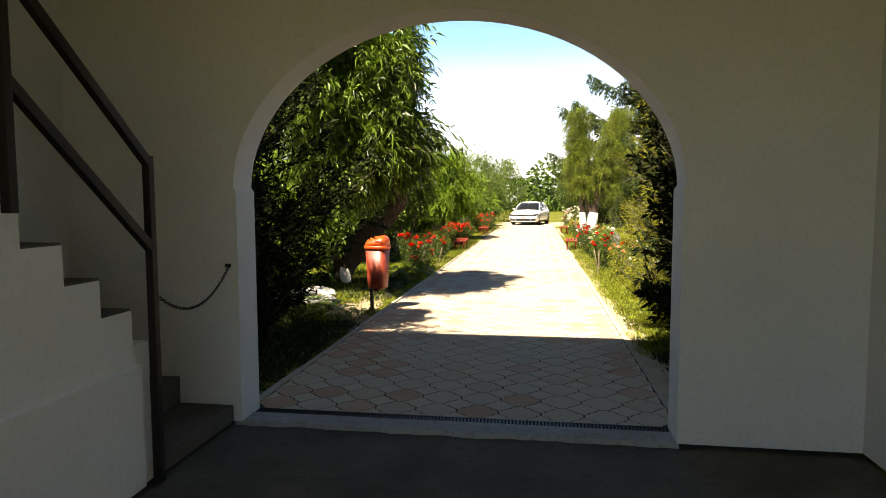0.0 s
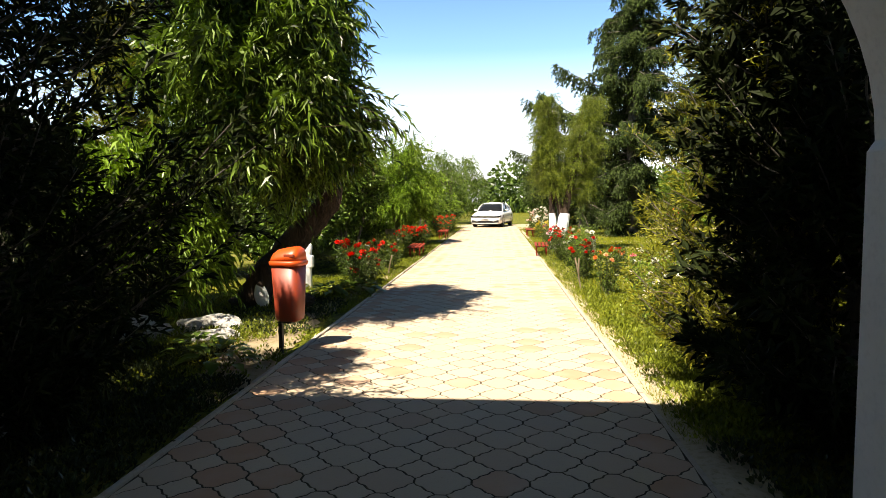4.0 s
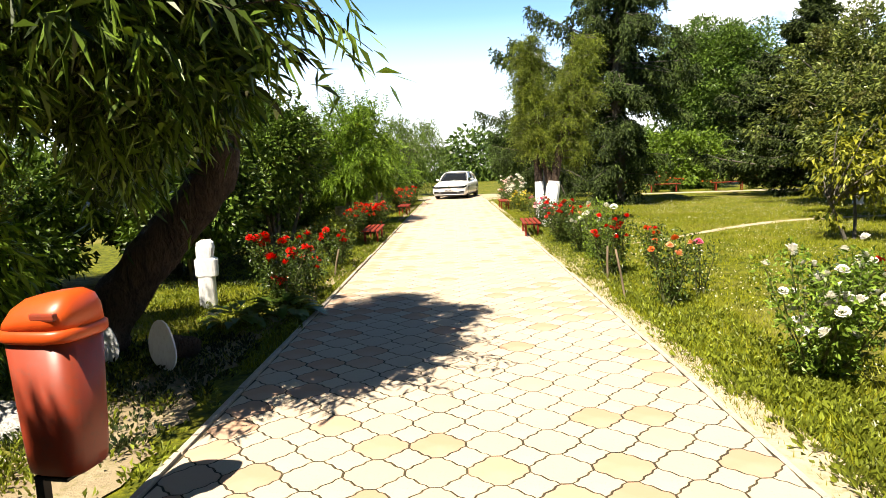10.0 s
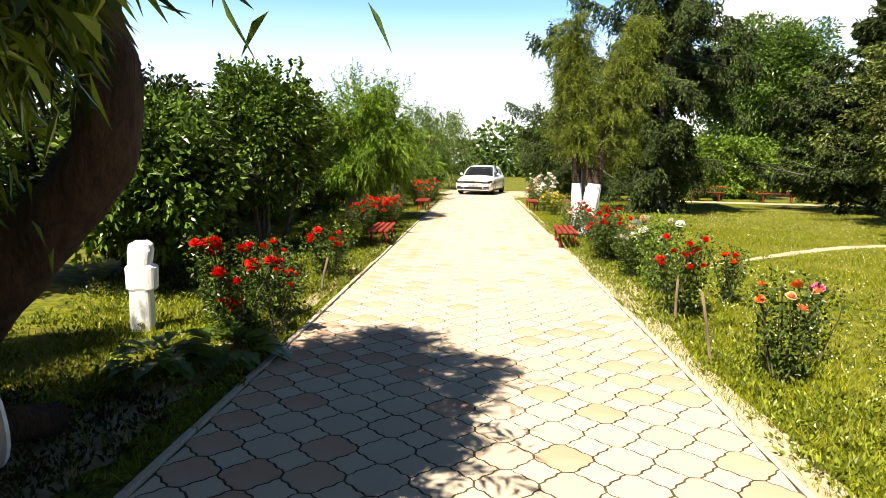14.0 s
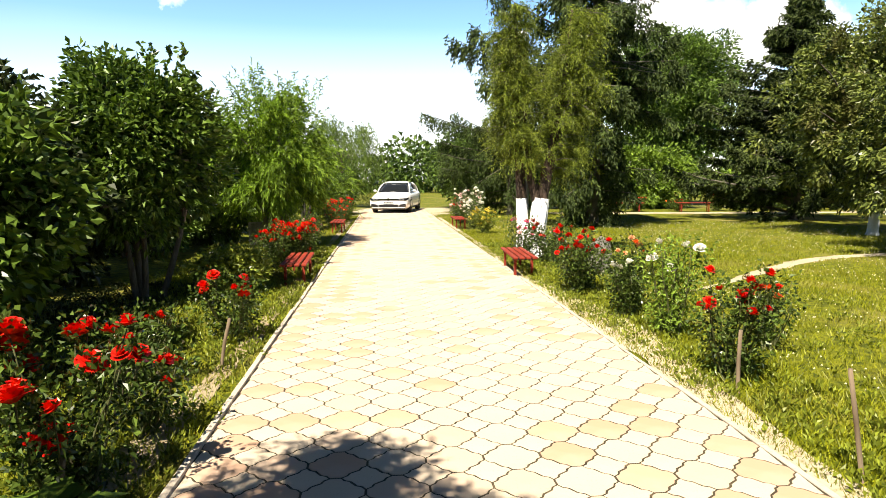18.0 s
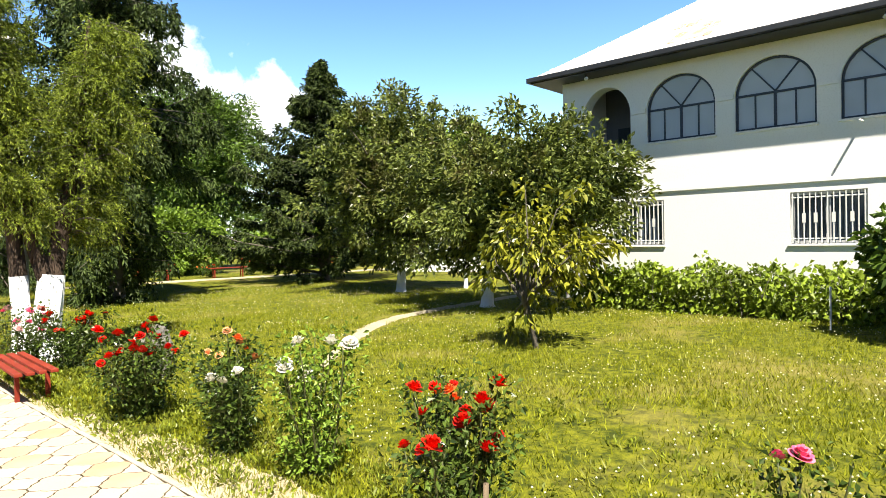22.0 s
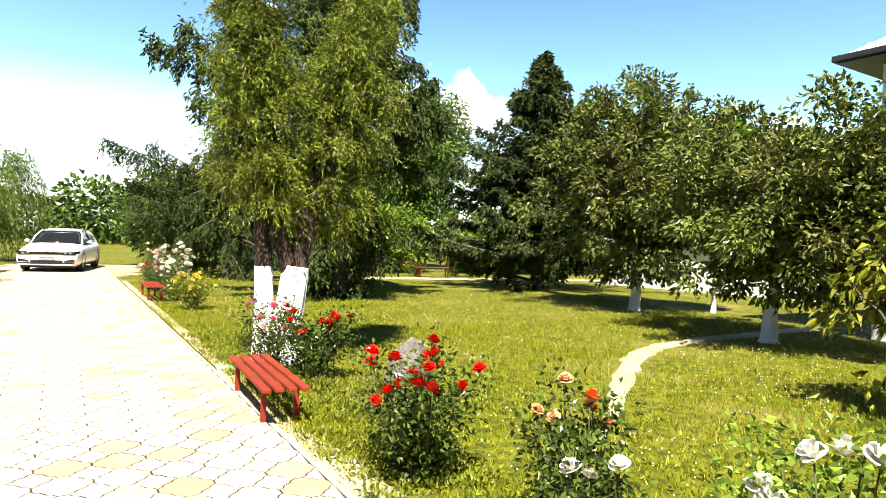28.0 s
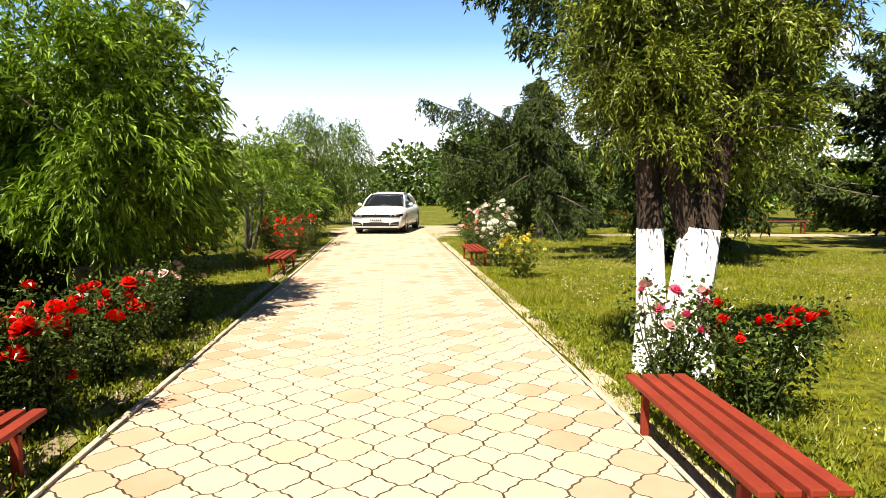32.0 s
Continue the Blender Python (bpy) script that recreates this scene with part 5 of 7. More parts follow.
def build_car(x, y, rz):
    car = thing("car", x, y, 0.008, rz, "white parked saloon car facing along the walk", "car")
    # y = 0 is the nose and the car runs to y = 4.77
    sec = [(0.0, 1.6, 0.26, 0.68), (0.04, 1.72, 0.22, 0.725), (0.18, 1.79, 0.19, 0.76), (0.5, 1.83, 0.18, 0.82), (1.0, 1.84, 0.18, 0.885), (1.35, 1.84, 0.18, 0.92), (2.2, 1.84, 0.18, 0.95), (3.6, 1.84, 0.18, 0.98), (4.3, 1.8, 0.2, 1.0), (4.7, 1.68, 0.26, 0.95), (4.77, 1.5, 0.34, 0.82)]
    part("body", loft([car_section(*s) for s in sec]), M_PAINT, car, smooth=True)
    # dark cabin under the glass: seats and trim as one low mass
    part("seats", loft([car_section(q, w, 0.8, b, 0.8, 0.9) for q, w, b in ((1.7, 1.2, 0.96), (2.3, 1.16, 1.1), (2.6, 1.1, 1.2), (3.3, 1.1, 1.2), (3.9, 1.0, 1.0))]), M_BLACK, car, "dark seats and trim")

    def quad(name, pts, mat, lbl="", t=0.012):
        bm = bmesh.new()
        bm.faces.new([bm.verts.new(p) for p in pts])
        bmesh.ops.recalc_face_normals(bm, faces=bm.faces)
        bmesh.ops.solidify(bm, geom=bm.faces[:], thickness=t)
        return part(name, bm, mat, car, lbl)

    def pane(name, low, high, mat, lbl, n=6, bow=0.06):
        """Bowed sheet between a lower and an upper edge, each given by its two ends."""
        bm = bmesh.new()
        rows = []
        for j in range(n + 1):
            v = j / n
            a_, b_ = Vector(low[0]).lerp(Vector(high[0]), v), Vector(low[1]).lerp(Vector(high[1]), v)
            row = []
            for i in range(n + 1):
                u = i / n
                p = a_.lerp(b_, u)
                p.y -= bow * math.sin(math.pi * u)
                p.z += 0.035 * math.sin(math.pi * v)
                row.append(bm.verts.new(p))
            rows.append(row)
        for j in range(n):
            for i in range(n):
                bm.faces.new((rows[j][i], rows[j][i + 1], rows[j + 1][i + 1], rows[j + 1][i]))
        bmesh.ops.recalc_face_normals(bm, faces=bm.faces)
        bmesh.ops.solidify(bm, geom=bm.faces[:], thickness=0.008)
        return part(name, bm, mat, car, lbl, smooth=True)

    pane("windscreen", ((-0.74, 1.36, 0.925), (0.74, 1.36, 0.925)), ((-0.57, 2.12, 1.345), (0.57, 2.12, 1.345)), M_CARGLASS, "dark windscreen")
    pane("rear_window", ((-0.7, 4.15, 1.0), (0.7, 4.15, 1.0)), ((-0.55, 3.55, 1.33), (0.55, 3.55, 1.33)), M_CARGLASS, "dark rear window", 6, -0.05)
    roof = [[(-0.59, y_, z_), (-0.5, y_ - 0.02, z_ + 0.028), (-0.25, y_ - 0.04, z_ + 0.05), (0, y_ - 0.05, z_ + 0.056), (0.25, y_ - 0.04, z_ + 0.05), (0.5, y_ - 0.02, z_ + 0.028), (0.59, y_, z_), (0.5, y_, z_ - 0.02), (-0.5, y_, z_ - 0.02)] for y_, z_ in ((2.1, 1.35), (2.5, 1.39), (3.0, 1.39), (3.56, 1.335))]
    part("roof", loft(roof), M_PAINT, car, smooth=True)
    for s in (-1, 1):
        for nm_, pa, pb, r_ in (("front_pillar", (0.77, 1.36, 0.92), (0.6, 2.12, 1.36), 0.032), ("middle_pillar", (0.8, 2.8, 0.93), (0.605, 2.75, 1.37), 0.03), ("rear_pillar", (0.74, 4.2, 0.98), (0.58, 3.54, 1.35), 0.055)):
            tubes(nm_, [(((s * pa[0], pa[1], pa[2]), (s * (pa[0] + pb[0]) / 2 + s * 0.03, (pa[1] + pb[1]) / 2, (pa[2] + pb[2]) / 2 + 0.03), (s * pb[0], pb[1], pb[2])), (r_, r_, r_ * 0.9))], M_PAINT if nm_ != "middle_pillar" else M_BLACK, car, "", 8, 0, 1)
        quad("side_window", [(s * 0.8, 1.5, 0.945), (s * 0.8, 2.77, 0.96), (s * 0.61, 2.72, 1.36), (s * 0.61, 2.15, 1.345)], M_CARGLASS)
        quad("side_window", [(s * 0.8, 2.82, 0.96), (s * 0.755, 4.1, 0.985), (s * 0.6, 3.52, 1.33), (s * 0.61, 2.78, 1.36)], M_CARGLASS)
        mb = bmesh.new()
        bmesh.ops.create_uvsphere(mb, u_segments=12, v_segments=8, radius=1)
        for v in mb.verts:
            v.co = Vector((s * 0.965 + v.co.x * 0.085, 1.72 + v.co.y * 0.07, 0.985 + v.co.z * 0.062))
        part("mirror", mb, M_PAINT, car, smooth=True)
        hl = quad("headlight", [(s * 0.4, -0.016, 0.575), (s * 0.8, -0.014, 0.565), (s * 0.795, -0.012, 0.675), (s * 0.4, -0.016, 0.655)], M_CARGLASS, "slim dark headlight")
        quad("headlight_corner", [(s * 0.8, -0.014, 0.565), (s * 0.91, 0.2, 0.63), (s * 0.91, 0.2, 0.7), (s * 0.795, -0.012, 0.675)], M_CARGLASS)
        for xl in (0.53, 0.68):
            lb = bmesh.new()
            bmesh.ops.create_circle(lb, cap_ends=True, segments=14, radius=0.028)
            for v in lb.verts:
                v.co = Vector((s * xl + v.co.x * 1.4, -0.03, 0.625 + v.co.y))
            part("lens", lb, M_LAMP, hl, "bright headlight lens")
        part("daylight_strip", boxm(s * 0.44, s * 0.78, -0.026, -0.016, 0.568, 0.58, 0.002), M_CHROME, car)
        quad("air_intake", [(s * 0.46, -0.016, 0.26), (s * 0.8, -0.012, 0.28), (s * 0.8, -0.012, 0.43), (s * 0.52, -0.016, 0.38)], M_BLACK)
        part("fog_trim", boxm(s * 0.5, s * 0.8, -0.03, -0.014, 0.305, 0.325, 0.003), M_CHROME, car)
        part("door_handle", boxm(s * 0.915, s * 0.935, 2.45, 2.65, 0.8, 0.825, 0.004), M_PAINT, car)
        part("sill_trim", boxm(s * 0.9, s * 0.925, 1.4, 3.3, 0.2, 0.25, 0.005), M_TYRE, car)
        for yw in (0.95, 3.75):
            wheel = link("wheel", None, car, "")
            tb = bmesh.new()
            n = 28
            ring = []
            for i in range(n):
                a = 2 * math.pi * i / n
                ring.append([tb.verts.new((s * (0.91 - w_), yw + math.cos(a) * r_, 0.325 + math.sin(a) * r_)) for w_, r_ in ((0.0, 0.23), (-0.01, 0.28), (0.02, 0.325), (0.18, 0.325), (0.21, 0.29), (0.21, 0.23))])
            for i in range(n):
                for k in range(5):
                    tb.faces.new((ring[i][k], ring[i][k + 1], ring[(i + 1) % n][k + 1], ring[(i + 1) % n][k]))
            bmesh.ops.recalc_face_normals(tb, faces=tb.faces)
            part("tyre", tb, M_TYRE, wheel, smooth=True)
            rb = bmesh.new()
            for k in range(5):
                a = 2 * math.pi * k / 5
                o, t = Vector((0, math.cos(a), math.sin(a))), Vector((0, -math.sin(a), math.cos(a)))
                cpt = Vector((s * 0.905, yw, 0.325))
                q = [rb.verts.new(cpt + o * r_ + t * w_ + Vector((s * d_, 0, 0))) for d_ in (0, -0.03) for r_, w_ in ((0.02, 0.035), (0.22, 0.02), (0.22, -0.02), (0.02, -0.035))]
                for f in ((0, 1, 2, 3), (4, 5, 6, 7), (0, 1, 5, 4), (2, 3, 7, 6)):
                    rb.faces.new([q[i] for i in f])
            part("rim", rb, M_RIM, wheel)
            db = bmesh.new()
            bmesh.ops.create_circle(db, cap_ends=True, segments=28, radius=0.23)
            for v in db.verts:
                v.co = Vector((s * 0.87, yw + v.co.x, 0.325 + v.co.y))
            part("brake_disc", db, M_BLACK, wheel)
            ab = bmesh.new()
            for i in range(17):
                a = math.pi * i / 16
                for r_ in (0.34, 0.375):
                    ab.verts.new((s * 0.917, yw + math.cos(a) * r_, 0.325 + math.sin(a) * r_))
            ab.verts.ensure_lookup_table()
            for i in range(16):
                ab.faces.new((ab.verts[2 * i], ab.verts[2 * i + 1], ab.verts[2 * i + 3], ab.verts[2 * i + 2]))
            bmesh.ops.solidify(ab, geom=ab.faces[:], thickness=0.02)
            part("arch_trim", ab, M_TYRE, car)
    part("grille", boxm(-0.42, 0.42, -0.016, 0.01, 0.575, 0.66, 0.006), M_BLACK, car)
    for z in (0.595, 0.62, 0.645):
        part("grille_bar", boxm(-0.42, 0.42, -0.024, -0.014, z - 0.005, z + 0.005), M_CHROME, car)
    bm = bmesh.new()
    bmesh.ops.create_circle(bm, cap_ends=True, segments=20, radius=0.055)
    for v in bm.verts:
        v.co = Vector((v.co.x, -0.03, 0.625 + v.co.y))
    part("badge", bm, M_CHROME, car)
    part("lower_grille", boxm(-0.46, 0.46, -0.018, 0.03, 0.26, 0.385, 0.008), M_BLACK, car)
    part("splitter", boxm(-0.78, 0.78, -0.03, 0.05, 0.225, 0.25, 0.006), M_PAINT, car)
    part("underside", boxm(-0.75, 0.75, 0.1, 4.6, 0.14, 0.24, 0.02), M_BLACK, car, "dark underside")
    part("number_plate", boxm(-0.24, 0.24, -0.03, -0.006, 0.425, 0.515, 0.004), M_PLATE, car)
    for k in range(6):
        part("plate_mark", boxm(-0.2 + k * 0.07, -0.155 + k * 0.07, -0.034, -0.03, 0.445, 0.5), M_BLACK, car)
    return car


build_car(-0.3, 34.7, -11)


# ---- benches ----
def build_bench(x, y, rz, length=1.55, h=0.3, label="low slatted bench painted brick red"):
    b = thing("bench", x, y, 0, rz, label, "bench", "benches along the walk")
    for k in range(4):
        xx = -0.15 + k * 0.1
        part("slat", boxm(xx - 0.034, xx + 0.034, -length / 2, length / 2, h - 0.03, h, 0.006), M_BENCH, b)
    for yy in (-length / 2 + 0.2, length / 2 - 0.2):
        part("bearer", boxm(-0.17, 0.17, yy - 0.02, yy + 0.02, h - 0.06, h - 0.03, 0.003), M_DARKMETAL, b)
        for xx in (-0.13, 0.13):
            part("leg", boxm(xx - 0.02, xx + 0.02, yy - 0.02, yy + 0.02, -0.05, h - 0.06, 0.003), M_BENCH, b)
    return b


build_bench(1.66, 15.9, -3, 1.5)
build_bench(-1.83, 15.6, 2)
build_bench(1.85, 25.7, 0)
build_bench(-1.87, 24.8, 0)
build_bench(10.6, 33.9, 78, 1.6, 0.4)
build_bench(13.6, 33.3, 80, 1.6, 0.4)


# ---- litter bin ----
def build_bin(x, y, rz):
    b = thing("litter_bin", x, y, 0, rz, "faded red plastic litter bin with orange hood on a post", "litter bin")

    def outline(wd, dp, z, n=24):
        wd, dp, z = wd * 0.85, dp * 0.9, 0.3 + (z - 0.36) * 1.2
        pts = []
        for k in range(n):
            a = 2 * math.pi * k / n
            ca, sa = math.cos(a), math.sin(a)
            e = 0.55
            pts.append((math.copysign(abs(ca) ** e, ca) * wd / 2, math.copysign(abs(sa) ** e, sa) * dp / 2, z))
        return pts
    part("body", loft([outline(0.24, 0.2, 0.36), outline(0.3, 0.25, 0.375), outline(0.315, 0.265, 0.42), outline(0.37, 0.31, 0.84)]), M_BIN, b, smooth=True)
    part("rim", loft([outline(0.385, 0.325, 0.83), outline(0.41, 0.35, 0.84), outline(0.41, 0.35, 0.865), outline(0.38, 0.32, 0.875)]), M_BINLID, b, "orange lid rim", smooth=True)
    lid = []
    for w_, d_, z_, dy in ((0.385, 0.325, 0.87, 0), (0.375, 0.31, 0.91, 0.0), (0.33, 0.25, 0.95, 0.012), (0.24, 0.15, 0.975, 0.02), (0.1, 0.06, 0.98, 0.02)):
        lid.append([(px, py + dy, pz + 0.16 * px * (1 if z_ > 0.88 else 0)) for px, py, pz in outline(w_, d_, z_)])
    part("hood", loft(lid), M_BINLID, b, "orange domed hood", smooth=True)
    ins = bmesh.new()
    box(ins, 0.02, 0.13, -0.14, -0.08, 0.955, 0.985, 0.008)
    # Solid insert; its darker red stands for the shade in the hood opening.
    part("slot", ins, M_BIN, b, "solid dark red insert standing for the shaded opening")
    part("post", boxm(-0.075, -0.035, -0.11, -0.07, -0.15, 0.302, 0.003), M_BLACK, b, "dark steel post")
    part("bracket", boxm(-0.09, 0.07, -0.1, 0.08, 0.285, 0.3, 0.003), M_BLACK, b)
    return b


build_bin(-1.66, 4.3, -10)

# ---- whitewashed carved post ----
wp = thing("carved_post", -3.0, 9.15, 0, 12, "whitewashed carved stone marker shaped like a small cross", "stone marker")
rings = []
for z, w, d, sx in ((-0.08, 0.2, 0.16, 0), (0.0, 0.2, 0.16, 0), (0.33, 0.19, 0.16, 0.0), (0.35, 0.255, 0.17, 0.01), (0.54, 0.265, 0.17, 0.01), (0.56, 0.19, 0.16, 0.0), (0.68, 0.21, 0.16, 0.01), (0.74, 0.19, 0.15, 0.01), (0.77, 0.1, 0.1, 0.02)):
    rings.append([(sx + math.copysign(abs(math.cos(a)) ** 0.5, math.cos(a)) * w / 2, math.copysign(abs(math.sin(a)) ** 0.5, math.sin(a)) * d / 2, z + 0.008 * math.sin(7 * a)) for a in [2 * math.pi * k / 20 for k in range(20)]])
part("shaft", loft(rings), M_LIME, wp)


# ---- rocks ----
def rock(name, x, y, sx, sy, sz, mat, seed, label, rz=0, lean=0.0, cat="stone", z=0.0, group=""):
    bm = bmesh.new()
    bmesh.ops.create_icosphere(bm, subdivisions=3, radius=1)
    for v in bm.verts:
        n = noise.noise(v.co * 1.4 + Vector((seed, 0, 0))) * 0.35 + noise.noise(v.co * 3.7 + Vector((0, seed, 0))) * 0.13
        v.co = v.co * (1 + n)
        v.co = Vector((v.co.x * sx + lean * max(0, v.co.z) * sz, v.co.y * sy, v.co.z * sz))
    ob = thing(name, x, y, z, rz, label, cat, group)
    part("stone_block", bm, mat, ob)
    return ob


rock("rock", -3.05, 5.45, 0.42, 0.3, 0.13, M_WHITEROCK, 3, "pale boulder under the willow", 20, group="painted boulders")
rock("rock", -3.7, 5.0, 0.45, 0.3, 0.2, M_WHITEROCK, 9, "pale boulder under the willow", -10, group="painted boulders")
rock("rock", -2.7, 4.75, 0.3, 0.2, 0.1, M_WHITEROCK, 5, "flat pale stone beside the willow", 40, group="painted boulders")
rock("standing_stone", 2.9, 15.6, 0.23, 0.17, 0.36, M_ROCK, 41, "leaning grey standing stone among the roses", 15, 0.22, "stone", 0.22)
for sx_, sy_, rr, hh in ((-2.33, 6.55, -8, 0.2), (-2.93, 6.8, 12, 0.18)):
    cut = thing("sawn_log", sx_, sy_, 0.0, rr, "slanting sawn log with a white painted end", "log", "painted log ends")
    tubes("bark_side", [(((0, 0.4, 0.08), (0, 0.012, hh)), (0.09, 0.1))], M_BARK, cut, "", 12, 0.08, 3)
    bm = bmesh.new()
    bmesh.ops.create_cone(bm, cap_ends=True, segments=22, radius1=1, radius2=0.97, depth=0.024)
    for v in bm.verts:
        w = 1 + 0.06 * math.sin(3 * math.atan2(v.co.y, v.co.x) + sx_)
        v.co = Vector((v.co.x * 0.55 * hh * w - v.co.y * 0.03, v.co.z + 0.1 * v.co.y * hh, v.co.y * hh * w + hh))
    part("painted_end", bm, M_LIME, cut, "white painted sawn face")
flat = thing("stone_slab", -3.34, 17.85, 0, 12, "flat pale stone slab lying in the grass", "stone slab")
part("slab_block", boxm(-0.45, 0.45, -0.22, 0.22, -0.05, 0.15, 0.015), M_SILL, flat)
slab = thing("stone_slab", -3.36, 21.1, 0, 8, "grey upright stone slab under the willow shrub", "stone slab")
part("slab_block", boxm(-0.35, 0.35, -0.1, 0.1, -0.05, 0.52, 0.02), M_ROCK, slab)
pile = thing("board_pile", 11.2, 6.35, 0, 35, "stack of weathered boards on the lawn", "boards")
for k in range(5):
    bd = part("board", boxm(-0.9, 0.9, -0.09, 0.09, 0, 0.03, 0.003), M_KERB, pile)
    bd.matrix_basis = pose(0.05 * k, -0.25 + 0.12 * k, 0.005 + 0.032 * k, 0, 0, -6 + 4 * k)
rod = thing("marker_rod", 10.7, 10.25, 0, 0, "thin white marker rod beside the hedge", "rod")
tubes("rod_shaft", [(((0, 0, -0.1), (0, 0, 0.62)), (0.014, 0.014))], M_GRILLE, rod)

# ---- trees and shrubs ----
willow_tree("willow_tree", -2.92, 7.0, [(-0.3, 0, 0), (-0.08, 0, 0.35), (0.3, 0.03, 0.8), (0.75, 0.03, 1.28), (0.98, 0.0, 1.62), (1.0, -0.05, 2.1), (0.95, -0.4, 2.8)], 0.23, (0.55, -1.15, 3.05), (1.15, 1.25, 1.65), 3200, 15, 0.46, 0.15, 0.021, L_WILLOW_T, "large leaning willow with long narrow drooping leaves", 11, droop=0.6, low=((-1.5, -0.8, 0.0, 0.5, 0.9, 1.3, 2.0, 2.6), (1.3, 1.1, 1.0, 1.15, 1.45, 1.75, 2.0, 2.0)), skirt=0.1, fan=0.75, up=0.6, limbs=34, tufts=70, young=40, heart=2.5, clear=(0.9, -0.8, 2.5),
            fringe=[(1.5 + 0.04 * (i % 7), -2.2 + 0.1 * i, 2.3 + 0.12 * (i % 5)) for i in range(15)])
willow_tree("willow_shrub", -4.2, 5.9, [(0, 0, 0), (0.05, 0, 0.7), (0, 0.05, 1.5)], 0.09, (0, 0, 1.35), (1.0, 0.95, 1.1), 900, 14, 0.42, 0.13, 0.026, L_WILLOW, "low willow growth beside the leaning willow", 12, droop=0.5, category="shrub", stems=4, limbs=8, up=0.5, tufts=50, young=20, lean=(-0.2, -0.25))
evergreen_column("conifer", -2.75, 1.75, 4.3, 0.9, L_SHADECON, "loose conifer beside the gatehouse, darkened for shade", 31, 230, 60, (0.085, 0.026), 0.6)
evergreen_column("conifer", -4.1, 3.6, 2.3, 0.9, L_SHADECON, "low conifer beside the gatehouse, darkened for shade", 32, 170, 60, (0.085, 0.026), 0.5)
evergreen_column("thuja", -4.7, 6.5, 4.2, 0.9, L_THUJA, "yellow-green feathery thuja behind the willow", 35, 320, 60, (0.06, 0.016), 0.5, 20)
evergreen_column("thuja", 2.45, 3.0, 4.5, 0.82, L_THUJA, "tall ragged thuja with yellow-green sprays", 33, 420, 62, (0.055, 0.0115), 0.18, 70)
evergreen_column("conifer", 2.6, 2.05, 5.2, 0.98, L_SHADECON, "dense conifer beside the gatehouse, darkened for shade", 34, 330, 55, (0.09, 0.036), 0.25)
leafy_tree("shrub", -3.82, 10.9, [(0, 0, 0), (0.05, 0, 0.6), (0, 0.05, 1.2)], 0.06, (0, 0, 1.3), (0.88, 0.88, 0.9), 240, 72, 0.15, 0.065, 0.04, L_SHRUB, M_BARK2, "leafy green lilac shrub beside the walk", 41, category="shrub", stems=5, limbs=30, big=1.3, dense=1.1, jag=0.06, young=26, shoot=0.3)
leafy_tree("shrub", -3.55, 14.1, [(0, 0, 0), (0.05, 0, 0.8), (0, 0.05, 1.7)], 0.07, (0, 0, 1.85), (0.92, 0.95, 1.1), 310, 76, 0.16, 0.06, 0.032, L_SHRUB, M_BARK2, "dark multi-stemmed shrub beside the walk", 42, category="shrub", stems=6, limbs=40, big=1.35, dense=1.0, jag=0.06, young=40)
leafy_tree("herb_clump", -2.5, 14.35, [(0, 0, 0), (0.02, 0, 0.15), (0, 0.02, 0.3)], 0.015, (0, 0, 0.3), (0.42, 0.42, 0.28), 70, 26, 0.09, 0.045, 0.022, L_ROSEY, M_STEM, "low yellow-green leafy clump beside the edging", 49, category="plant", stems=4, limbs=20, young=14, shoot=0.15)
# Backing shrub, dark-leaved to cover the lit lawn behind.
leafy_tree("shrub", -4.8, 12.2, [(0, 0, 0), (0.05, 0, 0.7), (0, 0.05, 1.5)], 0.07, (0, 0, 1.3), (1.2, 1.4, 1.15), 240, 70, 0.19, 0.06, 0.034, L_SHRUBD, M_BARK2, "dark-leaved backing shrub behind the roses", 43, category="shrub", stems=4, limbs=24, young=30)
leafy_tree("shrub", -6.4, 10.2, [(0, 0, 0), (0.05, 0, 0.7), (0, 0.05, 1.3)], 0.07, (0, 0, 1.0), (1.3, 1.5, 1.0), 220, 60, 0.2, 0.06, 0.036, L_SHRUB, M_BARK2, "green shrub behind the willow", 44, category="shrub", stems=4, limbs=24)
leafy_tree("shrub", -7.2, 6.6, [(0, 0, 0), (0.05, 0, 0.3), (0, 0.05, 0.6)], 0.07, (0, 0, 0.7), (1.3, 1.5, 0.7), 220, 60, 0.2, 0.06, 0.036, L_SHRUB, M_BARK2, "green shrub behind the willow", 45, category="shrub", stems=4, limbs=24)
willow_tree("willow_shrub", -2.95, 20.5, [(0, 0, 0), (0.05, 0, 0.7), (0, 0.05, 1.5)], 0.1, (0, 0, 2.02), (1.1, 1.4, 1.3), 2300, 18, 0.42, 0.115, 0.022, L_WILLOW, "bright green bushy willow overhanging the walk", 51, droop=0.5, category="shrub", stems=5, limbs=10, up=0.7, bark=M_BARK2, tufts=60, young=110, low=((-3, 3), (0.75, 0.75)), shoot=0.75)
# Added backing shrub; dark leaves stand for the shade behind the roses.
leafy_tree("shrub", -5.3, 15.8, [(0, 0, 0), (0.05, 0, 0.7), (0, 0.05, 1.3)], 0.07, (0, 0, 1.15), (1.3, 1.7, 1.15), 190, 60, 0.2, 0.065, 0.038, L_SHRUBD, M_BARK2, "dark-leaved backing shrub behind the roses", 46, category="shrub", stems=4, limbs=20, young=24)
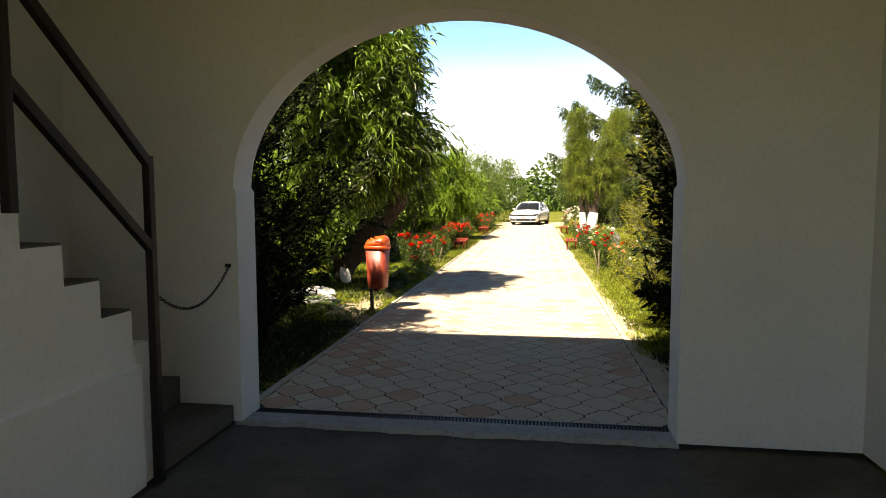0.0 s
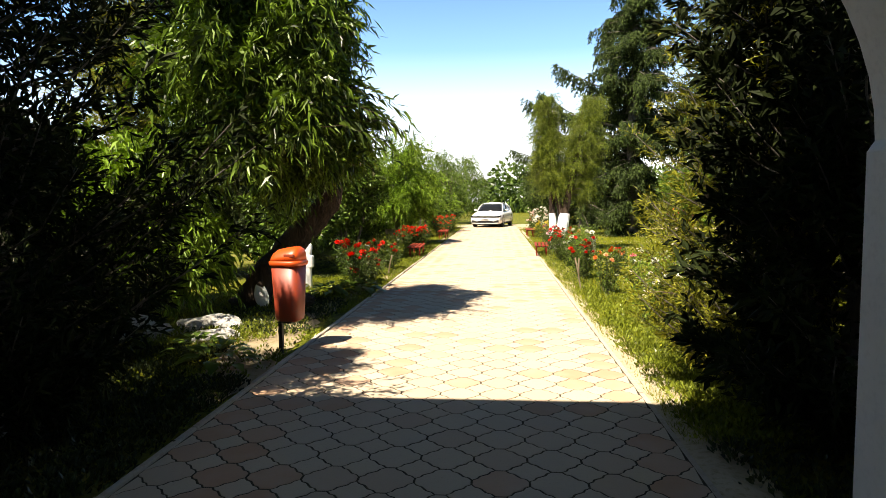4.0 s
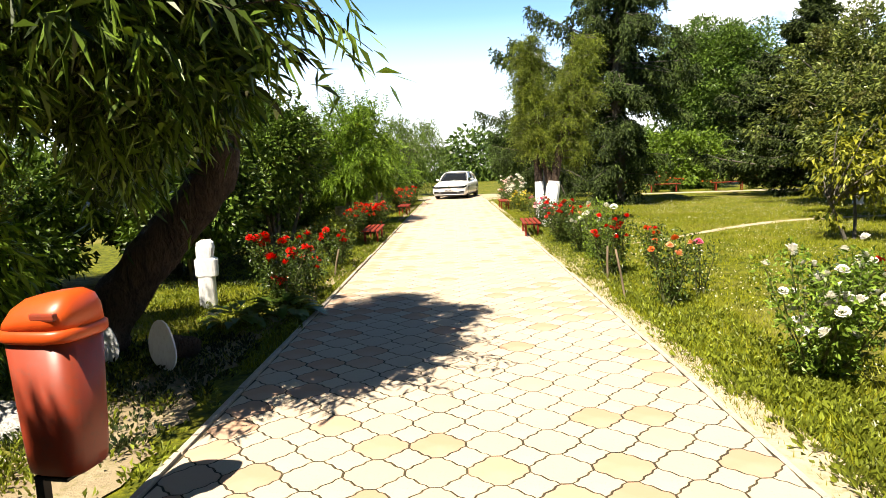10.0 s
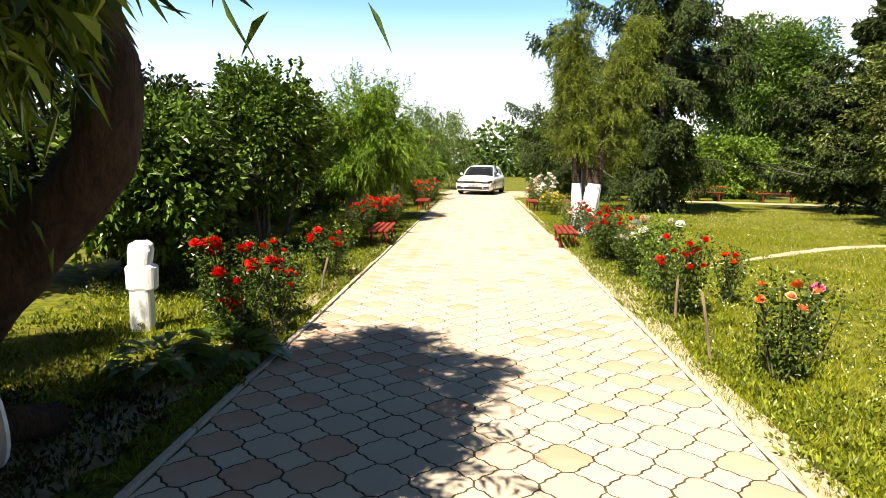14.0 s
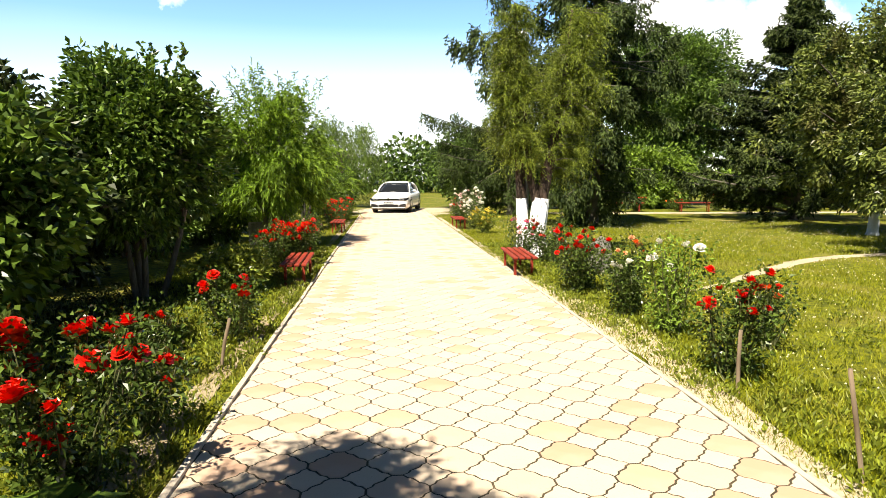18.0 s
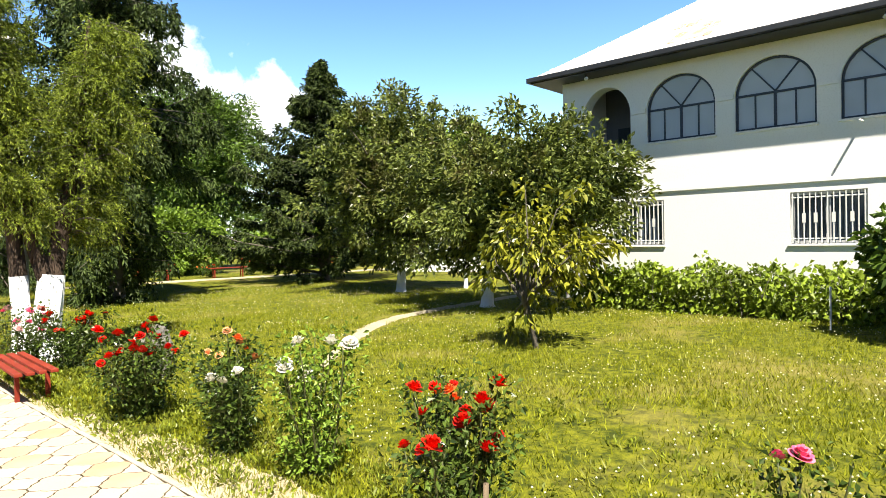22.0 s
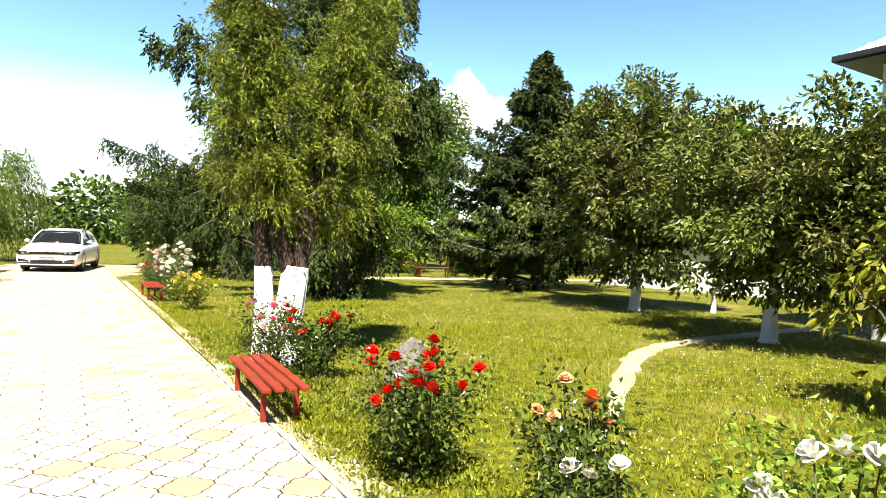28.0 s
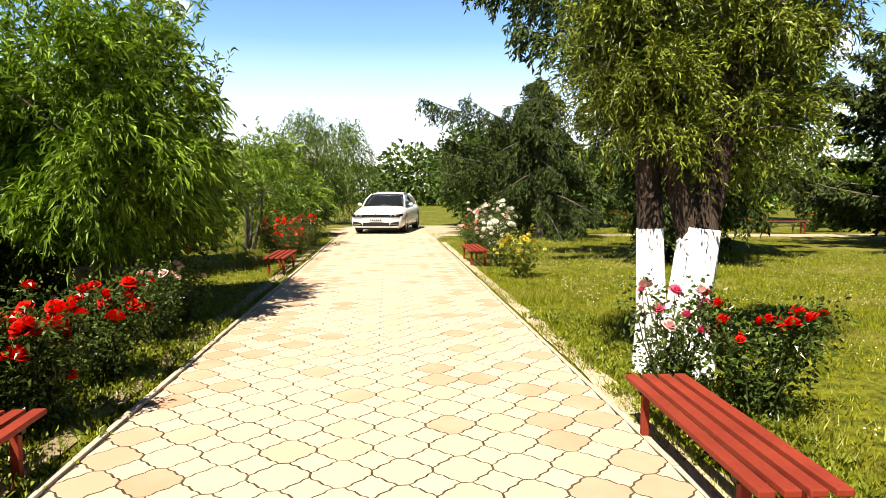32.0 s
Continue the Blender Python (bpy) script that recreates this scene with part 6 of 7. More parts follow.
leafy_tree("shrub", -5.0, 21.8, [(0, 0, 0), (0.05, 0, 0.4), (0, 0.05, 0.8)], 0.06, (0, 0, 0.85), (1.0, 1.3, 0.85), 130, 60, 0.18, 0.065, 0.038, L_SHRUB, M_BARK2, "low green shrub behind the willow", 48, category="shrub", stems=4, limbs=16, young=16)
leafy_tree("shrub", -5.6, 19.2, [(0, 0, 0), (0.05, 0, 0.5), (0, 0.05, 0.9)], 0.07, (0, 0, 0.85), (1.3, 1.5, 0.8), 190, 60, 0.2, 0.065, 0.038, L_SHRUB, M_BARK2, "green shrub behind the willow", 47, category="shrub", stems=4, limbs=20, young=24)
willow_tree("willow_shrub", -3.6, 29.8, [(0, 0, 0), (0.05, 0, 0.7), (0, 0.05, 1.5)], 0.1, (0, 0, 1.6), (1.7, 2.2, 1.5), 900, 14, 0.6, 0.12, 0.022, L_WILLOW, "bright green bushy willow", 52, droop=0.5, category="shrub", stems=4, limbs=8, up=0.7, bark=M_BARK2, young=30)
willow_tree("weeping_willow", -2.9, 42.5, [(0, 0, 0), (0.05, 0, 1.2), (0, 0.05, 2.8)], 0.2, (0, 0, 3.0), (2.4, 2.4, 2.0), 1000, 16, 1.3, 0.16, 0.03, L_WILLOW_D, "weeping willow at the end of the walk", 53, droop=1.2, bark=M_BARK2)
leafy_tree("shrub", -4.2, 25.4, [(0, 0, 0), (0.05, 0, 0.7), (0, 0.05, 1.5)], 0.08, (0, 0, 1.5), (1.4, 1.9, 1.45), 200, 50, 0.22, 0.08, 0.045, L_FRESH, M_BARK2, "fresh green shrub beside the walk", 54, category="shrub", stems=4, limbs=16)
leafy_tree("shrub", -2.9, 34.5, [(0, 0, 0), (0.05, 0, 0.5), (0, 0.05, 1.0)], 0.08, (0, 0, 0.9), (1.0, 1.6, 0.9), 110, 50, 0.2, 0.08, 0.05, L_SHRUB, M_BARK2, "green shrub beside the parked car", 55, category="shrub", stems=4, limbs=12)

# pair of larches with limewashed feet, feathery from knee height of the crown upward
for k, (tx, ty, ln, lab) in enumerate(((2.15, 17.75, -0.01, "larch with a limewashed foot and feathery yellow-green twigs"), (2.4, 17.65, 0.04, "forked larch with a limewashed foot and feathery twigs"))):
    tr = thing("larch", tx, ty, 0, 0, lab, "tree", "larches behind the bench")
    foot = [(0, 0, -0.06), (0.0, 0.01, 0.45), (ln * 2, 0, 1.12)]
    tubes("trunk_foot", [(foot, (0.13, 0.11, 0.1) if k == 0 else (0.2, 0.17, 0.16))], M_LIME, tr, "limewashed foot of the trunk", 14, 0.12, k)
    stems = [([foot[-1], (ln * 6, 0.02, 1.8), (ln * 12, 0.05, 3.0), (ln * 16, 0, 4.6)], (0.1 if k == 0 else 0.13, 0.085 if k == 0 else 0.1, 0.06, 0.02))]
    if k:
        stems.append(([(ln, 0, 1.0), (-0.13, 0.04, 1.55), (-0.2, 0.1, 2.6), (-0.24, 0.1, 3.9)], (0.11, 0.085, 0.06, 0.02)))
    tubes("trunk", stems, M_BARK, tr, "dark furrowed trunk", 10, 0.1, k)
    rng = np.random.default_rng(60 + k)
    rnd = random.Random(60 + k)
    lines, P, W = [], [], []
    for i in range(150):
        z = 1.65 + 3.0 * rnd.random() ** 0.9
        a = rnd.uniform(0, 2 * math.pi)
        L = float(np.interp(z, (1.6, 2.0, 2.6, 3.6, 4.7), ((0.3, 0.45, 0.52, 0.52, 0.25), (0.5, 0.65, 0.8, 0.55, 0.28))[k])) * rnd.uniform(0.5, 1.2)
        base = Vector((ln * 5 * z, 0, z))
        tip = base + Vector((math.cos(a) * L, math.sin(a) * L, rnd.uniform(-0.45, 0.25) * L))
        pts = bend(base, tip, (0, 0, 0.1 * L), 4)
        lines.append((pts, taper(0.014, 0.003, 4)))
        arr = np.array([tuple(q) for q in pts])
        for tw in range(18):
            u = rng.uniform(0.7, 3.99)
            o = arr[int(u)] * (1 - u % 1) + arr[int(u) + 1] * (u % 1)
            w = np.array([math.cos(a), math.sin(a), 0.1]) * 0.4 + rng.normal(size=3) * 0.5 + np.array([0, 0, -0.4])
            w /= np.linalg.norm(w)
            k_ = 18
            tt = np.linspace(0, 1, k_)[:, None]
            P.append(o + w * tt * rng.uniform(0.15, 0.38) + np.array([0, 0, -0.12]) * tt ** 2 + rng.normal(size=(k_, 3)) * 0.008)
            W.append(w + rng.normal(size=(k_, 3)) * 0.7)
    tagged(tubes("branching", lines, M_BARK2, tr, "", 4, 0, k), kind="stuff")
    leaves("foliage", np.concatenate(P), np.concatenate(W), 0.054, 0.0155, L_LARCH, tr, 66 + k)
spruce(6.1, 25.4, 12.0, ((0, 0.1, 0.2, 0.33, 0.5, 0.75, 1), (0.9, 1.2, 1.55, 1.95, 1.8, 1.25, 0.15)), L_SPRUCE, "tall dark spruce with long drooping boughs and hanging twigs", 71, 0.05, 290, 0.38, 0.95, 32, 13, 0.15, 0.054, 0.24,
       arms=[(3.7, 186, 3.9, 0.5), (4.4, 172, 4.5, 0.24), (3.9, 198, 3.9, 0.02), (5.6, 180, 3.2, 0.42), (4.4, 2, 2.7, 0.5), (3.8, -18, 2.7, 0.3)])
spruce(14.3, 27.4, 8.2, ((0, 0.1, 0.4, 0.7, 1), (3.3, 3.7, 2.7, 1.4, 0.12)), L_SPRUCE2, "broad dark spruce on the lawn", 72, 0.1, 220, 0.2, 0.22, 34, 11, 0.17, 0.066, 0.22, rise=0.2, upturn=0.16)
spruce(4.9, 32.6, 5.0, ((0, 0.2, 0.6, 1), (1.6, 2.1, 1.6, 0.3)), L_SPRUCE, "drooping grey-green conifer beside the walk", 73, 0.2, 120, 0.5, 0.9, 26, 14, 0.14, 0.04, 0.14,
       arms=[(3.2, 181, 3.7, 0.2), (3.1, 203, 2.7, 0.3), (2.5, 168, 3.1, 0.12), (2.1, 192, 3.1, 0.06), (1.7, 176, 3.0, 0.0)])
leafy_tree("tree", 3.7, 40.0, [(0, 0, 0), (0, 0, 1.5), (0, 0, 2.6)], 0.12, (0, 0, 2.1), (1.5, 1.5, 2.0), 150, 50, 0.3, 0.12, 0.06, L_TREE, M_BARK2, "leafy green tree beyond the car", 74)
leafy_tree("tree", 6.8, 43.0, [(0, 0, 0), (0, 0, 1.5), (0, 0, 2.6)], 0.14, (0, 0, 2.7), (2.2, 2.0, 2.4), 190, 50, 0.34, 0.13, 0.07, L_SPRUCE, M_BARK2, "dark tree beyond the car", 75)
leafy_tree("locust_tree", 15.8, 41.0, [(0, 0, 0), (0, 0, 3), (0, 0, 5.5)], 0.3, (0, 0, 6.2), (3.4, 3.8, 3.5), 420, 100, 0.55, 0.16, 0.07, L_LOCUST, M_BARK2, "broad feathery locust tree behind the spruces", 76, limbs=30, big=1.15)
leafy_tree("locust_tree", 26.0, 38.0, [(0, 0, 0), (0, 0, 3), (0, 0, 4.5)], 0.3, (0, 0, 5.2), (4.2, 4.0, 3.6), 320, 80, 0.55, 0.16, 0.07, L_LOCUST, M_BARK2, "broad feathery locust tree behind the spruces", 77, limbs=30, big=1.15)
leafy_tree("shrub", 13.0, 37.5, [(0, 0, 0), (0, 0, 0.8), (0, 0, 1.4)], 0.1, (0, 0, 1.5), (3.0, 1.5, 1.5), 200, 50, 0.35, 0.12, 0.07, L_FRESH, M_BARK2, "fresh green shrubbery beyond the cross path", 78, category="shrub", stems=4)
leafy_tree("shrub", 20.0, 36.5, [(0, 0, 0), (0, 0, 0.8), (0, 0, 1.4)], 0.1, (0, 0, 1.3), (3.6, 1.5, 1.3), 220, 50, 0.35, 0.12, 0.07, L_FRESH, M_BARK2, "fresh green shrubbery beyond the cross path", 79, category="shrub", stems=4)
leafy_tree("shrub", 8.0, 38.5, [(0, 0, 0), (0, 0, 0.8), (0, 0, 1.4)], 0.1, (0, 0, 1.6), (2.2, 1.5, 1.6), 180, 50, 0.35, 0.12, 0.07, L_TREE, M_BARK2, "green shrubbery beyond the lawn", 80, category="shrub", stems=4)
leafy_tree("fruit_tree", 10.5, 16.65, [(0, 0, 0), (0.03, 0, 0.6), (0.05, -0.1, 1.3)], 0.15, (0.1, -0.7, 2.25), (2.1, 2.5, 1.5), 500, 75, 0.2, 0.075, 0.035, L_FRUIT, M_BARK2, "spreading fruit tree with a limewashed trunk", 81, lime=0.75, limbs=50, shell=0.35, young=80, shoot=0.6, jag=0.2, dense=1.1)
leafy_tree("fruit_tree", 12.3, 21.2, [(0, 0, 0), (0.03, 0, 0.8), (0.05, -0.1, 2.0)], 0.15, (0, 0, 3.15), (2.1, 2.1, 2.25), 380, 70, 0.22, 0.085, 0.04, L_FRUIT, M_BARK2, "fruit tree with reddish new leaves", 82, lime=0.6, limbs=36, shell=0.4, young=40, shoot=0.55, jag=0.18)
leafy_tree("young_tree", 14.0, 20.2, [(0, 0, 0), (0, 0, 1.8), (0, 0, 3.6)], 0.06, (0, 0, 3.3), (0.75, 0.75, 1.9), 110, 50, 0.2, 0.1, 0.06, L_FRESH, M_BARK2, "slender young tree with pale fresh leaves", 83, lime=0.9, limbs=20)
leafy_tree("magnolia", 7.05, 13.0, [(0, 0, 0), (0.02, 0, 0.35), (0.0, 0, 0.8)], 0.06, (0, 0, 1.32), (0.78, 0.78, 0.82), 100, 17, 0.13, 0.105, 0.05, L_YELLOW, M_BARK2, "small tree with yellowing drooping leaves", 84, limbs=60, shell=0.2, category="tree", stems=2, dense=1.0, big=1.0, jag=0.3, hang=0.9)
leafy_tree("fig_tree", 10.4, 8.7, [(0, 0, 0), (0.03, 0.03, 0.3), (0.0, 0.06, 0.6)], 0.13, (0, 0.1, 1.05), (0.8, 0.82, 0.62), 120, 40, 0.16, 0.09, 0.065, L_SHRUB, M_BARK2, "squat bushy tree with a limewashed trunk", 85, lime=0.5, limbs=24, shell=0.3, stems=1, young=16)
leafy_tree("cherry_tree", 8.9, 4.0, [(0, 0, 0), (0.05, 0.05, 1.6), (-0.1, 0.2, 3.0)], 0.15, (-0.5, 0.6, 4.3), (2.3, 2.2, 1.1), 220, 60, 0.25, 0.1, 0.06, L_SHRUB, M_BARK2, "cherry tree beside the lawn", 86, limbs=30, shell=0.3)
leafy_tree("shrub", 13.8, 5.0, [(0, 0, 0), (0, 0, 0.8), (0, 0, 1.5)], 0.08, (0, 0, 1.6), (1.5, 1.6, 1.6), 230, 60, 0.22, 0.08, 0.05, L_SHRUBD, M_BARK2, "dark shrub behind the boards", 87, category="shrub", stems=4)
leafy_tree("shrub", 18.5, 4.5, [(0, 0, 0), (0, 0, 0.8), (0, 0, 1.5)], 0.08, (0, 0, 1.8), (2.6, 2.4, 1.9), 230, 60, 0.3, 0.1, 0.06, L_TREE, M_BARK2, "green thicket beside the house", 88, category="shrub", stems=4)
leafy_tree("shrub", 15.5, 1.5, [(0, 0, 0), (0, 0, 0.8), (0, 0, 1.8)], 0.08, (0, 0, 2.4), (2.0, 2.0, 2.4), 230, 60, 0.3, 0.1, 0.06, L_SHRUBD, M_BARK2, "dark thicket beside the lawn", 89, category="shrub", stems=4)


def vine_bank(name, boxes, n, mat, label, seed, leaf=0.11):
    ob = thing(name, 0, 0, 0, 0, label, "vine")
    rng = np.random.default_rng(seed)
    P, W, lines = [], [], []
    rnd = random.Random(seed)
    for (x0, x1, y0, y1, z0, z1), share in boxes:
        m = int(n * share)
        q = rng.random((m, 3))
        bump = np.array([0.72 + 0.6 * noise.noise(Vector((a * (x1 - x0) * 1.2 + x0, b * (y1 - y0) * 1.2 + y0, c_ * (z1 - z0)))) for a, b, c_ in q])
        p = np.array([x0, y0, z0]) + q * np.array([x1 - x0, y1 - y0, z1 - z0]) * np.stack([np.ones(m), np.ones(m), bump], 1)
        P.append(p)
        W.append(rng.normal(size=(m, 3)) * 0.6 + np.array([-0.6, 0, -0.35]))
        for k in range(max(4, m // 160)):
            a = Vector((rnd.uniform(x0, x1), rnd.uniform(y0, y1), max(-0.05, z0 - 0.1)))
            lines.append((bend(a, a + Vector((rnd.uniform(-.1, .1), rnd.uniform(-.5, .5), (z1 - z0) * 0.8)), (0, 0, 0), 4, rnd, 0.06), taper(0.012, 0.004, 4)))
    tubes("vine_stems", lines, M_BARK2, ob, "", 5, 0, seed)
    leaves("foliage", np.concatenate(P), np.concatenate(W), leaf, leaf * 0.8, mat, ob, seed)
    return ob


vine_bank("vine_hedge", [((11.4, 12.75, 9.2, 15.2, 0.0, 1.0), 1.0)], 9000, L_VINE, "sprawling bright green vine hedge along the house", 91)
vine_bank("wall_vine", [((12.85, 13.9, 8.05, 8.65, 0.3, 3.6), 0.7), ((12.9, 13.6, 8.2, 8.62, 3.4, 4.9), 0.18), ((12.7, 13.4, 7.6, 8.5, 2.2, 3.3), 0.2)], 3600, L_VINE, "climbing vine on the corner of the house", 92)

# ---- lamp post among the larches ----
lp = thing("lamp_post", 2.36, 18.35, 0, 0, "slim grey lamp post with a white lantern among the larches", "lamp post")
tubes("pole", [(((0, 0, -0.1), (0, 0, 2.2), (0, 0, 4.25)), (0.045, 0.04, 0.03))], M_POLE, lp)
_lb = bmesh.new()
bmesh.ops.create_uvsphere(_lb, u_segments=16, v_segments=10, radius=0.13)
for v in _lb.verts:
    v.co = Vector((v.co.x - 0.12, v.co.y, v.co.z * 0.5 + 4.3))
part("lantern", _lb, M_GRILLE, lp, smooth=True)
part("arm", boxm(-0.14, 0.03, -0.02, 0.02, 4.24, 4.27, 0.004), M_GREYFRAME, lp)


def weeds(name, spots, mat, label, seed):
    """Low broad-leaved weeds strewn along the verges."""
    rng = np.random.default_rng(seed)
    P, W = [], []
    for x0, x1, y0, y1, n in spots:
        c = np.stack([x0 + (x1 - x0) * rng.random(n), y0 + (y1 - y0) * rng.random(n), np.zeros(n)], 1)
        k = 12
        a = rng.random((n, k)) * 6.283
        r = 0.02 + 0.06 * rng.random((n, k))
        off = np.stack([np.cos(a) * r, np.sin(a) * r, 0.05 * rng.random((n, k)) - 0.02], 2)
        P.append((c[:, None] + off).reshape(-1, 3))
        W.append((off * 6 + np.array([0, 0, 0.45])).reshape(-1, 3))
    ob = leaves(name, np.concatenate(P), np.concatenate(W), 0.05, 0.022, mat, None, seed)
    tagged(ob, label, "weeds", kind="stuff")


weeds("weeds", [(1.66, 2.5, 5.5, 20, 900), (1.72, 2.5, 2.0, 6, 520), (-3.5, -2.3, 4.2, 5.6, 160), (-2.6, -1.6, 7.5, 20, 900), (-4.2, -2.4, 6, 20, 700), (-2.6, -1.62, 2.5, 6, 90), (2.4, 5, 6, 16, 160)], L_WEED, "low green weeds along the verges", 210)

# Undergrowth added to darken shaded ground; the shade is in its leaf colour.
weeds("undergrowth", [(-4.5, -1.65, 0.1, 3.2, 1700), (-4.8, -2.3, 3.2, 4.4, 420), (1.75, 3.2, 0.1, 2.0, 300), (-4.6, -2.9, 10.2, 15.2, 420), (-3.3, -1.8, 5.0, 7.5, 260)], L_SHRUBD, "added undergrowth, leaves darkened to stand for shade", 211)

# ---- rose beds ----
RED, MIX = ["red"], ["red", "red", "orange", "peach"]
rose_bush(-2.0, 8.85, 0.82, 0.4, RED, 20, "red rose bush in full bloom beside the walk", 101, n_leaf=1500, stems=12, size=1.3)
rose_bush(-1.95, 11.85, 0.6, 0.3, RED, 8, "low red rose bush at the edging", 102, n_leaf=800, size=1.2)
rose_bush(-2.35, 10.6, 0.55, 0.28, RED, 2, "small rose bush with few blooms", 103, n_leaf=500)
rose_bush(-2.1, 17.0, 0.76, 0.42, RED, 26, "red rose bush behind the bench", 104, n_leaf=2400, stems=13, size=1.35)
rose_bush(-2.15, 17.95, 0.72, 0.4, RED, 16, "red rose bush behind the bench", 105, n_leaf=2400, stems=12, size=1.4)
rose_bush(-2.1, 19.2, 0.72, 0.38, ["palepink", "red"], 7, "pale pink rose bush under the willow", 106, n_leaf=1000)
rose_bush(-2.2, 20.2, 0.75, 0.38, ["red", "palepink"], 5, "dark rose bush with a few blooms", 107, n_leaf=1000)
for k, (x, y) in enumerate(((-2.1, 26.2), (-2.25, 27.2), (-2.05, 28.1), (-2.3, 29.0))):
    rose_bush(x, y, 0.85, 0.45, ["red", "red", "orange"], 26, "orange-red rose bush beyond the far bench", 110 + k, n_leaf=1200, stems=11)
rose_bush(-1.95, 30.4, 0.6, 0.4, ["yellow"], 9, "yellow rose bush near the car", 115, leaf=L_ROSEY, n_leaf=700)
rose_bush(2.38, 5.95, 0.88, 0.5, ["white"], 44, "loose white rose bush on the lawn edge", 120, leaf=L_FRESH, n_leaf=1500, sparse=True, stems=14, size=0.9)
rose_bush(3.0, 6.7, 0.75, 0.35, ["white", "red"], 8, "loose white rose bush on the lawn edge", 121, n_leaf=900, sparse=True)
rose_bush(2.2, 8.3, 0.8, 0.26, ["orange", "peach"], 5, "thin orange rose bush with bare canes", 122, n_leaf=420, sparse=True, stems=8)
rose_bush(2.05, 10.2, 0.78, 0.26, RED, 11, "red rose bush tied to a stake", 123, n_leaf=800, stems=11)
rose_bush(2.2, 11.55, 0.9, 0.25, ["white"], 5, "tall white rose bush with fresh green leaves", 125, leaf=L_FRESH, n_leaf=900, stems=11, size=1.2)
rose_bush(2.1, 12.35, 0.68, 0.18, ["white"], 4, "dark-leaved white rose bush", 126, n_leaf=800)
rose_bush(2.33, 12.78, 0.8, 0.22, ["orange", "peach"], 6, "thin orange and peach rose bush among the others", 128, n_leaf=700)
rose_bush(2.08, 13.9, 0.82, 0.42, RED, 17, "large red rose bush on the verge", 129, n_leaf=1600, stems=14)
rose_bush(2.42, 16.75, 0.72, 0.38, RED, 12, "red rose bush behind the bench", 131, n_leaf=1300, stems=12)
rose_bush(2.02, 17.15, 0.78, 0.26, ["pink", "palepink"], 8, "pink rose bush at the foot of the larches", 132, n_leaf=800)
rose_bush(2.35, 23.4, 0.66, 0.5, ["yellow"], 38, "low yellow-flowering rose bush", 133, leaf=L_ROSEY, n_leaf=1300, stems=12)
rose_bush(2.25, 25.2, 1.1, 0.62, ["white"], 54, "white rose bush smothered in blooms", 134, n_leaf=1100, stems=12, size=1.2)
rose_bush(2.35, 26.4, 1.2, 0.62, ["white", "white", "palepink"], 46, "white rose bush smothered in blooms", 135, n_leaf=1100, stems=12, size=1.2)
rose_bush(2.2, 27.6, 0.8, 0.45, ["red", "palepink", "white"], 14, "mixed pink and red rose bush", 136, n_leaf=1000, stems=11)
rose_bush(2.3, 29.0, 0.8, 0.45, ["palepink", "orange"], 12, "mixed pink and orange rose bush", 137, n_leaf=1000, stems=11)
for k in range(9):
    rose_bush(8.5 + k * 1.55 + 0.4 * math.sin(k * 2.1), 34.6 - 0.15 * k, 0.75 + 0.25 * math.sin(k * 1.7), 0.5, ["red", "orange"], 10, "reddish rose bush beyond the cross path", 150 + k, n_leaf=600, group="roses beyond the lawn", leafsize=0.08)
rose_bush(2.85, 11.0, 0.62, 0.25, ["red", "orange"], 4, "thin red rose bush with bare canes", 140, n_leaf=350, sparse=True)
rose_bush(2.75, 8.9, 0.6, 0.2, ["pink"], 2, "single pink rose on bare canes", 141, n_leaf=160, sparse=True, stems=4)
rose_bush(-2.35, 16.5, 0.7, 0.36, RED, 9, "red rose bush behind the bench", 142, n_leaf=900)
rose_bush(-1.95, 9.6, 0.55, 0.26, RED, 6, "low red rose bush at the edging", 143, n_leaf=600)
stake(1.95, 9.95, 0.42)
stake(1.84, 8.64, 0.55, -0.12, 0.012)
stake(-1.83, 10.87, 0.4, 0.1)
stake(-1.96, 8.65, 0.32, 0.05)


# broad-leaved hostas
_hv = [(0, 0, 0), (0.1, 0.12, 0.03), (0, 0.14, 0), (-0.1, 0.12, 0.03), (0.14, 0.3, 0.02), (0, 0.32, -0.02), (-0.14, 0.3, 0.02), (0, 0.55, -0.14)]
HOSTA_LEAF = fast_mesh("hosta_leaf", _hv, [(0, 1, 2), (0, 2, 3), (1, 4, 2), (4, 5, 2), (2, 5, 3), (5, 6, 3), (4, 7, 5), (5, 7, 6)], L_SHRUB, True)
def hosta(x, y, r, seed, n=46):
    ob = thing("hosta", x, y, 0, 0, "broad-leaved dark green hosta clump at the edging", "plant", "hostas")
    rng = np.random.default_rng(seed)
    a = rng.random(n) * 6.283
    t = 0.25 + 0.75 * rng.random(n)
    P = np.stack([np.cos(a) * 0.06, np.sin(a) * 0.06, 0.02 + 0 * a], 1) * 1.0 + np.stack([np.cos(a) * t * r * 0.55, np.sin(a) * t * r * 0.55, 0.16 * (1.2 - t)], 1)
    W = np.stack([np.cos(a), np.sin(a), 0.5 - 0.5 * t], 1)
    for p, w in zip(P, W):
        m = Vector(w).to_track_quat("Y", "Z").to_matrix().to_4x4()
        link("leaf", HOSTA_LEAF, ob, m=Matrix.Translation(p) @ m @ Matrix.Diagonal((r, r, r, 1)))
    return ob


hosta(-1.9, 8.3, 0.42, 5)
hosta(-2.25, 8.05, 0.36, 6)
hosta(-2.1, 3.6, 0.35, 7, 26)
hosta(-2.5, 4.0, 0.3, 8, 24)


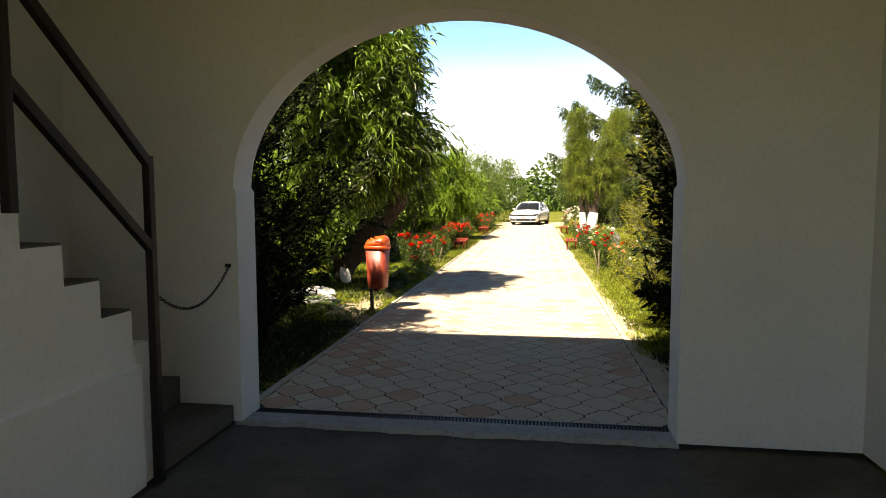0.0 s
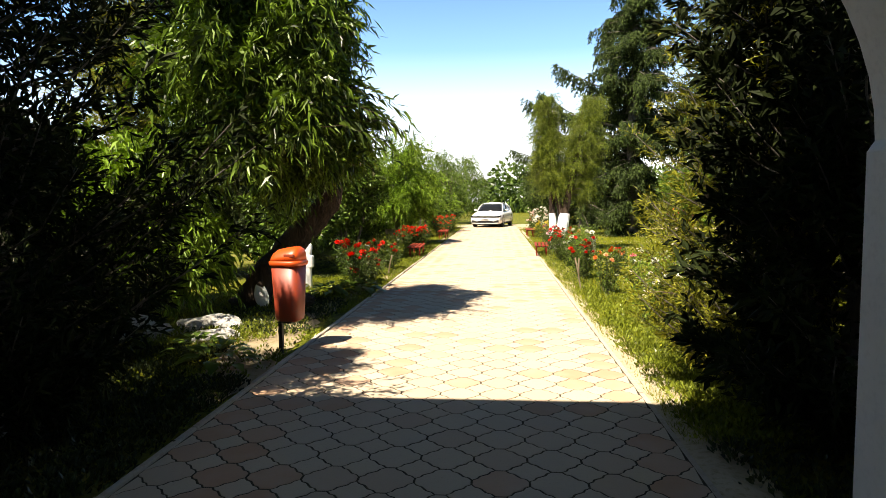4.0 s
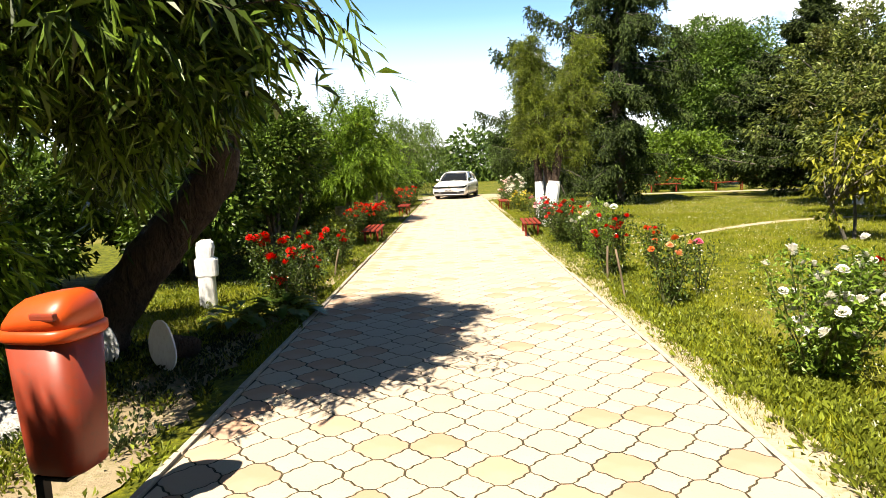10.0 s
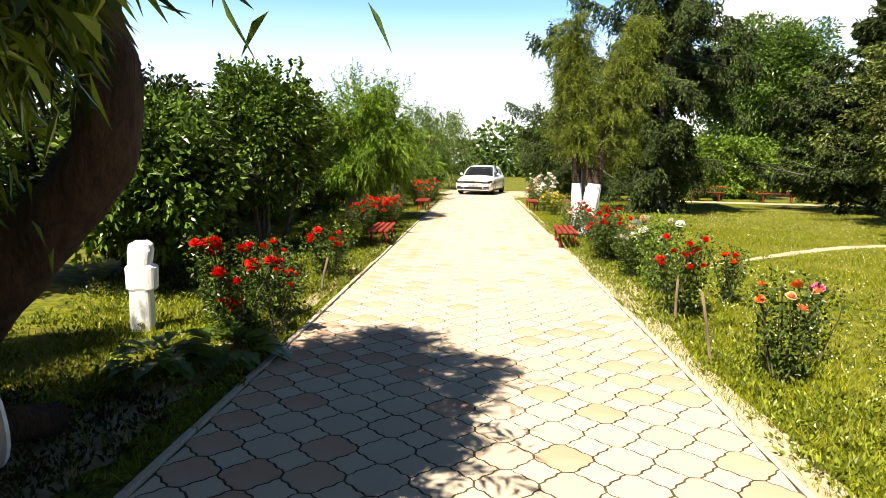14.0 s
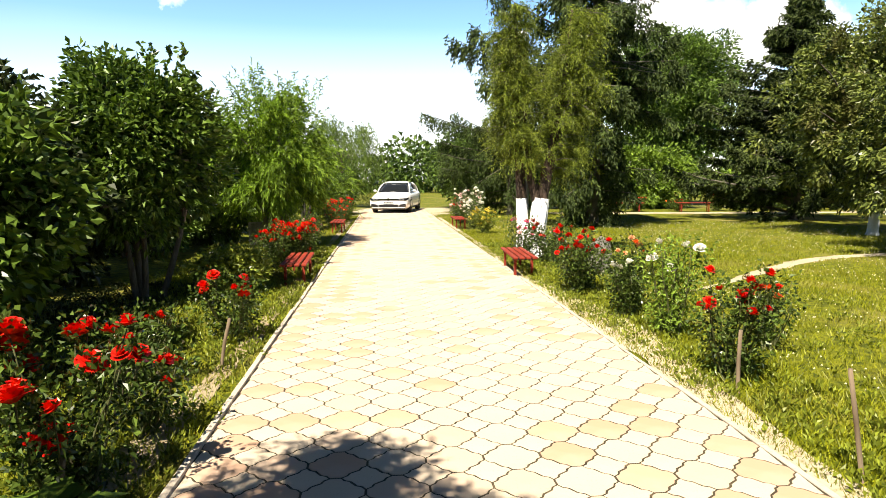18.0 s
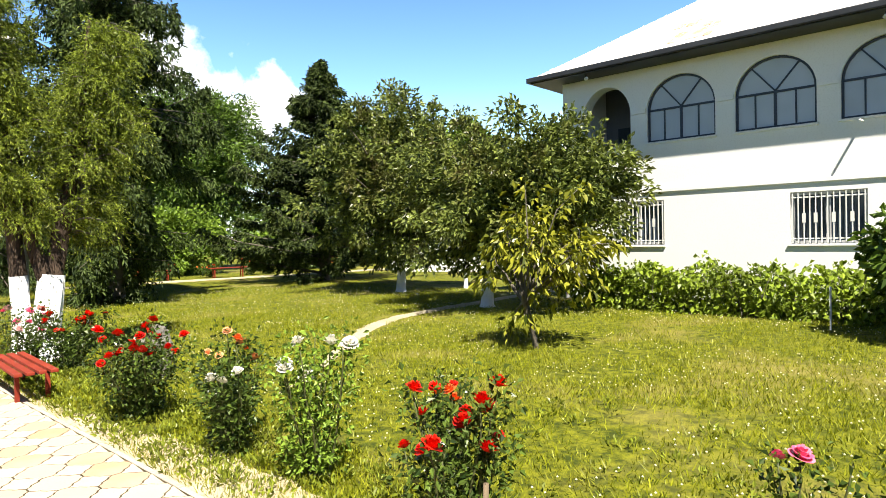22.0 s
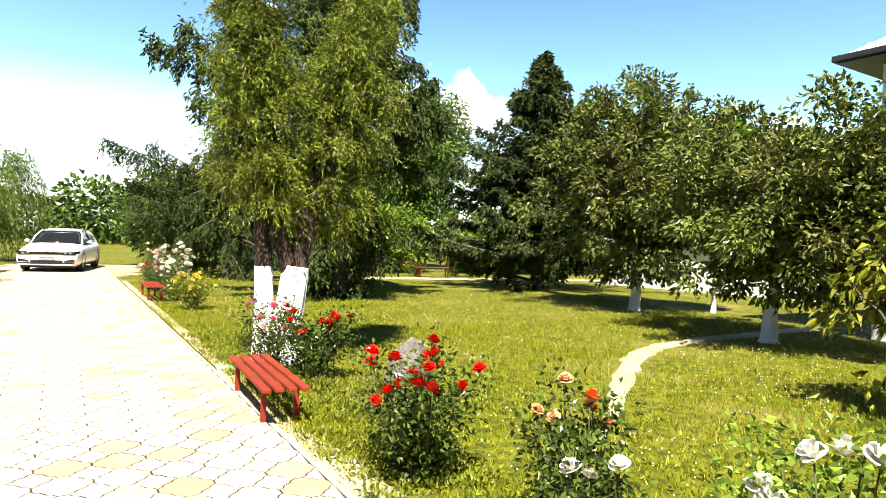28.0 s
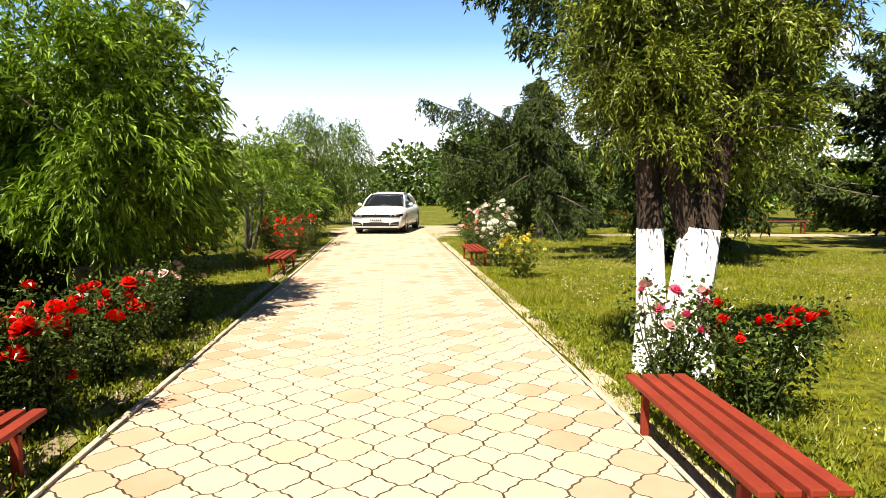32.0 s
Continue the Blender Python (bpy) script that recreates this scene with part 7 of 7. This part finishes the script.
# ---- lawn stuff ----
def grass_field():
    rng = np.random.default_rng(200)

    def blades(n, x0, x1, y0, y1, h, bias=1.0):
        x = x0 + (x1 - x0) * rng.random(n) ** bias
        y = y0 + (y1 - y0) * rng.random(n)
        return np.stack([x, y, np.full(n, -0.04)], 1), np.full(n, h)
    sets = [blades(110000, 1.62, 7.0, 2.0, 24.0, 0.05, 1.5), blades(36000, 1.6, 2.7, 2.0, 22.0, 0.06), blades(40000, -4.0, -1.6, 6.5, 22.0, 0.065), blades(6000, -4.5, -2.2, 2.0, 6.5, 0.08), blades(75000, 5.0, 12.5, 4.0, 20.0, 0.05), blades(26000, 5.0, 14.0, 18.0, 27.0, 0.055), blades(22000, 1.6, 9.0, 24.0, 35.0, 0.06), blades(9000, -4.0, -1.6, 22.0, 34.0, 0.07)]
    P = np.concatenate([s[0] for s in sets])
    H = np.concatenate([s[1] for s in sets])
    # thin out along the dry verge and the trodden track
    dens = np.array([noise.noise(Vector((p[0] * 0.9, p[1] * 0.9, 0))) for p in P])
    keep = (dens > -0.25) | (rng.random(len(P)) < 0.25)
    verge = (np.abs(P[:, 0]) < 1.95) & (rng.random(len(P)) < 0.25) & (dens < 0.0)
    keep &= ~verge
    tx = np.array([3.3, 4.5, 5.6, 7.5, 9.2, 12.4])
    ty = np.array([13.65, 14.5, 15.42, 16.75, 17.2, 17.45])
    on_track = (P[:, 0] > 4.3) & (np.abs(P[:, 1] - np.interp(P[:, 0], tx, ty)) < 0.16)
    keep &= ~on_track
    P, H = P[keep], H[keep]
    n = len(P)
    a = rng.random(n) * 6.283
    lean = rng.normal(size=(n, 2)) * 0.5
    h = H * rng.uniform(0.5, 1.5, n)
    side = np.stack([np.cos(a), np.sin(a), 0 * a], 1) * (0.004 + 0.003 * rng.random((n, 1)))
    tip = P + np.stack([lean[:, 0] * h, lean[:, 1] * h, h], 1)
    v = np.stack([P - side, P + side, tip], 1).reshape(-1, 3)
    f = np.arange(n * 3).reshape(-1, 3)
    tagged(link("grass", fast_mesh("grass", v, f, L_GRASS)), "short uneven lawn grass and weeds", "grass", kind="stuff")
    # clover heads
    m = 5200
    x = 2.6 + 11 * rng.random(m) ** 1.2
    y = 4 + 24 * rng.random(m)
    d = np.array([noise.noise(Vector((a_ * 0.5, b_ * 0.5, 7))) for a_, b_ in zip(x, y)])
    ok = (d > -0.1) & ~((x > 11.2) & (y < 16))
    x, y = x[ok], y[ok]
    m = len(x)
    c_ = np.stack([x, y, 0.02 + 0.03 * rng.random(m)], 1)
    s = 0.0095
    o = np.array([(s, 0, 0), (-s, 0, 0), (0, s, 0), (0, -s, 0), (0, 0, s), (0, 0, -s)])
    v = (c_[:, None, :] + o[None]).reshape(-1, 3)
    tri = np.array([(0, 2, 4), (2, 1, 4), (1, 3, 4), (3, 0, 4), (2, 0, 5), (1, 2, 5), (3, 1, 5), (0, 3, 5)])
    f = (np.arange(m)[:, None, None] * 6 + tri[None]).reshape(-1, 3)
    tagged(link("clover", fast_mesh("clover", v, f, M_CLOVER)), "white clover heads scattered over the lawn", "clover", kind="stuff")


grass_field()

# far tree line that closes the horizon
def far_woods():
    rng = np.random.default_rng(300)
    P, W = [], []
    for k in range(150):
        a = radians(-20) + radians(175) * k / 120 + rng.uniform(-.02, .02) if k < 120 else radians(155) + radians(185) * (k - 120) / 30
        r = 75 + rng.uniform(-8, 14)
        cx, cy = 3 + math.cos(a) * r, 16 + math.sin(a) * r
        h = rng.uniform(4.5, 8)
        m = 380 if k < 120 else 110
        d = unit(rng.normal(size=(m, 3)))
        P.append(np.array([cx, cy, h * 0.5]) + d * np.array([3.4, 3.4, h * 0.52]) * (0.5 + 0.5 * rng.random((m, 1)) ** 0.5))
        W.append(d + rng.normal(size=d.shape) * 0.5)
    ob = leaves("far_woods", np.concatenate(P), np.concatenate(W), 0.8, 0.5, L_TREE, None, 301)
    tagged(ob, "far belt of green trees round the garden", "trees", kind="stuff")


far_woods()
lay_pavers()
